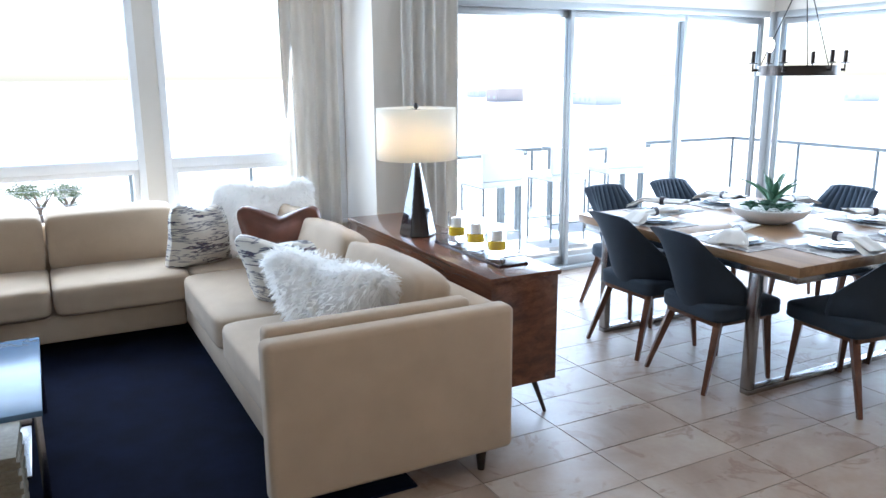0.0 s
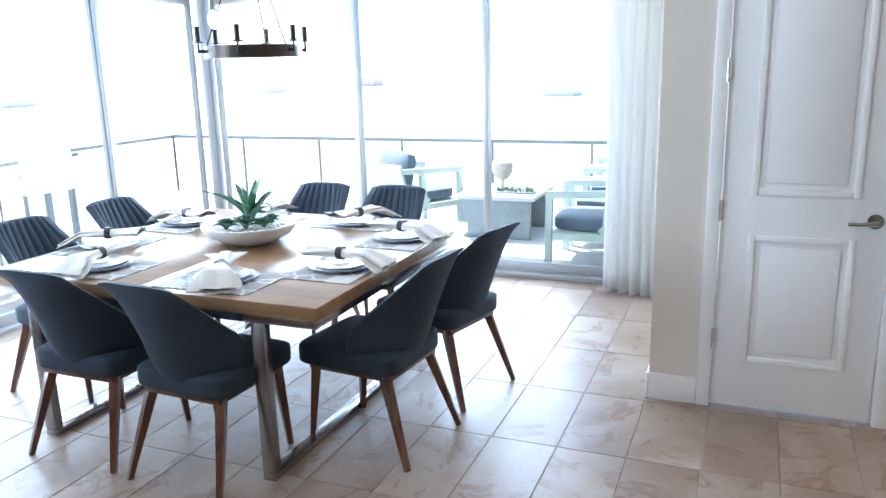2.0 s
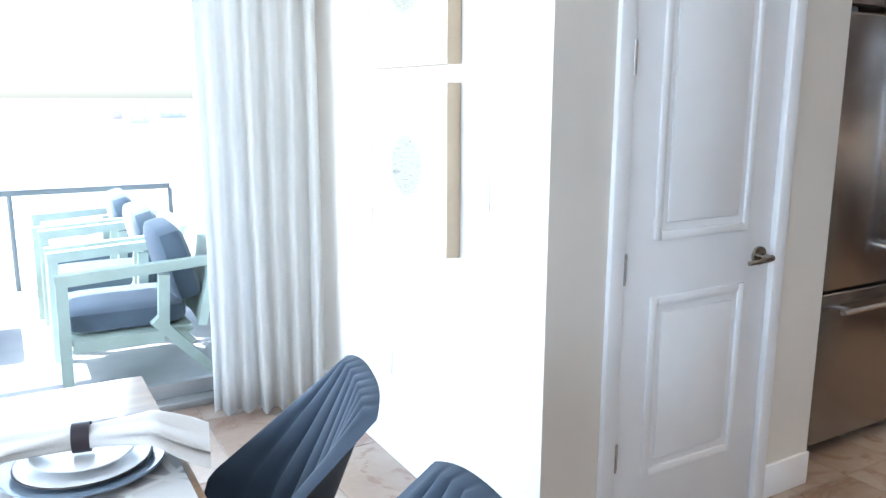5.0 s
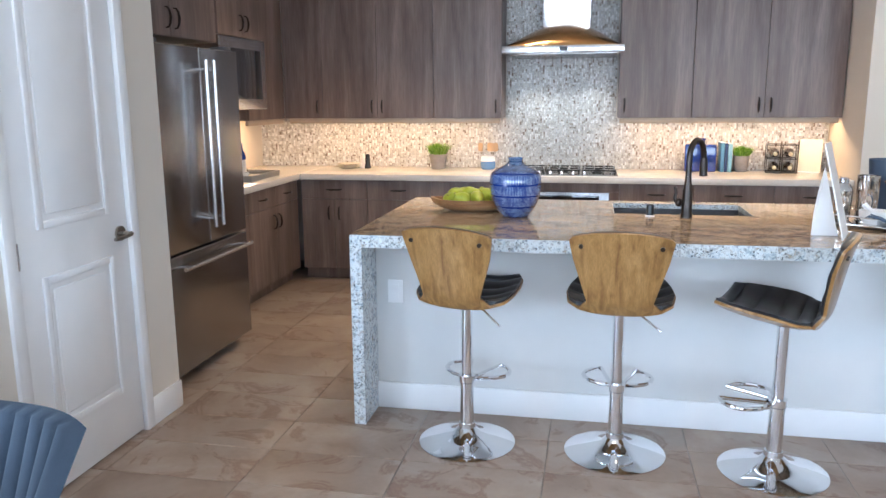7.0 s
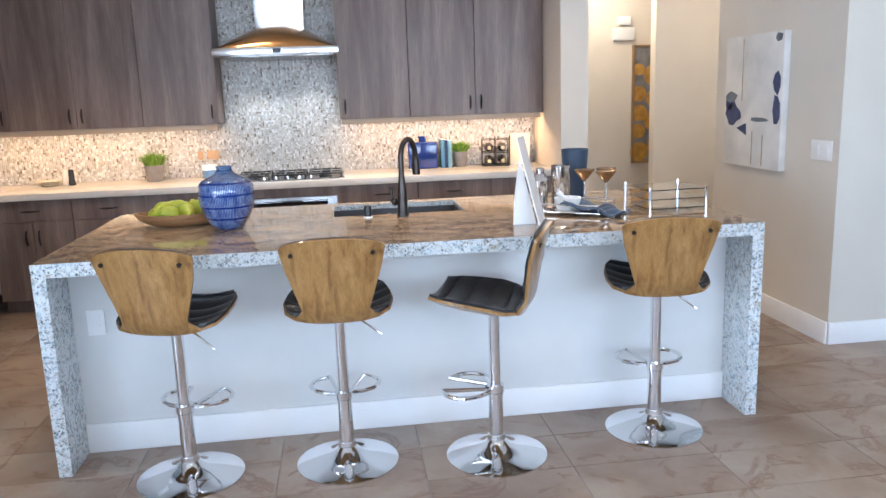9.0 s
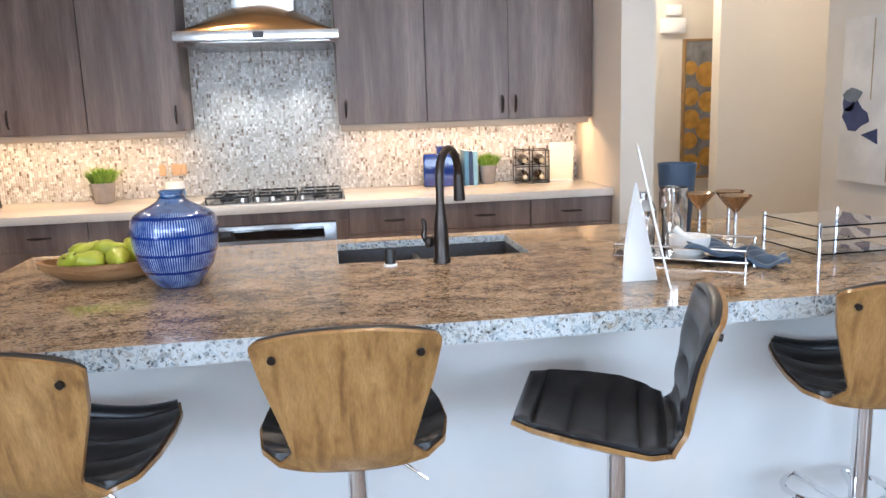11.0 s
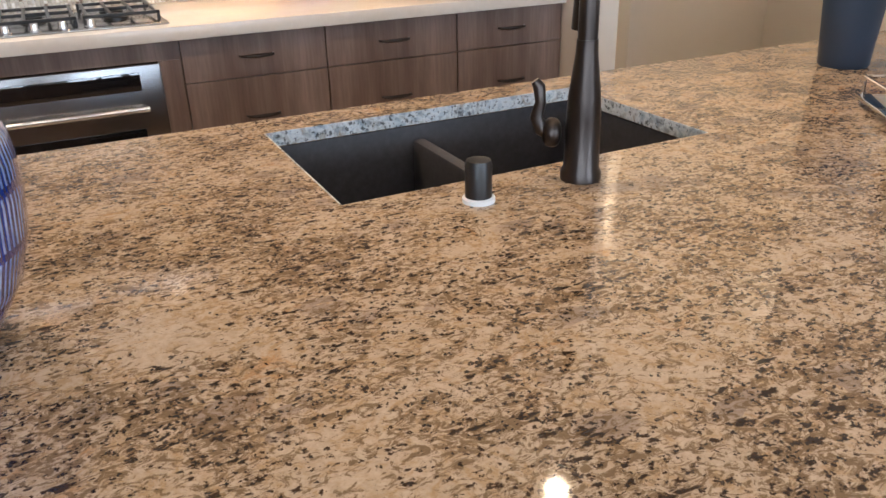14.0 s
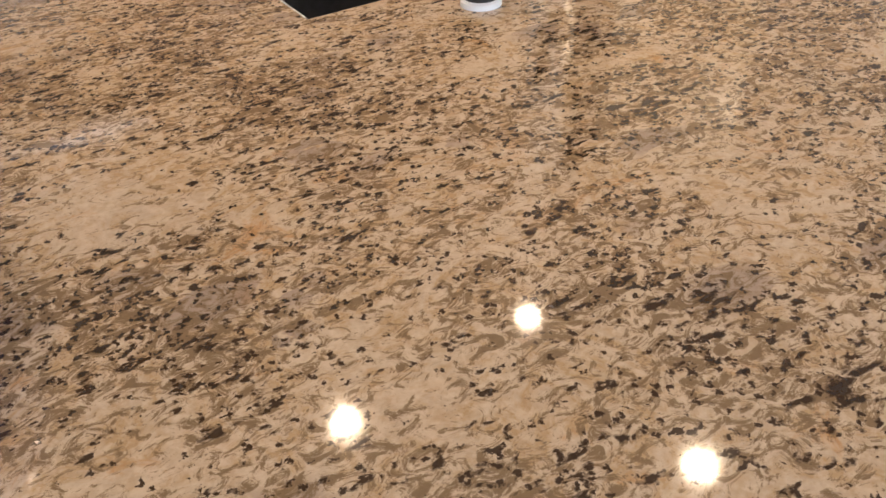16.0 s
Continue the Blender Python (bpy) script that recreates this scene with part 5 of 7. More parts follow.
    part("tray_body", bm, plain("grey_wood", (0.26, 0.25, 0.24), 0.6), t)
    bd = thing("cutting_board", "pale maple cutting board leaning against the wall", "cutting board", (-0.99, 3.95, 0.914))
    bm = bmesh.new()
    cube(bm, -0.01, 0.01, -0.13, 0.13, 0, 0.36, 0.008, 3)
    o = part("board", bm, wood("maple", (0.45, 0.26, 0.11), (0.55, 0.34, 0.16), (0.62, 0.40, 0.20), (6, 6, 0.7), 0.5), bd)
    o.rotation_euler = (0, radians(-7), 0)
    bt = thing("oil_bottle", "slim cobalt blue glass bottle standing on the grey tray", "bottle", (-0.72, 3.66, 0.927))
    bm = bmesh.new()
    lathe(bm, [(0.033, 0.13), (0.036, 0.15), (0.03, 0.18), (0.014, 0.21), (0.012, 0.25), (0.015, 0.26)], 20)
    part("blue_glass", bm, M_BLUEG, bt, "cobalt blue upper half")
    bm = bmesh.new()
    lathe(bm, [(0.032, 0.0), (0.034, 0.01), (0.033, 0.1297)], 20)
    part("white_base", bm, M_WHITE, bt, "white lower half")
    bo = thing("small_bowl", "small white and grey bowl on the grey tray", "bowl", (-0.64, 3.50, 0.927))
    bm = bmesh.new()
    lathe(bm, [(0.02, 0), (0.045, 0.02), (0.05, 0.045), (0.046, 0.045), (0.03, 0.015)], 24)
    part("dish", bm, M_WHITE, bo)


counter_things()


def island_things():
    s = thing("sign_stand", "white sign leaning on a triangular white easel foot", "sign", (3.085, 1.41, 0.92), 0)
    bm = bmesh.new()
    w = Vector((0.078, 0.20, 0))
    up = Vector((-0.104, 0.0, 0.41))
    th = up.cross(w).normalized() * 0.005
    v = [bm.verts.new(q) for q in (Vector((0, 0, 0.0015)), w, w + up, up)]
    v2 = [bm.verts.new(q.co + th * -1) for q in v]
    bm.faces.new(v)
    bm.faces.new(v2[::-1])
    for i in range(4):
        bm.faces.new((v[i], v2[i], v2[(i + 1) % 4], v[(i + 1) % 4]))
    bmesh.ops.recalc_face_normals(bm, faces=bm.faces[:])
    part("sign_panel", bm, M_WHITE, s, smooth=0)
    bm = bmesh.new()
    out = [(0.016, 0.0), (-0.094, 0.0), (-0.090, 0.10), (-0.078, 0.20), (-0.066, 0.30), (-0.062, 0.30)]
    f = [bm.verts.new((x, 0.10 if z > 0.2 else 0.12, z + 0.001)) for x, z in out]
    g = [bm.verts.new((x, q.co.y + 0.004, z + 0.001)) for (x, z), q in zip(out, f)]
    bm.faces.new(f)
    bm.faces.new(g[::-1])
    for i in range(6):
        bm.faces.new((f[i], g[i], g[(i + 1) % 6], f[(i + 1) % 6]))
    bmesh.ops.recalc_face_normals(bm, faces=bm.faces[:])
    part("easel_foot", bm, M_WHITE, s, smooth=0)
    t = thing("bar_tray", "mirrored bar tray with a low chrome rail", "tray", (3.34, 1.84, 0.92), -36)
    bm = bmesh.new()
    cube(bm, -0.22, 0.22, -0.14, 0.14, 0.012, 0.020, 0.002)
    part("base", bm, plain("mirror_tray", (0.7, 0.68, 0.65), 0.05, 1.0, bumps=0), t)
    bm = bmesh.new()
    for z in (0.055,):
        tube(bm, [(-0.21, -0.135, z), (0.21, -0.135, z), (0.21, 0.135, z), (-0.21, 0.135, z)], 0.004, 8, True)
    for x in (-0.21, 0.21):
        for y in (-0.135, 0.135):
            rod(bm, (x, y, 0.0), (x, y, 0.055), 0.004, seg=8)
    part("rail", bm, M_CHROME, t, "chrome gallery rail")

    def on_tray(x, y, z=0.0205):
        return t.matrix_basis @ pose(x, y, z)
    sh = plain("hammered_silver", (0.72, 0.68, 0.64), 0.10, 1.0, bumps=0.8, bscale=45)
    a = thing("cocktail_shaker", "hammered silver cocktail shaker on the bar tray", "cocktail shaker")
    a.matrix_basis = on_tray(-0.15, 0.02)
    bm = bmesh.new()
    lathe(bm, [(0.035, 0), (0.038, 0.005), (0.044, 0.12), (0.044, 0.135)], 28)
    part("body", bm, sh, a)
    bm = bmesh.new()
    lathe(bm, [(0.044, 0.1353), (0.030, 0.165), (0.022, 0.172), (0.022, 0.195), (0.018, 0.2)], 28)
    part("lid", bm, M_CHROME, a, "smooth domed lid")
    a = thing("ice_bucket", "tall hammered silver tumbler on the bar tray", "tumbler")
    a.matrix_basis = on_tray(-0.06, 0.08)
    bm = bmesh.new()
    lathe(bm, [(0.045, 0), (0.047, 0.004), (0.05, 0.21), (0.048, 0.21), (0.044, 0.01)], 28)
    part("body", bm, sh, a)
    a = thing("tall_cup", "tall matte slate-blue ceramic tumbler beside the bar tray", "tumbler", (3.54, 2.34, 0.92))
    bm = bmesh.new()
    lathe(bm, [(0.055, 0), (0.058, 0.004), (0.078, 0.28), (0.074, 0.28), (0.05, 0.02)], 32)
    part("body", bm, plain("slate_blue", (0.035, 0.06, 0.10), 0.45), a)
    a = thing("mortar", "white marble mortar on the bar tray", "mortar")
    a.matrix_basis = on_tray(0.02, -0.04)
    bm = bmesh.new()
    lathe(bm, [(0.045, 0), (0.05, 0.005), (0.066, 0.03), (0.068, 0.06), (0.060, 0.06), (0.045, 0.02)], 32)
    part("bowl", bm, M_WHITE, a)
    a = thing("pestle", "white marble pestle resting in the mortar", "pestle")
    a.matrix_basis = on_tray(0.02, -0.04, 0.05)
    bm = bmesh.new()
    tube(bm, [(0.02, 0.01, 0.0), (-0.02, 0.0, 0.03), (-0.05, 0, 0.055)], [0.016, 0.010, 0.013], 12)
    part("stick", bm, M_WHITE, a)
    gm = plain("gold_lustre", (0.55, 0.40, 0.27), 0.12, 1.0, bumps=0)
    g = thing("martini_glass", "martini glass with rose-gold bowl and slim clear stem", "glass", (3.52, 2.10, 0.92), 0, "martini glasses on the island")
    bm = bmesh.new()
    lathe(bm, [(0.006, 0.12), (0.058, 0.185), (0.056, 0.185), (0.005, 0.125)], 32)
    part("bowl", bm, gm, g, "rose-gold cone bowl")
    bm = bmesh.new()
    lathe(bm, [(0.035, 0), (0.034, 0.003), (0.006, 0.006), (0.006, 0.12)], 24)
    part("stem", bm, M_CHROME, g, "clear silvery stem")
    for x, y in ((3.60, 1.98), (3.65, 2.12)):
        copy_thing(g, pose(x, y, 0.92))
    n = thing("napkin", "crumpled denim-blue napkin over the edge of the bar tray", "napkin", (3.44, 1.70, 0.92), -30)
    bm = bmesh.new()

    def cloth(u, v):
        x, y = (u - 0.5) * 0.30, (v - 0.5) * 0.20
        z = 0.012 + 0.05 * max(0, 1 - u * 1.2) + 0.012 * math.sin(u * 14 + v * 5) * (0.4 + u) + 0.008 * math.sin(v * 21)
        return Vector((x + 0.02 * math.sin(v * 9), y * (1.1 - 0.3 * math.sin(u * 3)), max(0.004, z)))
    sheet(bm, cloth, 26, 22)
    o = part("cloth", bm, fabric("denim", (0.05, 0.08, 0.13), 0.9, 300), n, smooth=80)
    m = o.modifiers.new("thickness", "SOLIDIFY")
    m.thickness, m.offset = 0.003, 1.0
    r = thing("acrylic_stand", "two-tier clear acrylic tray stand with silver posts", "tray stand", (3.85, 1.80, 0.92), 3)
    ac = glassy("acrylic", (0.97, 0.98, 1), 0.02, 1.3)
    for z in (0.016, 0.062, 0.108):
        bm = bmesh.new()
        cube(bm, -0.15, 0.15, -0.15, 0.15, z, z + 0.005)
        part("shelf", bm, ac, r, "clear acrylic plate")
    for x in (-0.15, 0.15):
        for y in (-0.15, 0.15):
            bm = bmesh.new()
            rod(bm, (x, y, 0), (x, y, 0.125), 0.007, seg=14)
            part("post", bm, M_CHROME, r, "silver post")


island_things()

# ---- pictures and plates on walls ----
def framed(name, label, x0, x1, z0, z1, seed):
    p = thing(name, label, "picture", ((x0 + x1) / 2, -0.002, (z0 + z1) / 2))
    d = 0.055
    fr = plain("pale_oak_frame", (0.50, 0.40, 0.28), 0.5)
    wpart("frame", fr, p, (x0, x0 + 0.014, -d, -0.003, z0, z1), (x1 - 0.014, x1, -d, -0.003, z0, z1), (x0 + 0.014, x1 - 0.014, -d, -0.003, z0, z0 + 0.014), (x0 + 0.014, x1 - 0.014, -d, -0.003, z1 - 0.014, z1), bev=0.001)
    m, n, l, b = nodes_of("feather_print")
    v = coords(n, l, scale=(1, 1, 1))
    sep = n.new("ShaderNodeSeparateXYZ")
    l.new(v, sep.inputs[0])
    gr = n.new("ShaderNodeTexGradient")
    gr.gradient_type = "SPHERICAL"
    mp = n.new("ShaderNodeMapping")
    mp.inputs["Scale"].default_value = (4.2, 1, 4.6)
    l.new(v, mp.inputs[0])
    l.new(mp.outputs[0], gr.inputs[0])
    shape = ramp(n, l, gr.outputs[0], [(0.0, (0, 0, 0)), (0.55, (0.85,) * 3)])
    tex = noisy(n, l, coords(n, l, scale=(2, 1, 9)), 8.0, 6, 0.7, 1.0)
    ink = ramp(n, l, tex, [(0.35, (0.05, 0.04, 0.015)), (0.47, (0.24, 0.20, 0.10)), (0.6, (0.12, 0.095, 0.045)), (0.7, (0.28, 0.24, 0.14))])
    l.new(mixc(n, l, shape, (0.70, 0.70, 0.69), ink), b.inputs["Base Color"])
    b.inputs["Roughness"].default_value, b.inputs["Coat Weight"].default_value = 0.6, 0.12
    wpart("print", m, p, (x0 + 0.014, x1 - 0.014, -0.051, -0.004, z0 + 0.014, z1 - 0.014))


framed("framed_print", "abstract feather print in a deep pale oak frame", -1.09, -0.48, 0.955, 1.54, 1)
framed("framed_print", "upper abstract print in a deep pale oak frame", -1.09, -0.48, 1.60, 2.19, 2)


def plate(name, label, box, cuts, cat):
    p = thing(name, label, cat, ((box[0] + box[1]) / 2, (box[2] + box[3]) / 2, (box[4] + box[5]) / 2))
    wpart("plate", M_WHITE, p, box, bev=0.0015)
    if cuts:
        for cut in cuts:
            wpart("switch", M_WHITE, p, cut, bev=0.0005)


plate("wall_outlet", "white wall outlet near the baseboard", (-1.085, -1.015, -0.006, -0.0005, 0.36, 0.475), [(-1.067, -1.033, -0.008, -0.0062, 0.385, 0.45)], "outlet")
plate("light_switch", "white rocker light switch on the bright wall", (-0.385, -0.30, -0.006, -0.0005, 1.13, 1.25), [(-0.362, -0.325, -0.009, -0.0062, 1.155, 1.225)], "light switch")
plate("light_switch", "white double light switch beside the abstract canvas", (4.994, 4.9995, 2.13, 2.33, 1.08, 1.195), [(4.991, 4.9938, 2.16, 2.21, 1.105, 1.17), (4.991, 4.9938, 2.25, 2.30, 1.105, 1.17)], "light switch")


def canvas():
    p = thing("canvas_painting", "large white canvas with navy and ochre abstract shapes", "painting", (4.97, 2.96, 1.415))
    wpart("canvas", plain("canvas_white", (0.68, 0.66, 0.63), 0.8, vary=0.12, scale=5), p, (4.955, 4.9985, 2.60, 3.32, 0.98, 1.85), bev=0.002)
    navy = plain("navy_paint", (0.035, 0.05, 0.13), 0.5, vary=0.4, scale=12)
    grey = plain("grey_paint", (0.14, 0.17, 0.20), 0.6, vary=0.4)
    rnd = random.Random(9)

    def blob(cy, cz, ry, rz, mt, name, n=11, x=4.9525):
        bm = bmesh.new()
        pts = []
        for k in range(n):
            a = 2 * math.pi * k / n
            q = rnd.uniform(0.72, 1.1)
            pts.append((cy + ry * q * math.cos(a), cz + rz * q * math.sin(a)))
        f1 = [bm.verts.new((x - 4.97, a - 2.96, b - 1.415)) for a, b in pts]
        f0 = [bm.verts.new((4.9545 - 4.97, a - 2.96, b - 1.415)) for a, b in pts]
        bm.faces.new(f1)
        bm.faces.new(f0[::-1])
        for k in range(n):
            bm.faces.new((f1[k], f0[k], f0[(k + 1) % n], f1[(k + 1) % n]))
        part(name, bm, mt, p, smooth=0)
    blob(3.20, 1.33, 0.115, 0.085, navy, "paint_shape")
    blob(3.25, 1.40, 0.06, 0.06, navy, "paint_shape", 8)
    blob(3.22, 1.445, 0.08, 0.04, grey, "paint_shape", 9, 4.952)
    blob(2.66, 1.54, 0.055, 0.085, navy, "paint_shape", 7)
    blob(2.65, 1.36, 0.045, 0.12, navy, "paint_shape", 7)
    blob(3.05, 1.235, 0.085, 0.055, navy, "paint_shape", 3)
    blob(2.66, 1.81, 0.05, 0.035, grey, "paint_shape", 5)
    blob(2.86, 1.30, 0.12, 0.018, grey, "paint_shape", 9, 4.9515)
    och = plain("ochre_line", (0.35, 0.27, 0.15), 0.6)
    for y, z0, z1 in ((3.08, 1.42, 1.83), (2.93, 1.0, 1.22), (2.80, 1.0, 1.20)):
        wpart("drip", och, p, (4.9525, 4.9548, y, y + 0.006, z0, z1))


canvas()


def gold_art():
    p = thing("gold_artwork", "tall framed artwork of gold discs on slate grey in the hallway", "artwork", (5.4, 5.98, 1.33))
    y, x0, x1, z0, z1 = 5.998, 5.30, 5.82, 0.74, 1.97
    wpart("panel", plain("slate_paint", (0.20, 0.20, 0.21), 0.5, vary=0.4, scale=9), p, (x0 + 0.02, x1 - 0.02, y - 0.03, y, z0 + 0.02, z1 - 0.02))
    wpart("frame", plain("gold_frame", (0.34, 0.21, 0.09), 0.4, 0.5), p, (x0, x0 + 0.02, y - 0.045, y, z0, z1), (x1 - 0.02, x1, y - 0.045, y, z0, z1), (x0 + 0.02, x1 - 0.02, y - 0.045, y, z0, z0 + 0.02), (x0 + 0.02, x1 - 0.02, y - 0.045, y, z1 - 0.02, z1), bev=0.002)
    gd = plain("gold_leaf", (0.50, 0.28, 0.06), 0.4, 0.3, vary=0.3, scale=14)
    for x, z, r in ((4.97, 0.86, 0.10), (4.96, 1.08, 0.075), (4.97, 1.27, 0.085), (4.96, 1.47, 0.08), (5.14, 0.93, 0.085), (5.12, 1.18, 0.10), (5.13, 1.42, 0.09), (5.12, 1.66, 0.11), (4.96, 1.72, 0.06), (5.30, 1.05, 0.09), (5.29, 1.30, 0.08), (5.30, 1.55, 0.09), (5.28, 1.80, 0.08)):
        bm = bmesh.new()
        rod(bm, (x + 0.41 - 5.4, y - 0.030 - 5.98, z - 1.33), (x + 0.41 - 5.4, y - 0.036 - 5.98, z - 1.33), r, seg=24)
        part("disc", bm, gd, p, "gold disc", smooth=0)
    for z0_, z1_, w in ((2.17, 2.26, 0.07), (2.02, 2.15, 0.115)):
        q = thing("door_chime", "small white plastic box on the hallway wall", "door chime", (5.0, 5.99, z0_))
        wpart("case", M_WHITE, q, (5.2 - w, 5.2 + w, 5.95, 5.998, z0_, z1_), bev=0.012)


gold_art()


# ---- living room things ----
def table_lamp():
    t = thing("table_lamp", "table lamp with faceted black pyramid base and lit white drum shade", "table lamp", (2.635, -2.78, 0.78), 12)
    bm = bmesh.new()
    r = bmesh.ops.create_cone(bm, cap_ends=True, segments=6, radius1=0.115, radius2=0.022, depth=0.44)
    bmesh.ops.translate(bm, vec=(0, 0, 0.225), verts=r["verts"])
    bmesh.ops.bevel(bm, geom=bm.edges[:], offset=0.003, segments=2, affect="EDGES")
    part("base", bm, plain("black_crystal", (0.02, 0.02, 0.025), 0.05, coat=1.0, bumps=0), t, "glossy faceted black base")
    bm = bmesh.new()
    rod(bm, (0, 0, 0.445), (0, 0, 0.76), 0.008)
    lathe(bm, [(0.004, 0.76), (0.014, 0.767), (0.012, 0.785), (0.004, 0.795)], 16)
    for a in range(3):
        k = a * 2.094
        rod(bm, (0, 0, 0.755), (0.232 * math.cos(k), 0.232 * math.sin(k), 0.755), 0.0025, seg=6)
    part("stem", bm, M_BLACKM, t, "dark stem and finial")
    m, n, l, b = nodes_of("lamp_shade_linen")
    b.inputs["Base Color"].default_value = (0.85, 0.82, 0.76, 1)
    b.inputs["Roughness"].default_value = 0.9
    b.inputs["Transmission Weight"].default_value = 0.0
    b.inputs["Subsurface Weight"].default_value = 0.0
    tr = n.new("ShaderNodeBsdfTranslucent")
    tr.inputs[0].default_value = (0.9, 0.85, 0.75, 1)
    mx = n.new("ShaderNodeMixShader")
    mx.inputs[0].default_value = 0.5
    l.new(b.outputs[0], mx.inputs[1])
    l.new(tr.outputs[0], mx.inputs[2])
    l.new(mx.outputs[0], n["Material Output"].inputs[0])
    bm = bmesh.new()
    lathe(bm, [(0.238, 0.465), (0.236, 0.765)], 48, close=False)
    o = part("shade", bm, m, t, "white linen drum shade", smooth=80)
    s = o.modifiers.new("thickness", "SOLIDIFY")
    s.thickness = 0.0015
    bm = bmesh.new()
    bmesh.ops.create_uvsphere(bm, u_segments=16, v_segments=10, radius=0.032)
    bmesh.ops.translate(bm, vec=(0.05, 0, 0.58), verts=bm.verts[:])
    part("bulb", bm, glowing("bulb_glow", (1.0, 0.72, 0.42), 45.0), t, "glowing warm bulb")


table_lamp()


def pillow(name, label, mt, c, size, rot, puff=0.5, lump=0.04, seed=0, notch=0.0):
    p = thing(name, label, "throw pillow", c)
    bm = bmesh.new()
    cushion(bm, (0, 0, 0), size, puff, 11, rotm(*rot), 0.55, lump, seed)
    if notch:
        q = rotm(*rot)
        up = q @ Vector((0, 1, 0))
        sd = q @ Vector((1, 0, 0))
        for v in bm.verts:
            a, b = v.co.dot(up) / (size[1] / 2), v.co.dot(sd) / (size[0] / 2)
            if a > 0:
                v.co -= up * notch * a * max(0.0, 1 - abs(b) * 1.3)
    return part("cover", bm, mt, p, smooth=80)


def stripe_mat():
    m, n, l, b = nodes_of("ikat_stripe")
    v = coords(n, l, scale=(2.2, 2.2, 15))
    f = noisy(n, l, v, 1.5, 3, 0.6, 0.3)
    c = ramp(n, l, f, [(0.38, (0.72, 0.68, 0.61)), (0.42, (0.13, 0.13, 0.17)), (0.46, (0.72, 0.68, 0.61)), (0.55, (0.70, 0.66, 0.59)), (0.58, (0.05, 0.06, 0.11)), (0.62, (0.16, 0.12, 0.13)), (0.65, (0.72, 0.68, 0.61))])
    l.new(c, b.inputs["Base Color"])
    b.inputs["Roughness"].default_value = 0.95
    bump(n, l, b, noisy(n, l, coords(n, l), 300.0), 0.3, 0.001)
    return m


M_IKAT = stripe_mat()
M_FUR = plain("white_fur", (0.90, 0.88, 0.85), 1.0, vary=0.03, scale=12, bumps=0.5, bscale=160)
sheer(M_FUR, (0.95, 0.93, 0.90), 0.45)
M_COGNAC = plain("cognac_leather", (0.13, 0.045, 0.025), 0.35, vary=0.25, scale=10, bumps=0.2, bscale=200)


def fur_pillow(c, size, rot, seed, label):
    o = pillow("fur_pillow", label, M_FUR, c, size, rot, 0.7, 0.08, seed, 0.05)
    rnd = random.Random(seed)
    src = [(p.center.copy(), p.normal.copy()) for p in o.data.polygons]
    vs, fs = [], []
    for k in range(15000):
        p, nn = rnd.choice(src)
        p = p + Vector((rnd.uniform(-1, 1), rnd.uniform(-1, 1), rnd.uniform(-1, 1))) * 0.016
        d = (nn * 0.8 + Vector((rnd.uniform(-0.45, 0.45), rnd.uniform(-0.45, 0.45), rnd.uniform(-0.8, 0.2)))).normalized()
        L = rnd.uniform(0.025, 0.06)
        s = d.orthogonal().normalized() * 0.0009
        i = len(vs)
        vs += [p - s, p + s, p + d * L * 0.6 + s * 0.5 + Vector((0, 0, -0.003)), p + d * L + Vector((0, 0, -0.012))]
        fs += [(i, i + 1, i + 2), (i, i + 2, i + 3)]
    me = bpy.data.meshes.new("fur")
    me.from_pydata([tuple(v) for v in vs], [], fs)
    me.materials.append(M_FUR)
    f = new("fur", me)
    f.parent = o.parent
    tagged(f, kind="stuff")


pillow("striped_pillow", "off-white and slate ikat striped pillow in the sofa corner", M_IKAT, (3.71, -3.95, 0.68), (0.50, 0.54, 0.17), (70, 0, 14), 0.5, seed=2, notch=0.07)
fur_pillow((3.29, -3.88, 0.77), (0.66, 0.56, 0.20), (72, 0, -18), 5, "fluffy white fur pillow in the sofa corner")
pillow("leather_pillow", "cognac brown leather pillow with a dented top on the sofa", M_COGNAC, (3.31, -3.36, 0.70), (0.56, 0.54, 0.17), (70, 0, -34), 0.5, seed=4, notch=0.09)
pillow("striped_pillow", "off-white and navy striped pillow behind the fur pillow", M_IKAT, (3.50, -2.72, 0.66), (0.54, 0.48, 0.15), (68, 0, -52), 0.5, seed=7, notch=0.05)
fur_pillow((3.42, -2.06, 0.66), (0.84, 0.46, 0.22), (66, 0, -68), 11, "fluffy white fur lumbar pillow at the near sofa end")


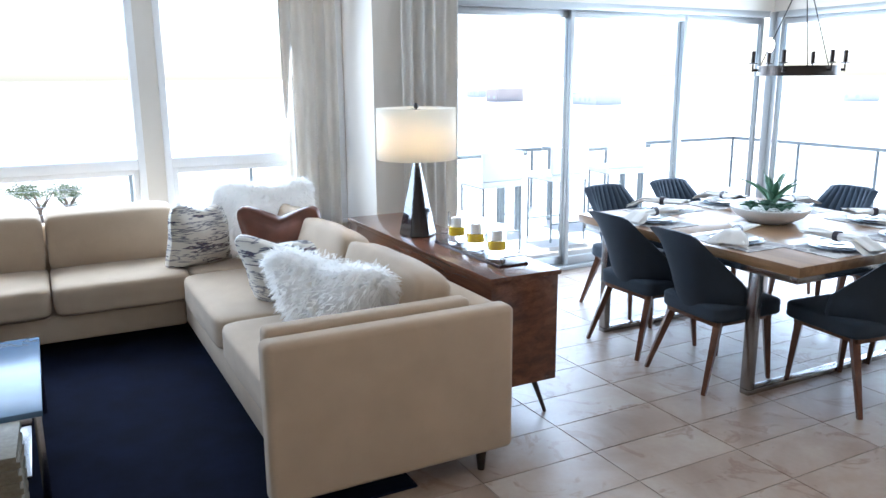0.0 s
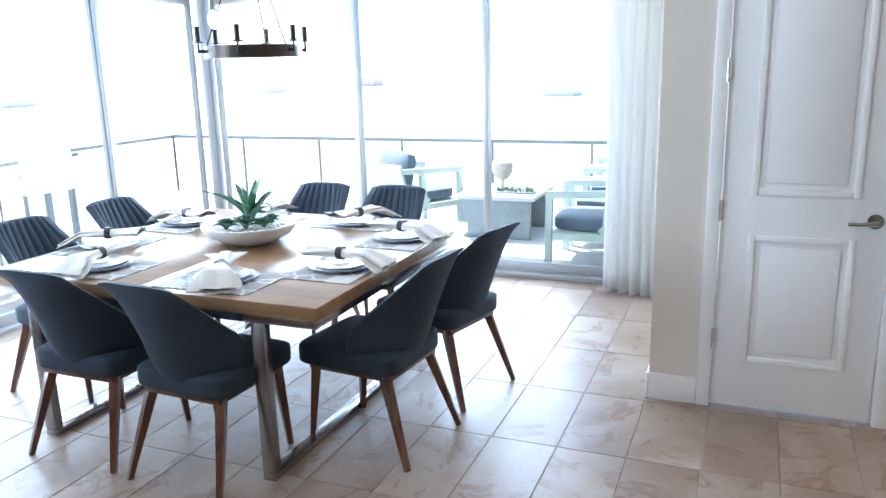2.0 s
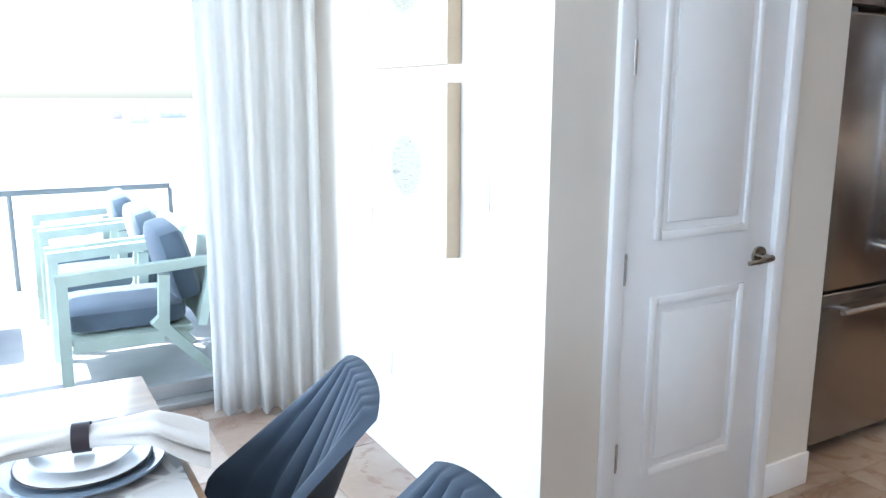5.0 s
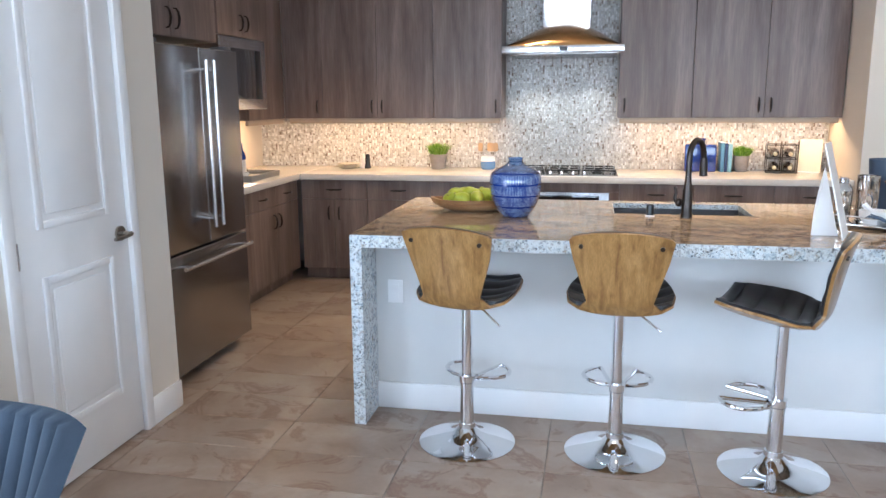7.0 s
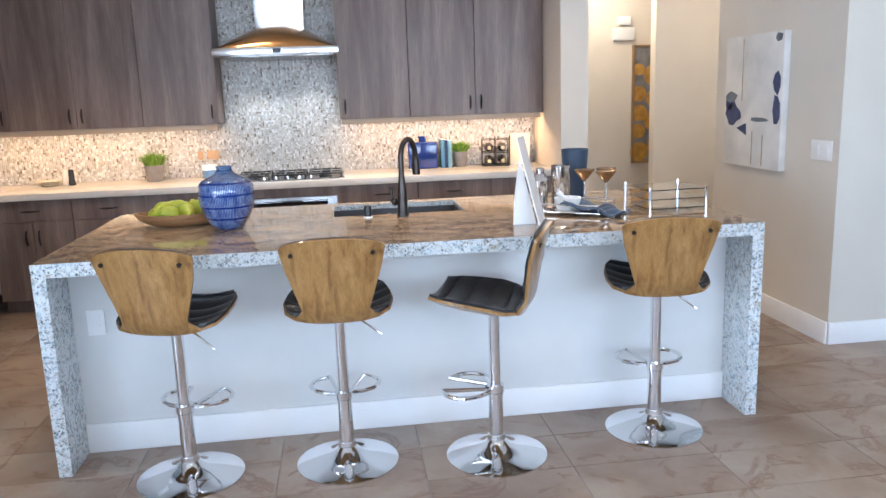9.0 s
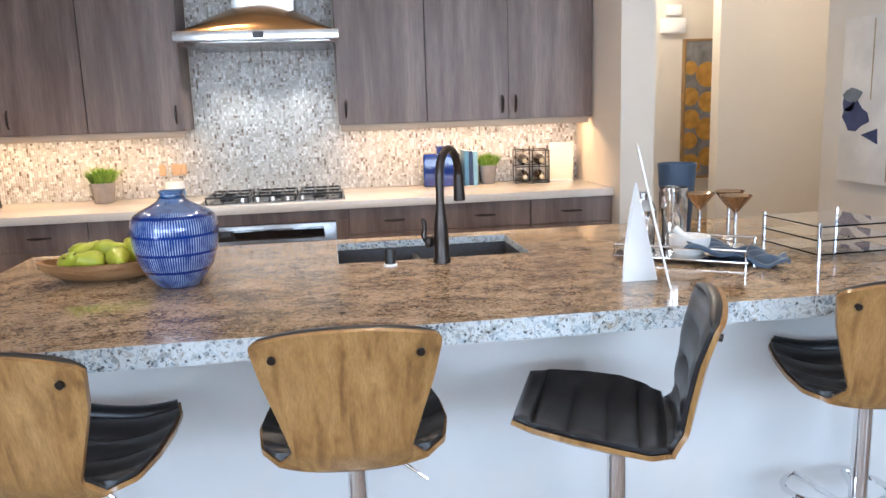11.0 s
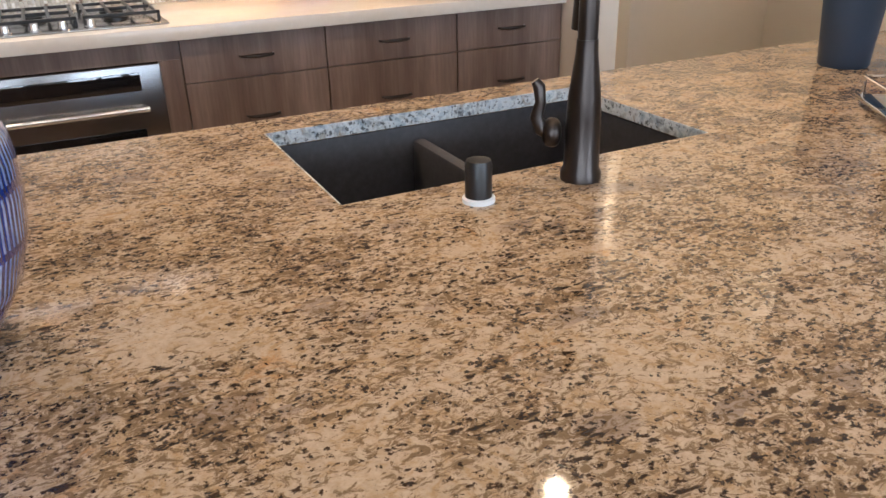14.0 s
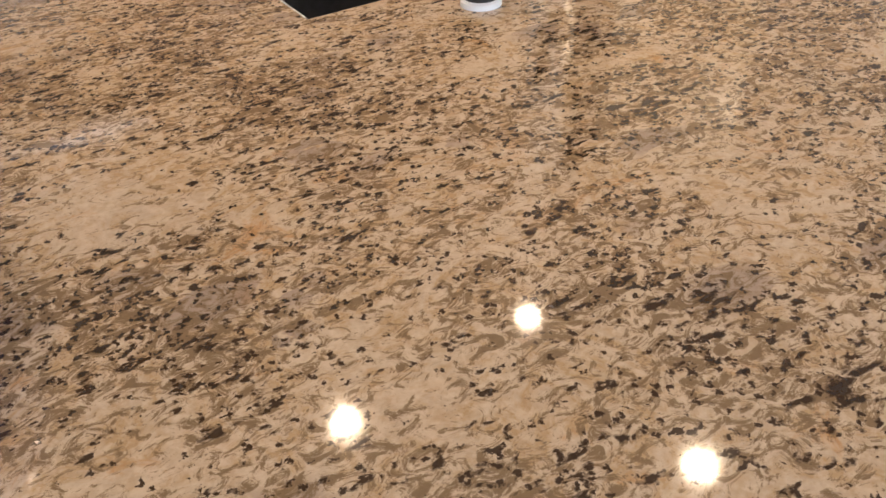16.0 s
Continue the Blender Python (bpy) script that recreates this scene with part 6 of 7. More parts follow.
def console_things():
    t = thing("candle_tray", "dark rectangular tray with a low metal rail on the console", "tray", (2.56, -2.17, 0.78), 0)
    bm = bmesh.new()
    cube(bm, -0.085, 0.085, -0.36, 0.36, 0.0, 0.012, 0.002)
    part("base", bm, plain("dark_tray", (0.035, 0.018, 0.015), 0.25), t)
    bm = bmesh.new()
    for s in (-1, 1):
        tube(bm, [(-0.078, 0.35 * s, 0.012), (-0.078, 0.35 * s, 0.05), (0.078, 0.35 * s, 0.05), (0.078, 0.35 * s, 0.012)], 0.003, 6)
    part("rail", bm, M_BLACKM, t)
    gl = glassy("candle_glass", (1, 1, 1), 0.0, 1.15)
    wax = plain("yellow_wax", (0.70, 0.48, 0.02), 0.25, coat=0.6, bumps=0)
    for k, y in enumerate((-2.42, -2.20, -1.98)):
        q = thing("candle_holder", "clear glass hurricane with a yellow-green band and white candle", "candle holder", (2.56, y, 0.7925), 0, "candles on the console tray")
        bm = bmesh.new()
        lathe(bm, [(0.048, 0), (0.050, 0.003), (0.050, 0.175), (0.047, 0.175), (0.047, 0.006)], 28)
        o = part("glass", bm, gl, q, "clear glass cylinder")
        o.visible_shadow = False
        bm = bmesh.new()
        lathe(bm, [(0.046, 0.045), (0.0462, 0.092)], 28)
        part("liquid", bm, wax, q, "yellow-green filling")
        bm = bmesh.new()
        lathe(bm, [(0.032, 0.0925), (0.032, 0.145), (0.02, 0.148)], 20)
        part("candle", bm, M_WHITE, q, "white pillar candle")


console_things()


def coffee_table():
    t = thing("coffee_table", "low coffee table, pale glass top on a brushed steel frame", "coffee table", (5.25, -2.45, 0.0145))
    x0, x1, y0, y1 = 4.74, 5.8, -2.96, -1.93
    wpart("top", plain("smoked_glass", (0.10, 0.16, 0.24), 0.2, spec=0.2), t, (x0, x1, y0, y1, 0.395, 0.42), bev=0.003)
    for x in (x0 + 0.005, x1 - 0.035):
        for y in (y0 + 0.005, y1 - 0.055):
            wpart("leg", M_STEEL, t, (x, x + 0.03, y, y + 0.05, 0.0145, 0.394), bev=0.002)
    wpart("frame", M_STEEL, t, (x0 + 0.04, x1 - 0.04, y0 + 0.01, y0 + 0.05, 0.36, 0.394), (x0 + 0.04, x1 - 0.04, y1 - 0.05, y1 - 0.01, 0.36, 0.394), bev=0.002)
    wpart("shelf", M_STEEL, t, (x0 + 0.07, x1 - 0.07, y0 + 0.07, y1 - 0.07, 0.10, 0.115), bev=0.002)
    q = thing("tray", "flat dark tray on the coffee table", "tray", (5.2, -2.5, 0.42))
    wpart("plate", M_BLACKM, q, (4.93, 5.5, -2.75, -2.25, 0.4205, 0.445), bev=0.004)
    for k in range(15):
        z = 0.0145 + 0.026 * k
        q = thing("magazine", "pale magazine in a neat floor stack beside the coffee table", "magazine", (4.955, -1.745, z), 2 * math.sin(k * 3), "magazines in the floor stack")
        bm = bmesh.new()
        cube(bm, -0.13, 0.13, -0.17, 0.17, 0.0, 0.0255, 0.003)
        part("pages", bm, plain("magazine_paper", (0.17, 0.145, 0.10), 0.7, vary=0.2, scale=40), q)


coffee_table()

# ---- on the dining table ----
M_CHINA = plain("blue_grey_china", (0.20, 0.25, 0.31), 0.22, vary=0.1)
M_CHINAW = plain("white_china", (0.72, 0.71, 0.69), 0.2)
M_NAP = fabric("napkin_linen", (0.66, 0.62, 0.57), 0.95, 400, 0.05)


def mat_mat():
    m, n, l, b = nodes_of("placemat_weave")
    v = coords(n, l)
    vo = n.new("ShaderNodeTexVoronoi")
    vo.feature = "DISTANCE_TO_EDGE"
    vo.inputs["Scale"].default_value = 11.0
    l.new(v, vo.inputs["Vector"])
    l.new(ramp(n, l, vo.outputs[0], [(0.05, (0.55, 0.53, 0.50)), (0.10, (0.30, 0.28, 0.27))]), b.inputs["Base Color"])
    b.inputs["Roughness"].default_value = 0.85
    bump(n, l, b, noisy(n, l, v, 350.0), 0.3, 0.001)
    return m


M_MAT = mat_mat()
M_RING = plain("napkin_ring_leather", (0.025, 0.015, 0.02), 0.4)


def setting(x, y, r, k):
    base = pose(x, y, TZ, 0, 0, r)

    def put(name, label, cat, grp, m):
        t = thing(name, label, cat, (0, 0, 0), 0, grp)
        t.matrix_basis = base @ m
        return t
    if "mat" not in setting.made:
        t = put("placemat", "grey rectangular placemat with a pale leaf pattern", "placemat", "placemats on the dining table", pose(0, 0, 0))
        bm = bmesh.new()
        cube(bm, -0.235, 0.235, -0.165, 0.165, 0.0005, 0.004, 0.001, 1)
        part("mat", bm, M_MAT, t)
        p = put("charger_plate", "blue-grey stoneware charger plate on the placemat", "plate", "charger plates", pose(0, 0.0, 0.0045))
        bm = bmesh.new()
        lathe(bm, [(0.09, 0), (0.10, 0.002), (0.148, 0.014), (0.146, 0.017), (0.09, 0.006)], 40)
        part("dish", bm, M_CHINA, p)
        p2 = put("dinner_plate", "white dinner plate with a dark beaded rim", "plate", "dinner plates", pose(0, 0, 0.014))
        bm = bmesh.new()
        lathe(bm, [(0.075, 0), (0.08, 0.002), (0.122, 0.012), (0.120, 0.015), (0.075, 0.006)], 40)
        part("dish", bm, M_CHINAW, p2)
        bm = bmesh.new()
        tube(bm, [(0.123 * math.cos(a * 0.1745), 0.123 * math.sin(a * 0.1745), 0.013) for a in range(36)], 0.0018, 6, True)
        part("rim", bm, M_BLACKM, p2, "dark beaded rim")
        p3 = put("salad_plate", "small white salad plate on top", "plate", "salad plates", pose(0, 0, 0.030))
        bm = bmesh.new()
        lathe(bm, [(0.055, 0), (0.06, 0.002), (0.094, 0.012), (0.092, 0.014), (0.055, 0.005)], 36)
        part("dish", bm, M_CHINAW, p3)
        nn = put("napkin", "ivory linen napkin pulled through a dark ring on the plates", "napkin", "napkins on the plates", pose(0, 0, 0.045))
        bm = bmesh.new()

        def cloth(u, v):
            s = (u - 0.42) * 0.40
            d = abs(s) / 0.2
            w = 0.026 + 0.062 * min(1, d) ** 1.1
            a = 2 * math.pi * v
            fl = 1 + 0.32 * math.sin(a * 5 + u * 4) * min(1, d * 1.2)
            zz = 0.022 + 0.010 * d + (0.022 - 0.010 * d) * math.sin(a) * fl
            drop = max(0.0, s - 0.13) ** 1.0 * 0.55
            return Vector((w * math.cos(a) * fl, -s, max(0.002 - drop * 0.8, zz - drop)))
        sheet(bm, cloth, 26, 40)
        part("cloth", bm, M_NAP, nn, smooth=80)
        bm = bmesh.new()
        lathe(bm, [(0.030, -0.016), (0.030, 0.016), (0.027, 0.016), (0.027, -0.016), (0.030, -0.016)], 24, close=False)
        bmesh.ops.rotate(bm, verts=bm.verts[:], cent=(0, 0, 0), matrix=rotm(90, 0, 0))
        bmesh.ops.translate(bm, vec=(0, 0, 0.024), verts=bm.verts[:])
        part("napkin_ring", bm, M_RING, nn, "dark leather napkin ring")
        setting.made.update(mat=t, p=p, p2=p2, p3=p3, n=nn)
    else:
        s = setting.made
        copy_thing(s["mat"], base)
        copy_thing(s["p"], base @ pose(0, 0, 0.0045))
        copy_thing(s["p2"], base @ pose(0, 0, 0.014))
        copy_thing(s["p3"], base @ pose(0, 0, 0.030))
        copy_thing(s["n"], base @ pose(0, 0, 0.045, 0, 0, (20, -12, 30, 5, -25, 12, -8, 25)[k]))


setting.made = {}
for k, (x, y, r) in enumerate(((0.80, -1.27, 180), (0.19, -1.25, 180), (1.14, -1.66, 90), (1.12, -2.36, 90), (-0.10, -1.66, -90), (-0.10, -2.28, -90), (0.18, -2.64, 0), (0.76, -2.66, 0))):
    setting(x, y, r, k)


def succulents():
    b = thing("centerpiece_bowl", "wide matte white footed bowl in the middle of the table", "bowl", (0.46, -2.0, TZ))
    bm = bmesh.new()
    lathe(bm, [(0.12, 0.0), (0.13, 0.004), (0.21, 0.045), (0.245, 0.085), (0.248, 0.10), (0.240, 0.10), (0.20, 0.07), (0.10, 0.045)], 48)
    part("dish", bm, plain("white_stoneware", (0.70, 0.69, 0.67), 0.55), b)
    gr = thing("pebbles", "small white pebbles filling the centrepiece bowl", "pebbles", (0.46, -2.0, TZ + 0.06))
    bm = bmesh.new()
    rnd = random.Random(3)
    for k in range(120):
        a, t = rnd.uniform(0, 6.28), rnd.random() ** 0.5 * 0.20
        r = bmesh.ops.create_icosphere(bm, subdivisions=1, radius=rnd.uniform(0.012, 0.022))
        bmesh.ops.scale(bm, vec=(1, 1, 0.7), verts=r["verts"])
        bmesh.ops.translate(bm, vec=(math.cos(a) * t, math.sin(a) * t, rnd.uniform(0, 0.012)), verts=r["verts"])
    part("pebble", bm, plain("pebble", (0.6, 0.58, 0.55), 0.6, vary=0.2), gr, kind="stuff")

    def leaf(bm, L, w, lean, az, at_, cup=0.3, thick=0.006):
        ca, sa = math.cos(az), math.sin(az)

        def f(off):
            def g(u, v):
                x = u * 2 - 1
                s = v
                ww = w * (math.sin(min(1, s * 1.05 + 0.10) * math.pi) ** 0.7 if s < 0.98 else 0.02)
                rr = L * s * math.sin(lean * (0.5 + 0.5 * s))
                zz = L * s * math.cos(lean * (0.5 + 0.5 * s)) + cup * ww * x * x + off
                lx, ly = rr - off * 0.5, x * ww
                return Vector((at_[0] + lx * ca - ly * sa, at_[1] + lx * sa + ly * ca, at_[2] + zz))
            return g
        sheet(bm, f(0), 4, 7, f(thick))
    ag = plain("agave_leaf", (0.07, 0.17, 0.09), 0.45, vary=0.3, scale=16)
    ro = plain("succulent_leaf", (0.035, 0.10, 0.055), 0.4, vary=0.35, scale=20)
    a = thing("agave_plant", "spiky grey-green faux agave in the centrepiece bowl", "succulent plant", (0.38, -2.05, TZ + 0.07))
    for k in range(13):
        bm = bmesh.new()
        leaf(bm, 0.25 + 0.06 * math.sin(k * 2.1), 0.021, 0.25 + 0.065 * k, k * 2.4, (0, 0, 0), 0.8)
        part("leaf", bm, ag, a, smooth=60)
    for c, (x, y, s) in enumerate(((0.52, -1.98, 1.0), (0.56, -2.07, 0.8), (0.46, -1.91, 0.75), (0.35, -1.94, 0.7))):
        a = thing("rosette_succulent", "dark green rosette succulent in the centrepiece bowl", "succulent plant", (x, y, TZ + 0.07), 0, "rosettes in the bowl")
        for k in range(18):
            bm = bmesh.new()
            leaf(bm, (0.04 + 0.0035 * k) * s, 0.022 * s, 0.3 + 0.062 * k, k * 2.4 + c, (0, 0, 0.04 * s * (1 - k / 22)), 0.5)
            part("leaf", bm, ro, a, smooth=60)


succulents()


def chandelier():
    c = thing("chandelier", "dark iron ring chandelier with candle sockets hung on thin rods", "chandelier", (0.43, -1.91, 1.72))
    R = 0.235
    bm = bmesh.new()
    lathe(bm, [(R - 0.012, 0), (R, 0), (R, 0.055), (R - 0.012, 0.055), (R - 0.012, 0)], 64, close=False)
    lathe(bm, [(R - 0.03, 0.0), (R + 0.006, -0.004), (R + 0.006, 0.0), (R - 0.03, 0.004)], 64, close=False)
    part("ring", bm, M_BLACKM, c)
    em = glowing("candle_bulb", (1.0, 0.86, 0.66), 3.0)
    for k in range(6):
        a = math.radians(20 + 60 * k)
        x, y = (R + 0.03) * math.cos(a), (R + 0.03) * math.sin(a)
        bm = bmesh.new()
        rod(bm, (R * math.cos(a), R * math.sin(a), 0.03), (x, y, 0.03), 0.008)
        rod(bm, (x, y, 0.02), (x, y, 0.075), 0.005)
        lathe(bm, [(0.008, 0.066), (0.028, 0.070), (0.028, 0.074), (0.008, 0.076)], 18, (x, y, 0))
        rod(bm, (x, y, 0.076), (x, y, 0.145), 0.013, seg=14)
        part("candle_socket", bm, M_BLACKM, c)
        if k in (1, 4):
            bm = bmesh.new()
            lathe(bm, [(0.010, 0.145), (0.026, 0.175), (0.028, 0.20), (0.018, 0.225), (0.004, 0.235)], 16, (x, y, 0))
            part("bulb", bm, em, c, "pale glowing bulb")
    for k in range(3):
        a = math.radians(50 + 120 * k)
        bm = bmesh.new()
        rod(bm, (R * math.cos(a), R * math.sin(a), 0.05), (0, 0, 0.62), 0.0035, seg=8)
        part("hanging_rod", bm, M_BLACKM, c)
    bm = bmesh.new()
    lathe(bm, [(0.02, 0.60), (0.03, 0.62), (0.02, 0.65)], 16)
    rod(bm, (0, 0, 0.65), (0, 0, ZC - 1.72 - 0.02), 0.006, seg=8)
    part("stem", bm, M_BLACKM, c)
    bm = bmesh.new()
    lathe(bm, [(0.065, ZC - 1.72 - 0.022), (0.065, ZC - 1.72)], 28)
    part("ceiling_rose", bm, M_BLACKM, c)


chandelier()

# ---- ceiling downlights ----
for x, y in ((2.45, 2.20), (3.40, 2.25), (1.45, 3.15), (2.46, 3.13), (3.38, 3.20), (0.4, 3.10), (2.05, 0.2), (3.6, 0.2)):
    d = thing("downlight", "recessed round ceiling downlight, switched on", "downlight", (x, y, ZC), 0, "ceiling downlights")
    bm = bmesh.new()
    lathe(bm, [(0.055, -0.002), (0.085, -0.006), (0.088, 0.0)], 32, close=False)
    part("trim_ring", bm, M_WHITE, d)
    bm = bmesh.new()
    rod(bm, (0, 0, -0.004), (0, 0, -0.001), 0.034, seg=28)
    part("lens", bm, glowing("downlight_glow", (1.0, 0.78, 0.52), DLE), d, "glowing warm lens")
    lamp("downlight_beam", "SPOT", pose(x, y, ZC - 0.01), DLP * (1.7 if x < 1.5 else 1.0), (1.0, 0.72, 0.44), (0.04, 0), angle=110)
# unseen point lamps added to brighten the hallway walls and artwork
lamp("hall_lamp", "POINT", pose(4.72, 5.3, 2.7), 10, (1.0, 0.80, 0.55), (0.08, 0))
lamp("hall_lamp", "POINT", pose(5.8, 3.75, 2.7), 8, (1.0, 0.80, 0.55), (0.08, 0))

# ---- balcony ----
M_DECK = plain("deck_tile", (0.42, 0.42, 0.42), 0.7, scale=4, kind="World")
struct("balcony_floor", M_DECK, (-5.3, -2.151, -7.6, 0.6, -0.22, -0.03), (-2.151, 9.0, -7.6, -4.951, -0.22, -0.03))
# unseen overhang, added to keep direct sun out of the rooms
struct("balcony_ceiling", M_CEIL, (-3.6, -2.151, -6.0, 0.6, ZC, ZC + 0.2), (-2.151, 9.0, -6.0, -4.951, ZC, ZC + 0.2))
M_STUCCO = plain("grey_stucco", (0.40, 0.44, 0.45), 0.9, bumps=0.4, bscale=90, kind="World")
struct("balcony_wall", M_STUCCO, (-3.9, -2.151, -0.12, 0.1, -0.03, ZC))
fx = thing("wall_lantern", "slim pale wall lantern on the balcony wall", "wall lamp", (-2.75, -0.16, 1.95))
wpart("body", M_WHITE, fx, (-2.80, -2.70, -0.20, -0.121, 1.75, 2.15), bev=0.005)


def railing(x0, y0, x1, y1, n):
    r = thing("railing", "dark steel balcony railing with thin horizontal cables", "railing", ((x0 + x1) / 2, (y0 + y1) / 2, -0.03))
    L = r.location
    bm = bmesh.new()
    beam(bm, (x0 - L.x, y0 - L.y, 0.78), (x1 - L.x, y1 - L.y, 0.78), 0.045, 0.045)
    part("top_rail", bm, M_RAIL, r)
    for k in range(n + 1):
        x, y = x0 + (x1 - x0) * k / n, y0 + (y1 - y0) * k / n
        bm = bmesh.new()
        rod(bm, (x - L.x, y - L.y, 0), (x - L.x, y - L.y, 0.758), 0.02, seg=8)
        part("post", bm, M_RAIL, r)
    for k in range(8):
        bm = bmesh.new()
        z = 0.08 + 0.082 * k
        rod(bm, (x0 - L.x, y0 - L.y, z), (x1 - L.x, y1 - L.y, z), 0.003, seg=6)
        part("cable", bm, M_RAIL, r)


M_RAIL = plain("rail_steel", (0.20, 0.22, 0.225), 0.5, 0.3)
railing(-5.1, -7.3, -5.1, -0.1, 6)
railing(-5.1, -7.3, 8.9, -7.3, 11)


def lounge_chair():
    c = thing("patio_armchair", "sage-green wooden patio armchair with charcoal cushions", "armchair", (0, 0, 0), 0, "armchairs on the balcony")
    sg = plain("sage_paint", (0.46, 0.53, 0.46), 0.6)
    ch = fabric("charcoal_cushion", (0.10, 0.13, 0.17), 0.9, 300)
    for s in (-1, 1):
        bm = bmesh.new()
        x = 0.33 * s
        beam(bm, (x, 0.34, 0.0), (x, 0.33, 0.60), 0.055, 0.055)
        beam(bm, (x, -0.42, 0.0), (x, -0.10, 0.36), 0.05, 0.06)
        beam(bm, (x, -0.14, 0.30), (x, -0.16, 0.60), 0.055, 0.055)
        beam(bm, (x, 0.36, 0.615), (x, -0.40, 0.655), 0.06, 0.05)
        beam(bm, (x, 0.30, 0.27), (x, -0.14, 0.27), 0.06, 0.06)
        part("side_frame", bm, sg, c)
    bm = bmesh.new()
    cube(bm, -0.30, 0.30, -0.30, 0.33, 0.26, 0.30, 0.01)
    part("seat_frame", bm, sg, c)
    bm = bmesh.new()
    sheet(bm, lambda u, v: Vector(((u - 0.5) * 0.74, -0.36 - 0.10 * v - 0.03 * math.sin(math.pi * u), 0.30 + 0.42 * v)), 12, 4, lambda u, v: Vector(((u - 0.5) * 0.70, -0.32 - 0.10 * v - 0.03 * math.sin(math.pi * u), 0.30 + 0.42 * v)))
    part("back_panel", bm, sg, c)
    bm = bmesh.new()
    cushion(bm, (0, 0.02, 0.37), (0.58, 0.62, 0.13), 0.1, 6)
    part("seat_cushion", bm, ch, c)
    bm = bmesh.new()
    cushion(bm, (0, -0.26, 0.62), (0.54, 0.42, 0.15), 0.3, 6, rotm(75))
    part("back_cushion", bm, ch, c)
    return c


lc = lounge_chair()
lc.matrix_basis = pose(-2.78, -0.80, -0.03, 0, 0, 180)
for x, y, r in ((-3.62, -0.80, 180), (-4.46, -0.82, 178)):
    copy_thing(lc, pose(x, y, -0.03, 0, 0, r))
copy_thing(lc, pose(-3.7, -2.9, -0.03, 0, 0, 60))
pt = thing("patio_table", "low pale grey patio coffee table on the balcony", "patio table", (-3.7, -1.9, -0.03))
wpart("top", M_DECK, pt, (-4.1, -3.3, -2.3, -1.5, 0.36, 0.40), bev=0.005)
wpart("leg", M_RAIL, pt, (-4.05, -4.0, -2.25, -1.55, -0.03, 0.359), (-3.4, -3.35, -2.25, -1.55, -0.03, 0.359), bev=0.003)


ob = thing("stone_ball", "rough beige stone ball on the patio coffee table", "ornament", (-3.75, -1.95, 0.37))
bm = bmesh.new()
lathe(bm, [(0.05, 0), (0.055, 0.02), (0.02, 0.04), (0.02, 0.12), (0.07, 0.15), (0.10, 0.20), (0.11, 0.25), (0.10, 0.31), (0.06, 0.35), (0.01, 0.36)], 24)
part("ball", bm, plain("beige_stone", (0.42, 0.36, 0.30), 0.85, vary=0.15, scale=20), ob)
ob = thing("planter", "low dark trough of small succulents on the patio table", "planter", (-3.55, -1.75, 0.37))
wpart("trough", M_RAIL, ob, (-3.62, -3.48, -1.95, -1.55, 0.371, 0.42), bev=0.005)
rp = random.Random(3)
bm = bmesh.new()
for k in range(90):
    px, py = rp.uniform(-0.06, 0.06), rp.uniform(-0.19, 0.19)
    a, L = rp.uniform(0, 6.28), rp.uniform(0.03, 0.06)
    rod(bm, (px, py, 0.045), (px + L * math.cos(a) * 0.7, py + L * math.sin(a) * 0.7, 0.05 + L), 0.008, 0.001, 5)
part("succulents", bm, plain("dusty_green", (0.09, 0.13, 0.08), 0.7), ob, kind="stuff")


def bar_chair():
    c = thing("outdoor_bar_chair", "white outdoor bar chair on a dark steel frame", "bar chair", (0, 0, 0), 0, "bar chairs on the balcony")
    bm = bmesh.new()
    for x in (-0.22, 0.22):
        tube(bm, [(x, -0.22, 0), (x, -0.22, 0.66), (x, 0.22, 0.66), (x, 0.22, 0)], 0.012, 6)
    for y in (-0.22, 0.22):
        rod(bm, (-0.22, y, 0.2), (0.22, y, 0.2), 0.01, seg=6)
    part("frame", bm, M_RAIL, c)
    bm = bmesh.new()
    cube(bm, -0.24, 0.24, -0.24, 0.24, 0.66, 0.73, 0.02)
    part("seat", bm, M_WHITE, c)
    bm = bmesh.new()
    cube(bm, -0.24, 0.24, -0.25, -0.20, 0.73, 1.02, 0.02)
    part("backrest", bm, M_WHITE, c)
    return c


bc = bar_chair()
bc.matrix_basis = pose(0.55, -5.35, -0.03, 0, 0, 180)
for x, y, r in ((-0.35, -5.45, 180), (-1.3, -5.6, 170), (1.35, -5.4, 185)):
    copy_thing(bc, pose(x, y, -0.03, 0, 0, r))
for x in (0.35, -1.5):
    bt_ = thing("bar_table", "tall narrow bar table with a slate grey top and steel legs", "bar table", (x, -6.2, -0.03), 0, "bar tables on the balcony")
    wpart("top", M_RAIL, bt_, (x - 0.65, x + 0.65, -6.45, -5.95, 0.84, 0.88), bev=0.004)
    for dx in (-0.6, 0.55):
        wpart("leg", M_RAIL, bt_, (x + dx, x + dx + 0.05, -6.4, -6.34, -0.03, 0.839), (x + dx, x + dx + 0.05, -6.06, -6.0, -0.03, 0.839))

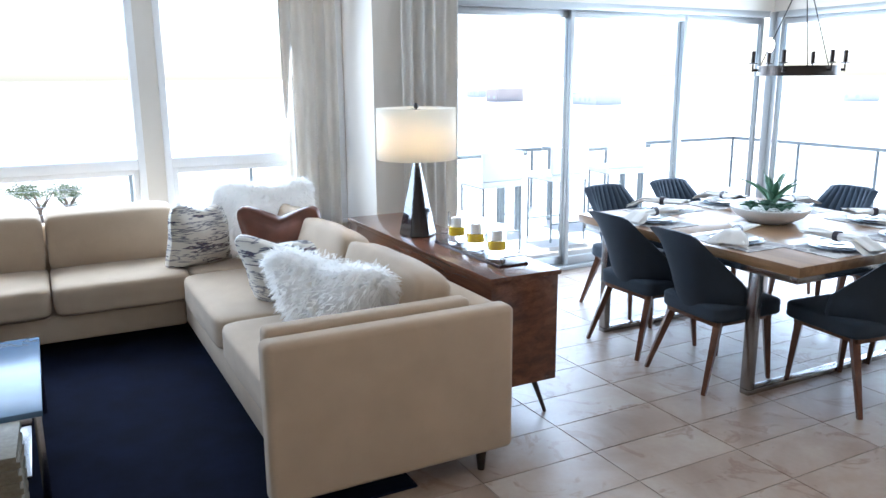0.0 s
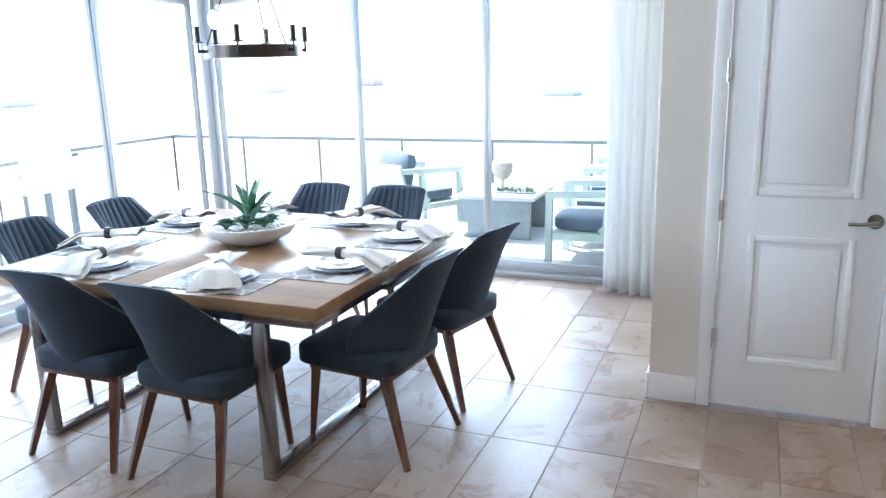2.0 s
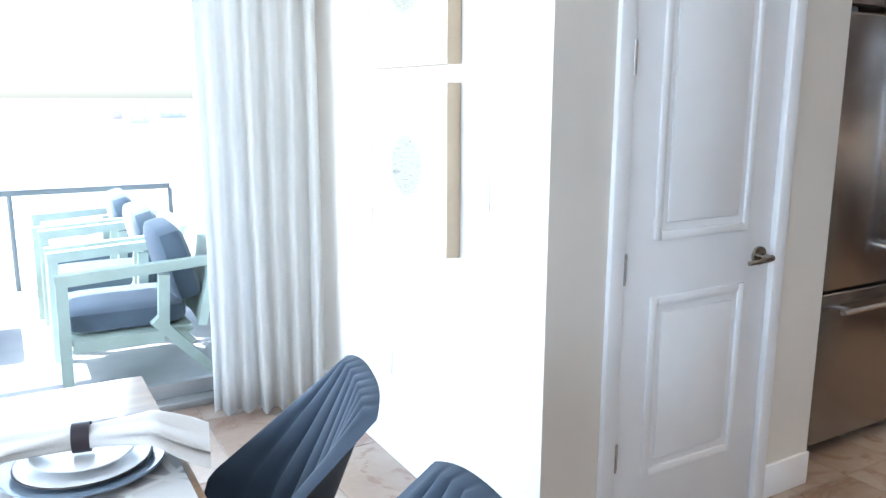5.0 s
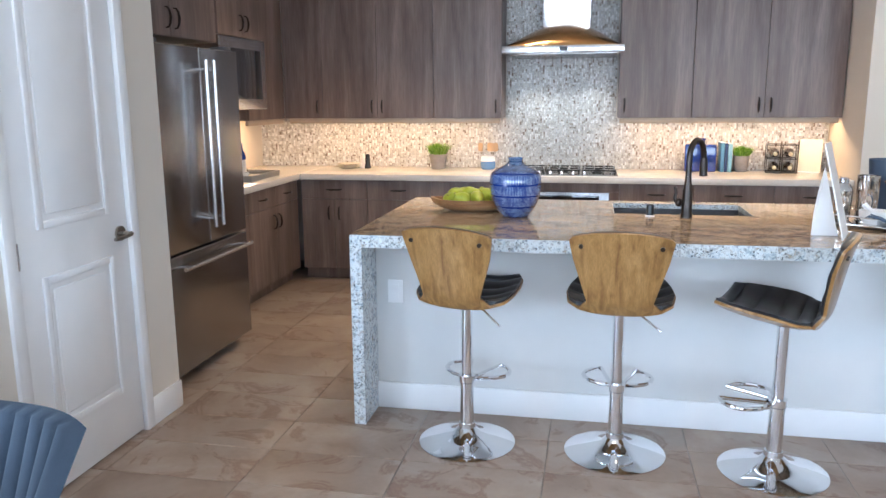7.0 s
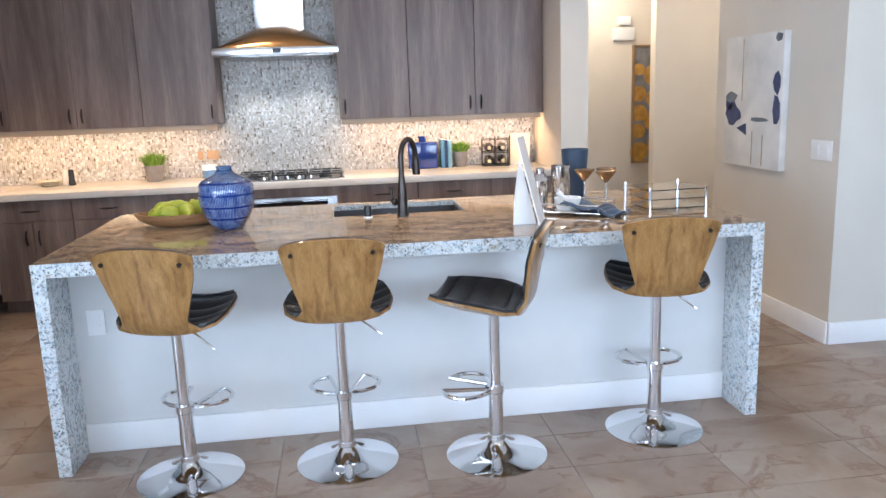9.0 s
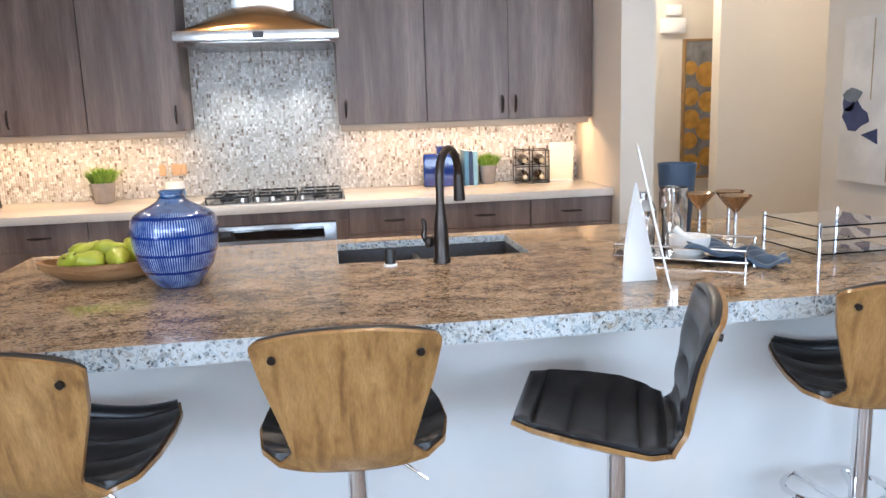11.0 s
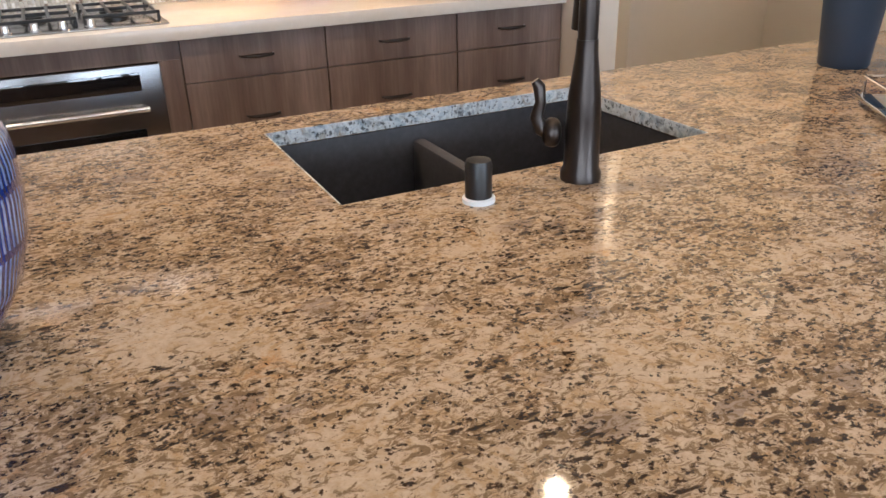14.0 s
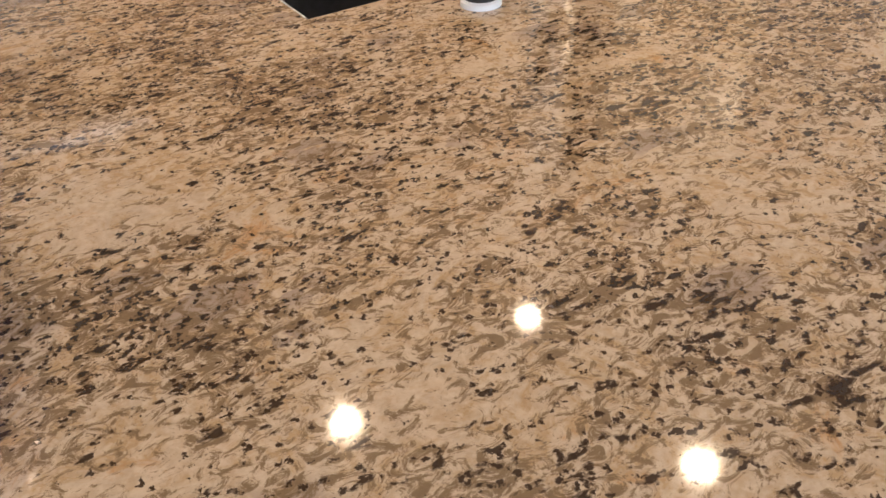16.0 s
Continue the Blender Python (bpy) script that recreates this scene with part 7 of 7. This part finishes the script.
# ---- outdoors ----
GZ = -8.0
gm_ = bpy.data.meshes.new("ground")
gm_.from_pydata([(-3000, -3000, GZ), (3000, -3000, GZ), (3000, 3000, GZ), (-3000, 3000, GZ)], [], [(0, 1, 2, 3)])
gm_.materials.append(plain("desert_ground", (0.50, 0.47, 0.43), 0.95, vary=0.12, scale=0.05, bumps=0, kind="World"))
tagged(new("ground", gm_), kind="structure")
M_TRUNK = plain("trunk_bark", (0.12, 0.085, 0.06), 0.9)
M_LEAF = random_tint("desert_leaves", [(0.0, (0.06, 0.09, 0.035)), (0.4, (0.09, 0.12, 0.05)), (0.7, (0.12, 0.15, 0.07))], 0.7)


def tree(x, y, h, seed):
    rnd = random.Random(seed)
    t = thing("tree", "distant dusty green desert tree beyond the balcony", "tree", (x, y, GZ), 0, "trees beyond the balcony")
    bm = bmesh.new()
    tube(bm, [(0, 0, 0), (0.05, 0, h * 0.3), (0.1, 0.1, h * 0.5)], [0.18, 0.13, 0.08], 8)
    for k in range(5):
        a = k * 1.3
        tube(bm, [(0.06, 0, h * 0.35), (math.cos(a) * h * 0.15, math.sin(a) * h * 0.15, h * 0.55), (math.cos(a) * h * 0.28, math.sin(a) * h * 0.28, h * 0.72)], [0.08, 0.05, 0.02], 6)
    part("trunk", bm, M_TRUNK, t)
    vs, fs = [], []
    cl = [(rnd.gauss(0, h * 0.2), rnd.gauss(0, h * 0.2), h * (0.66 + rnd.gauss(0, 0.11))) for _ in range(16)]
    for k in range(1500):
        c = rnd.choice(cl)
        p = Vector((c[0] + rnd.gauss(0, h * 0.06), c[1] + rnd.gauss(0, h * 0.06), c[2] + rnd.gauss(0, h * 0.05)))
        d = Vector((rnd.gauss(0, 1), rnd.gauss(0, 1), rnd.gauss(0, 1))).normalized() * h * 0.02
        e = d.orthogonal().normalized() * h * 0.012
        i = len(vs)
        vs += [p - d, p + e, p + d, p - e]
        fs += [(i, i + 1, i + 2, i + 3)]
    me = bpy.data.meshes.new("crown")
    me.from_pydata([tuple(v) for v in vs], [], fs)
    me.materials.append(M_LEAF)
    o = new("crown", me)
    o.parent = t
    tagged(o, kind="stuff")


rnd_ = random.Random(21)
for k in range(16):
    a = radians(rnd_.uniform(95, 255))
    d = rnd_.uniform(70, 130)
    tree(-d * abs(math.cos(a - radians(180))) - 12, d * math.sin(a - radians(90)) * 0.8 - 12, rnd_.uniform(3, 4.5), k)
tree(4.9, -55.0, 3.5, 77)
tree(3.2, -56.0, 3.2, 78)
HC = ((0.50, 0.42, 0.38), (0.62, 0.60, 0.57), (0.56, 0.56, 0.56), (0.64, 0.61, 0.56), (0.46, 0.50, 0.55))
MST = [plain("stucco", c, 0.9) for c in HC]
M_WDARK = plain("far_window", (0.50, 0.51, 0.52), 0.3, bumps=0)
rnd_ = random.Random(5)
for k in range(18):
    a = radians(rnd_.uniform(-62, 50))
    d = rnd_.uniform(190, 420)
    x, y = -d * math.cos(a), d * math.sin(a)
    w, d_, h = rnd_.uniform(7, 13), rnd_.uniform(7, 15), rnd_.uniform(2.8, 5.5)
    b = thing("house", "distant low stucco house with a flat parapet roof", "house", (x, y, GZ), 0, "houses in the distance")
    wpart("wall", MST[k % 5], b, (x - w / 2, x + w / 2, y - d_ / 2, y + d_ / 2, GZ, GZ + h))
    wpart("roof", MST[(k * 2 + 1) % 5], b, (x - w / 2 - 0.3, x + w / 2 + 0.3, y - d_ / 2 - 0.3, y + d_ / 2 + 0.3, GZ + h + 0.001, GZ + h + 0.4))
    q = -d_ / 2 + 1
    while q < d_ / 2 - 2:
        ww = rnd_.uniform(0.8, 1.8)
        wpart("window", M_WDARK, b, (x + w / 2 + 0.001, x + w / 2 + 0.06, y + q, y + q + ww, GZ + 1.2, GZ + 2.3))
        q += ww + rnd_.uniform(1.2, 3)


# ---- floor tiles ----
def tiles():
    tx, ty = 0.607, 0.304
    g = 0.004
    base = bpy.data.meshes.new("tile")
    bm = bmesh.new()
    cube(bm, g / 2, tx - g / 2, g / 2, ty - g / 2, -0.004, 0.0, 0.0012, 1)
    bm.to_mesh(base)
    bm.free()
    base.materials.append(M_TILE)
    cells = []
    for i in range(-4, 15):
        for j in range(-16, 23):
            x, y = 0.052 + i * tx, -0.008 + j * ty
            if x < WB - 0.6 or x > 8.8:
                continue
            if x + tx < WB + 0.05 or (y + ty < WA and x < 2.2) or y < -4.76:
                continue
            if (x > 6.3 and y > 2.0) or y > 5.8 or (x < -1.2 and y > 0):
                continue
            cells.append((x, y))
    cells.sort(key=lambda c: abs(c[0] - 1.7) + abs(c[1] - 0.6))
    for k, (x, y) in enumerate(cells[:300]):
        o = new("floor_tile", base)
        o.location = (x, y, 0)
        o.parent = floor
    vs, fs = [], []
    h = g / 2
    for x, y in cells[300:]:
        i = len(vs)
        x0, x1, y0, y1 = x + h, x + tx - h, y + h, y + ty - h
        vs += [(x0, y0, -0.004), (x1, y0, -0.004), (x1, y1, -0.004), (x0, y1, -0.004), (x0 + 0.001, y0 + 0.001, 0), (x1 - 0.001, y0 + 0.001, 0), (x1 - 0.001, y1 - 0.001, 0), (x0 + 0.001, y1 - 0.001, 0)]
        fs += [(i + 4, i + 5, i + 6, i + 7), (i, i + 1, i + 5, i + 4), (i + 1, i + 2, i + 6, i + 5), (i + 2, i + 3, i + 7, i + 6), (i + 3, i, i + 4, i + 7)]
    me = bpy.data.meshes.new("far_tiles")
    me.from_pydata(vs, [], fs)
    me.materials.append(M_TILE)
    o = new("far_tiles", me)
    o.parent = floor
    tagged(o, kind="stuff")


tiles()
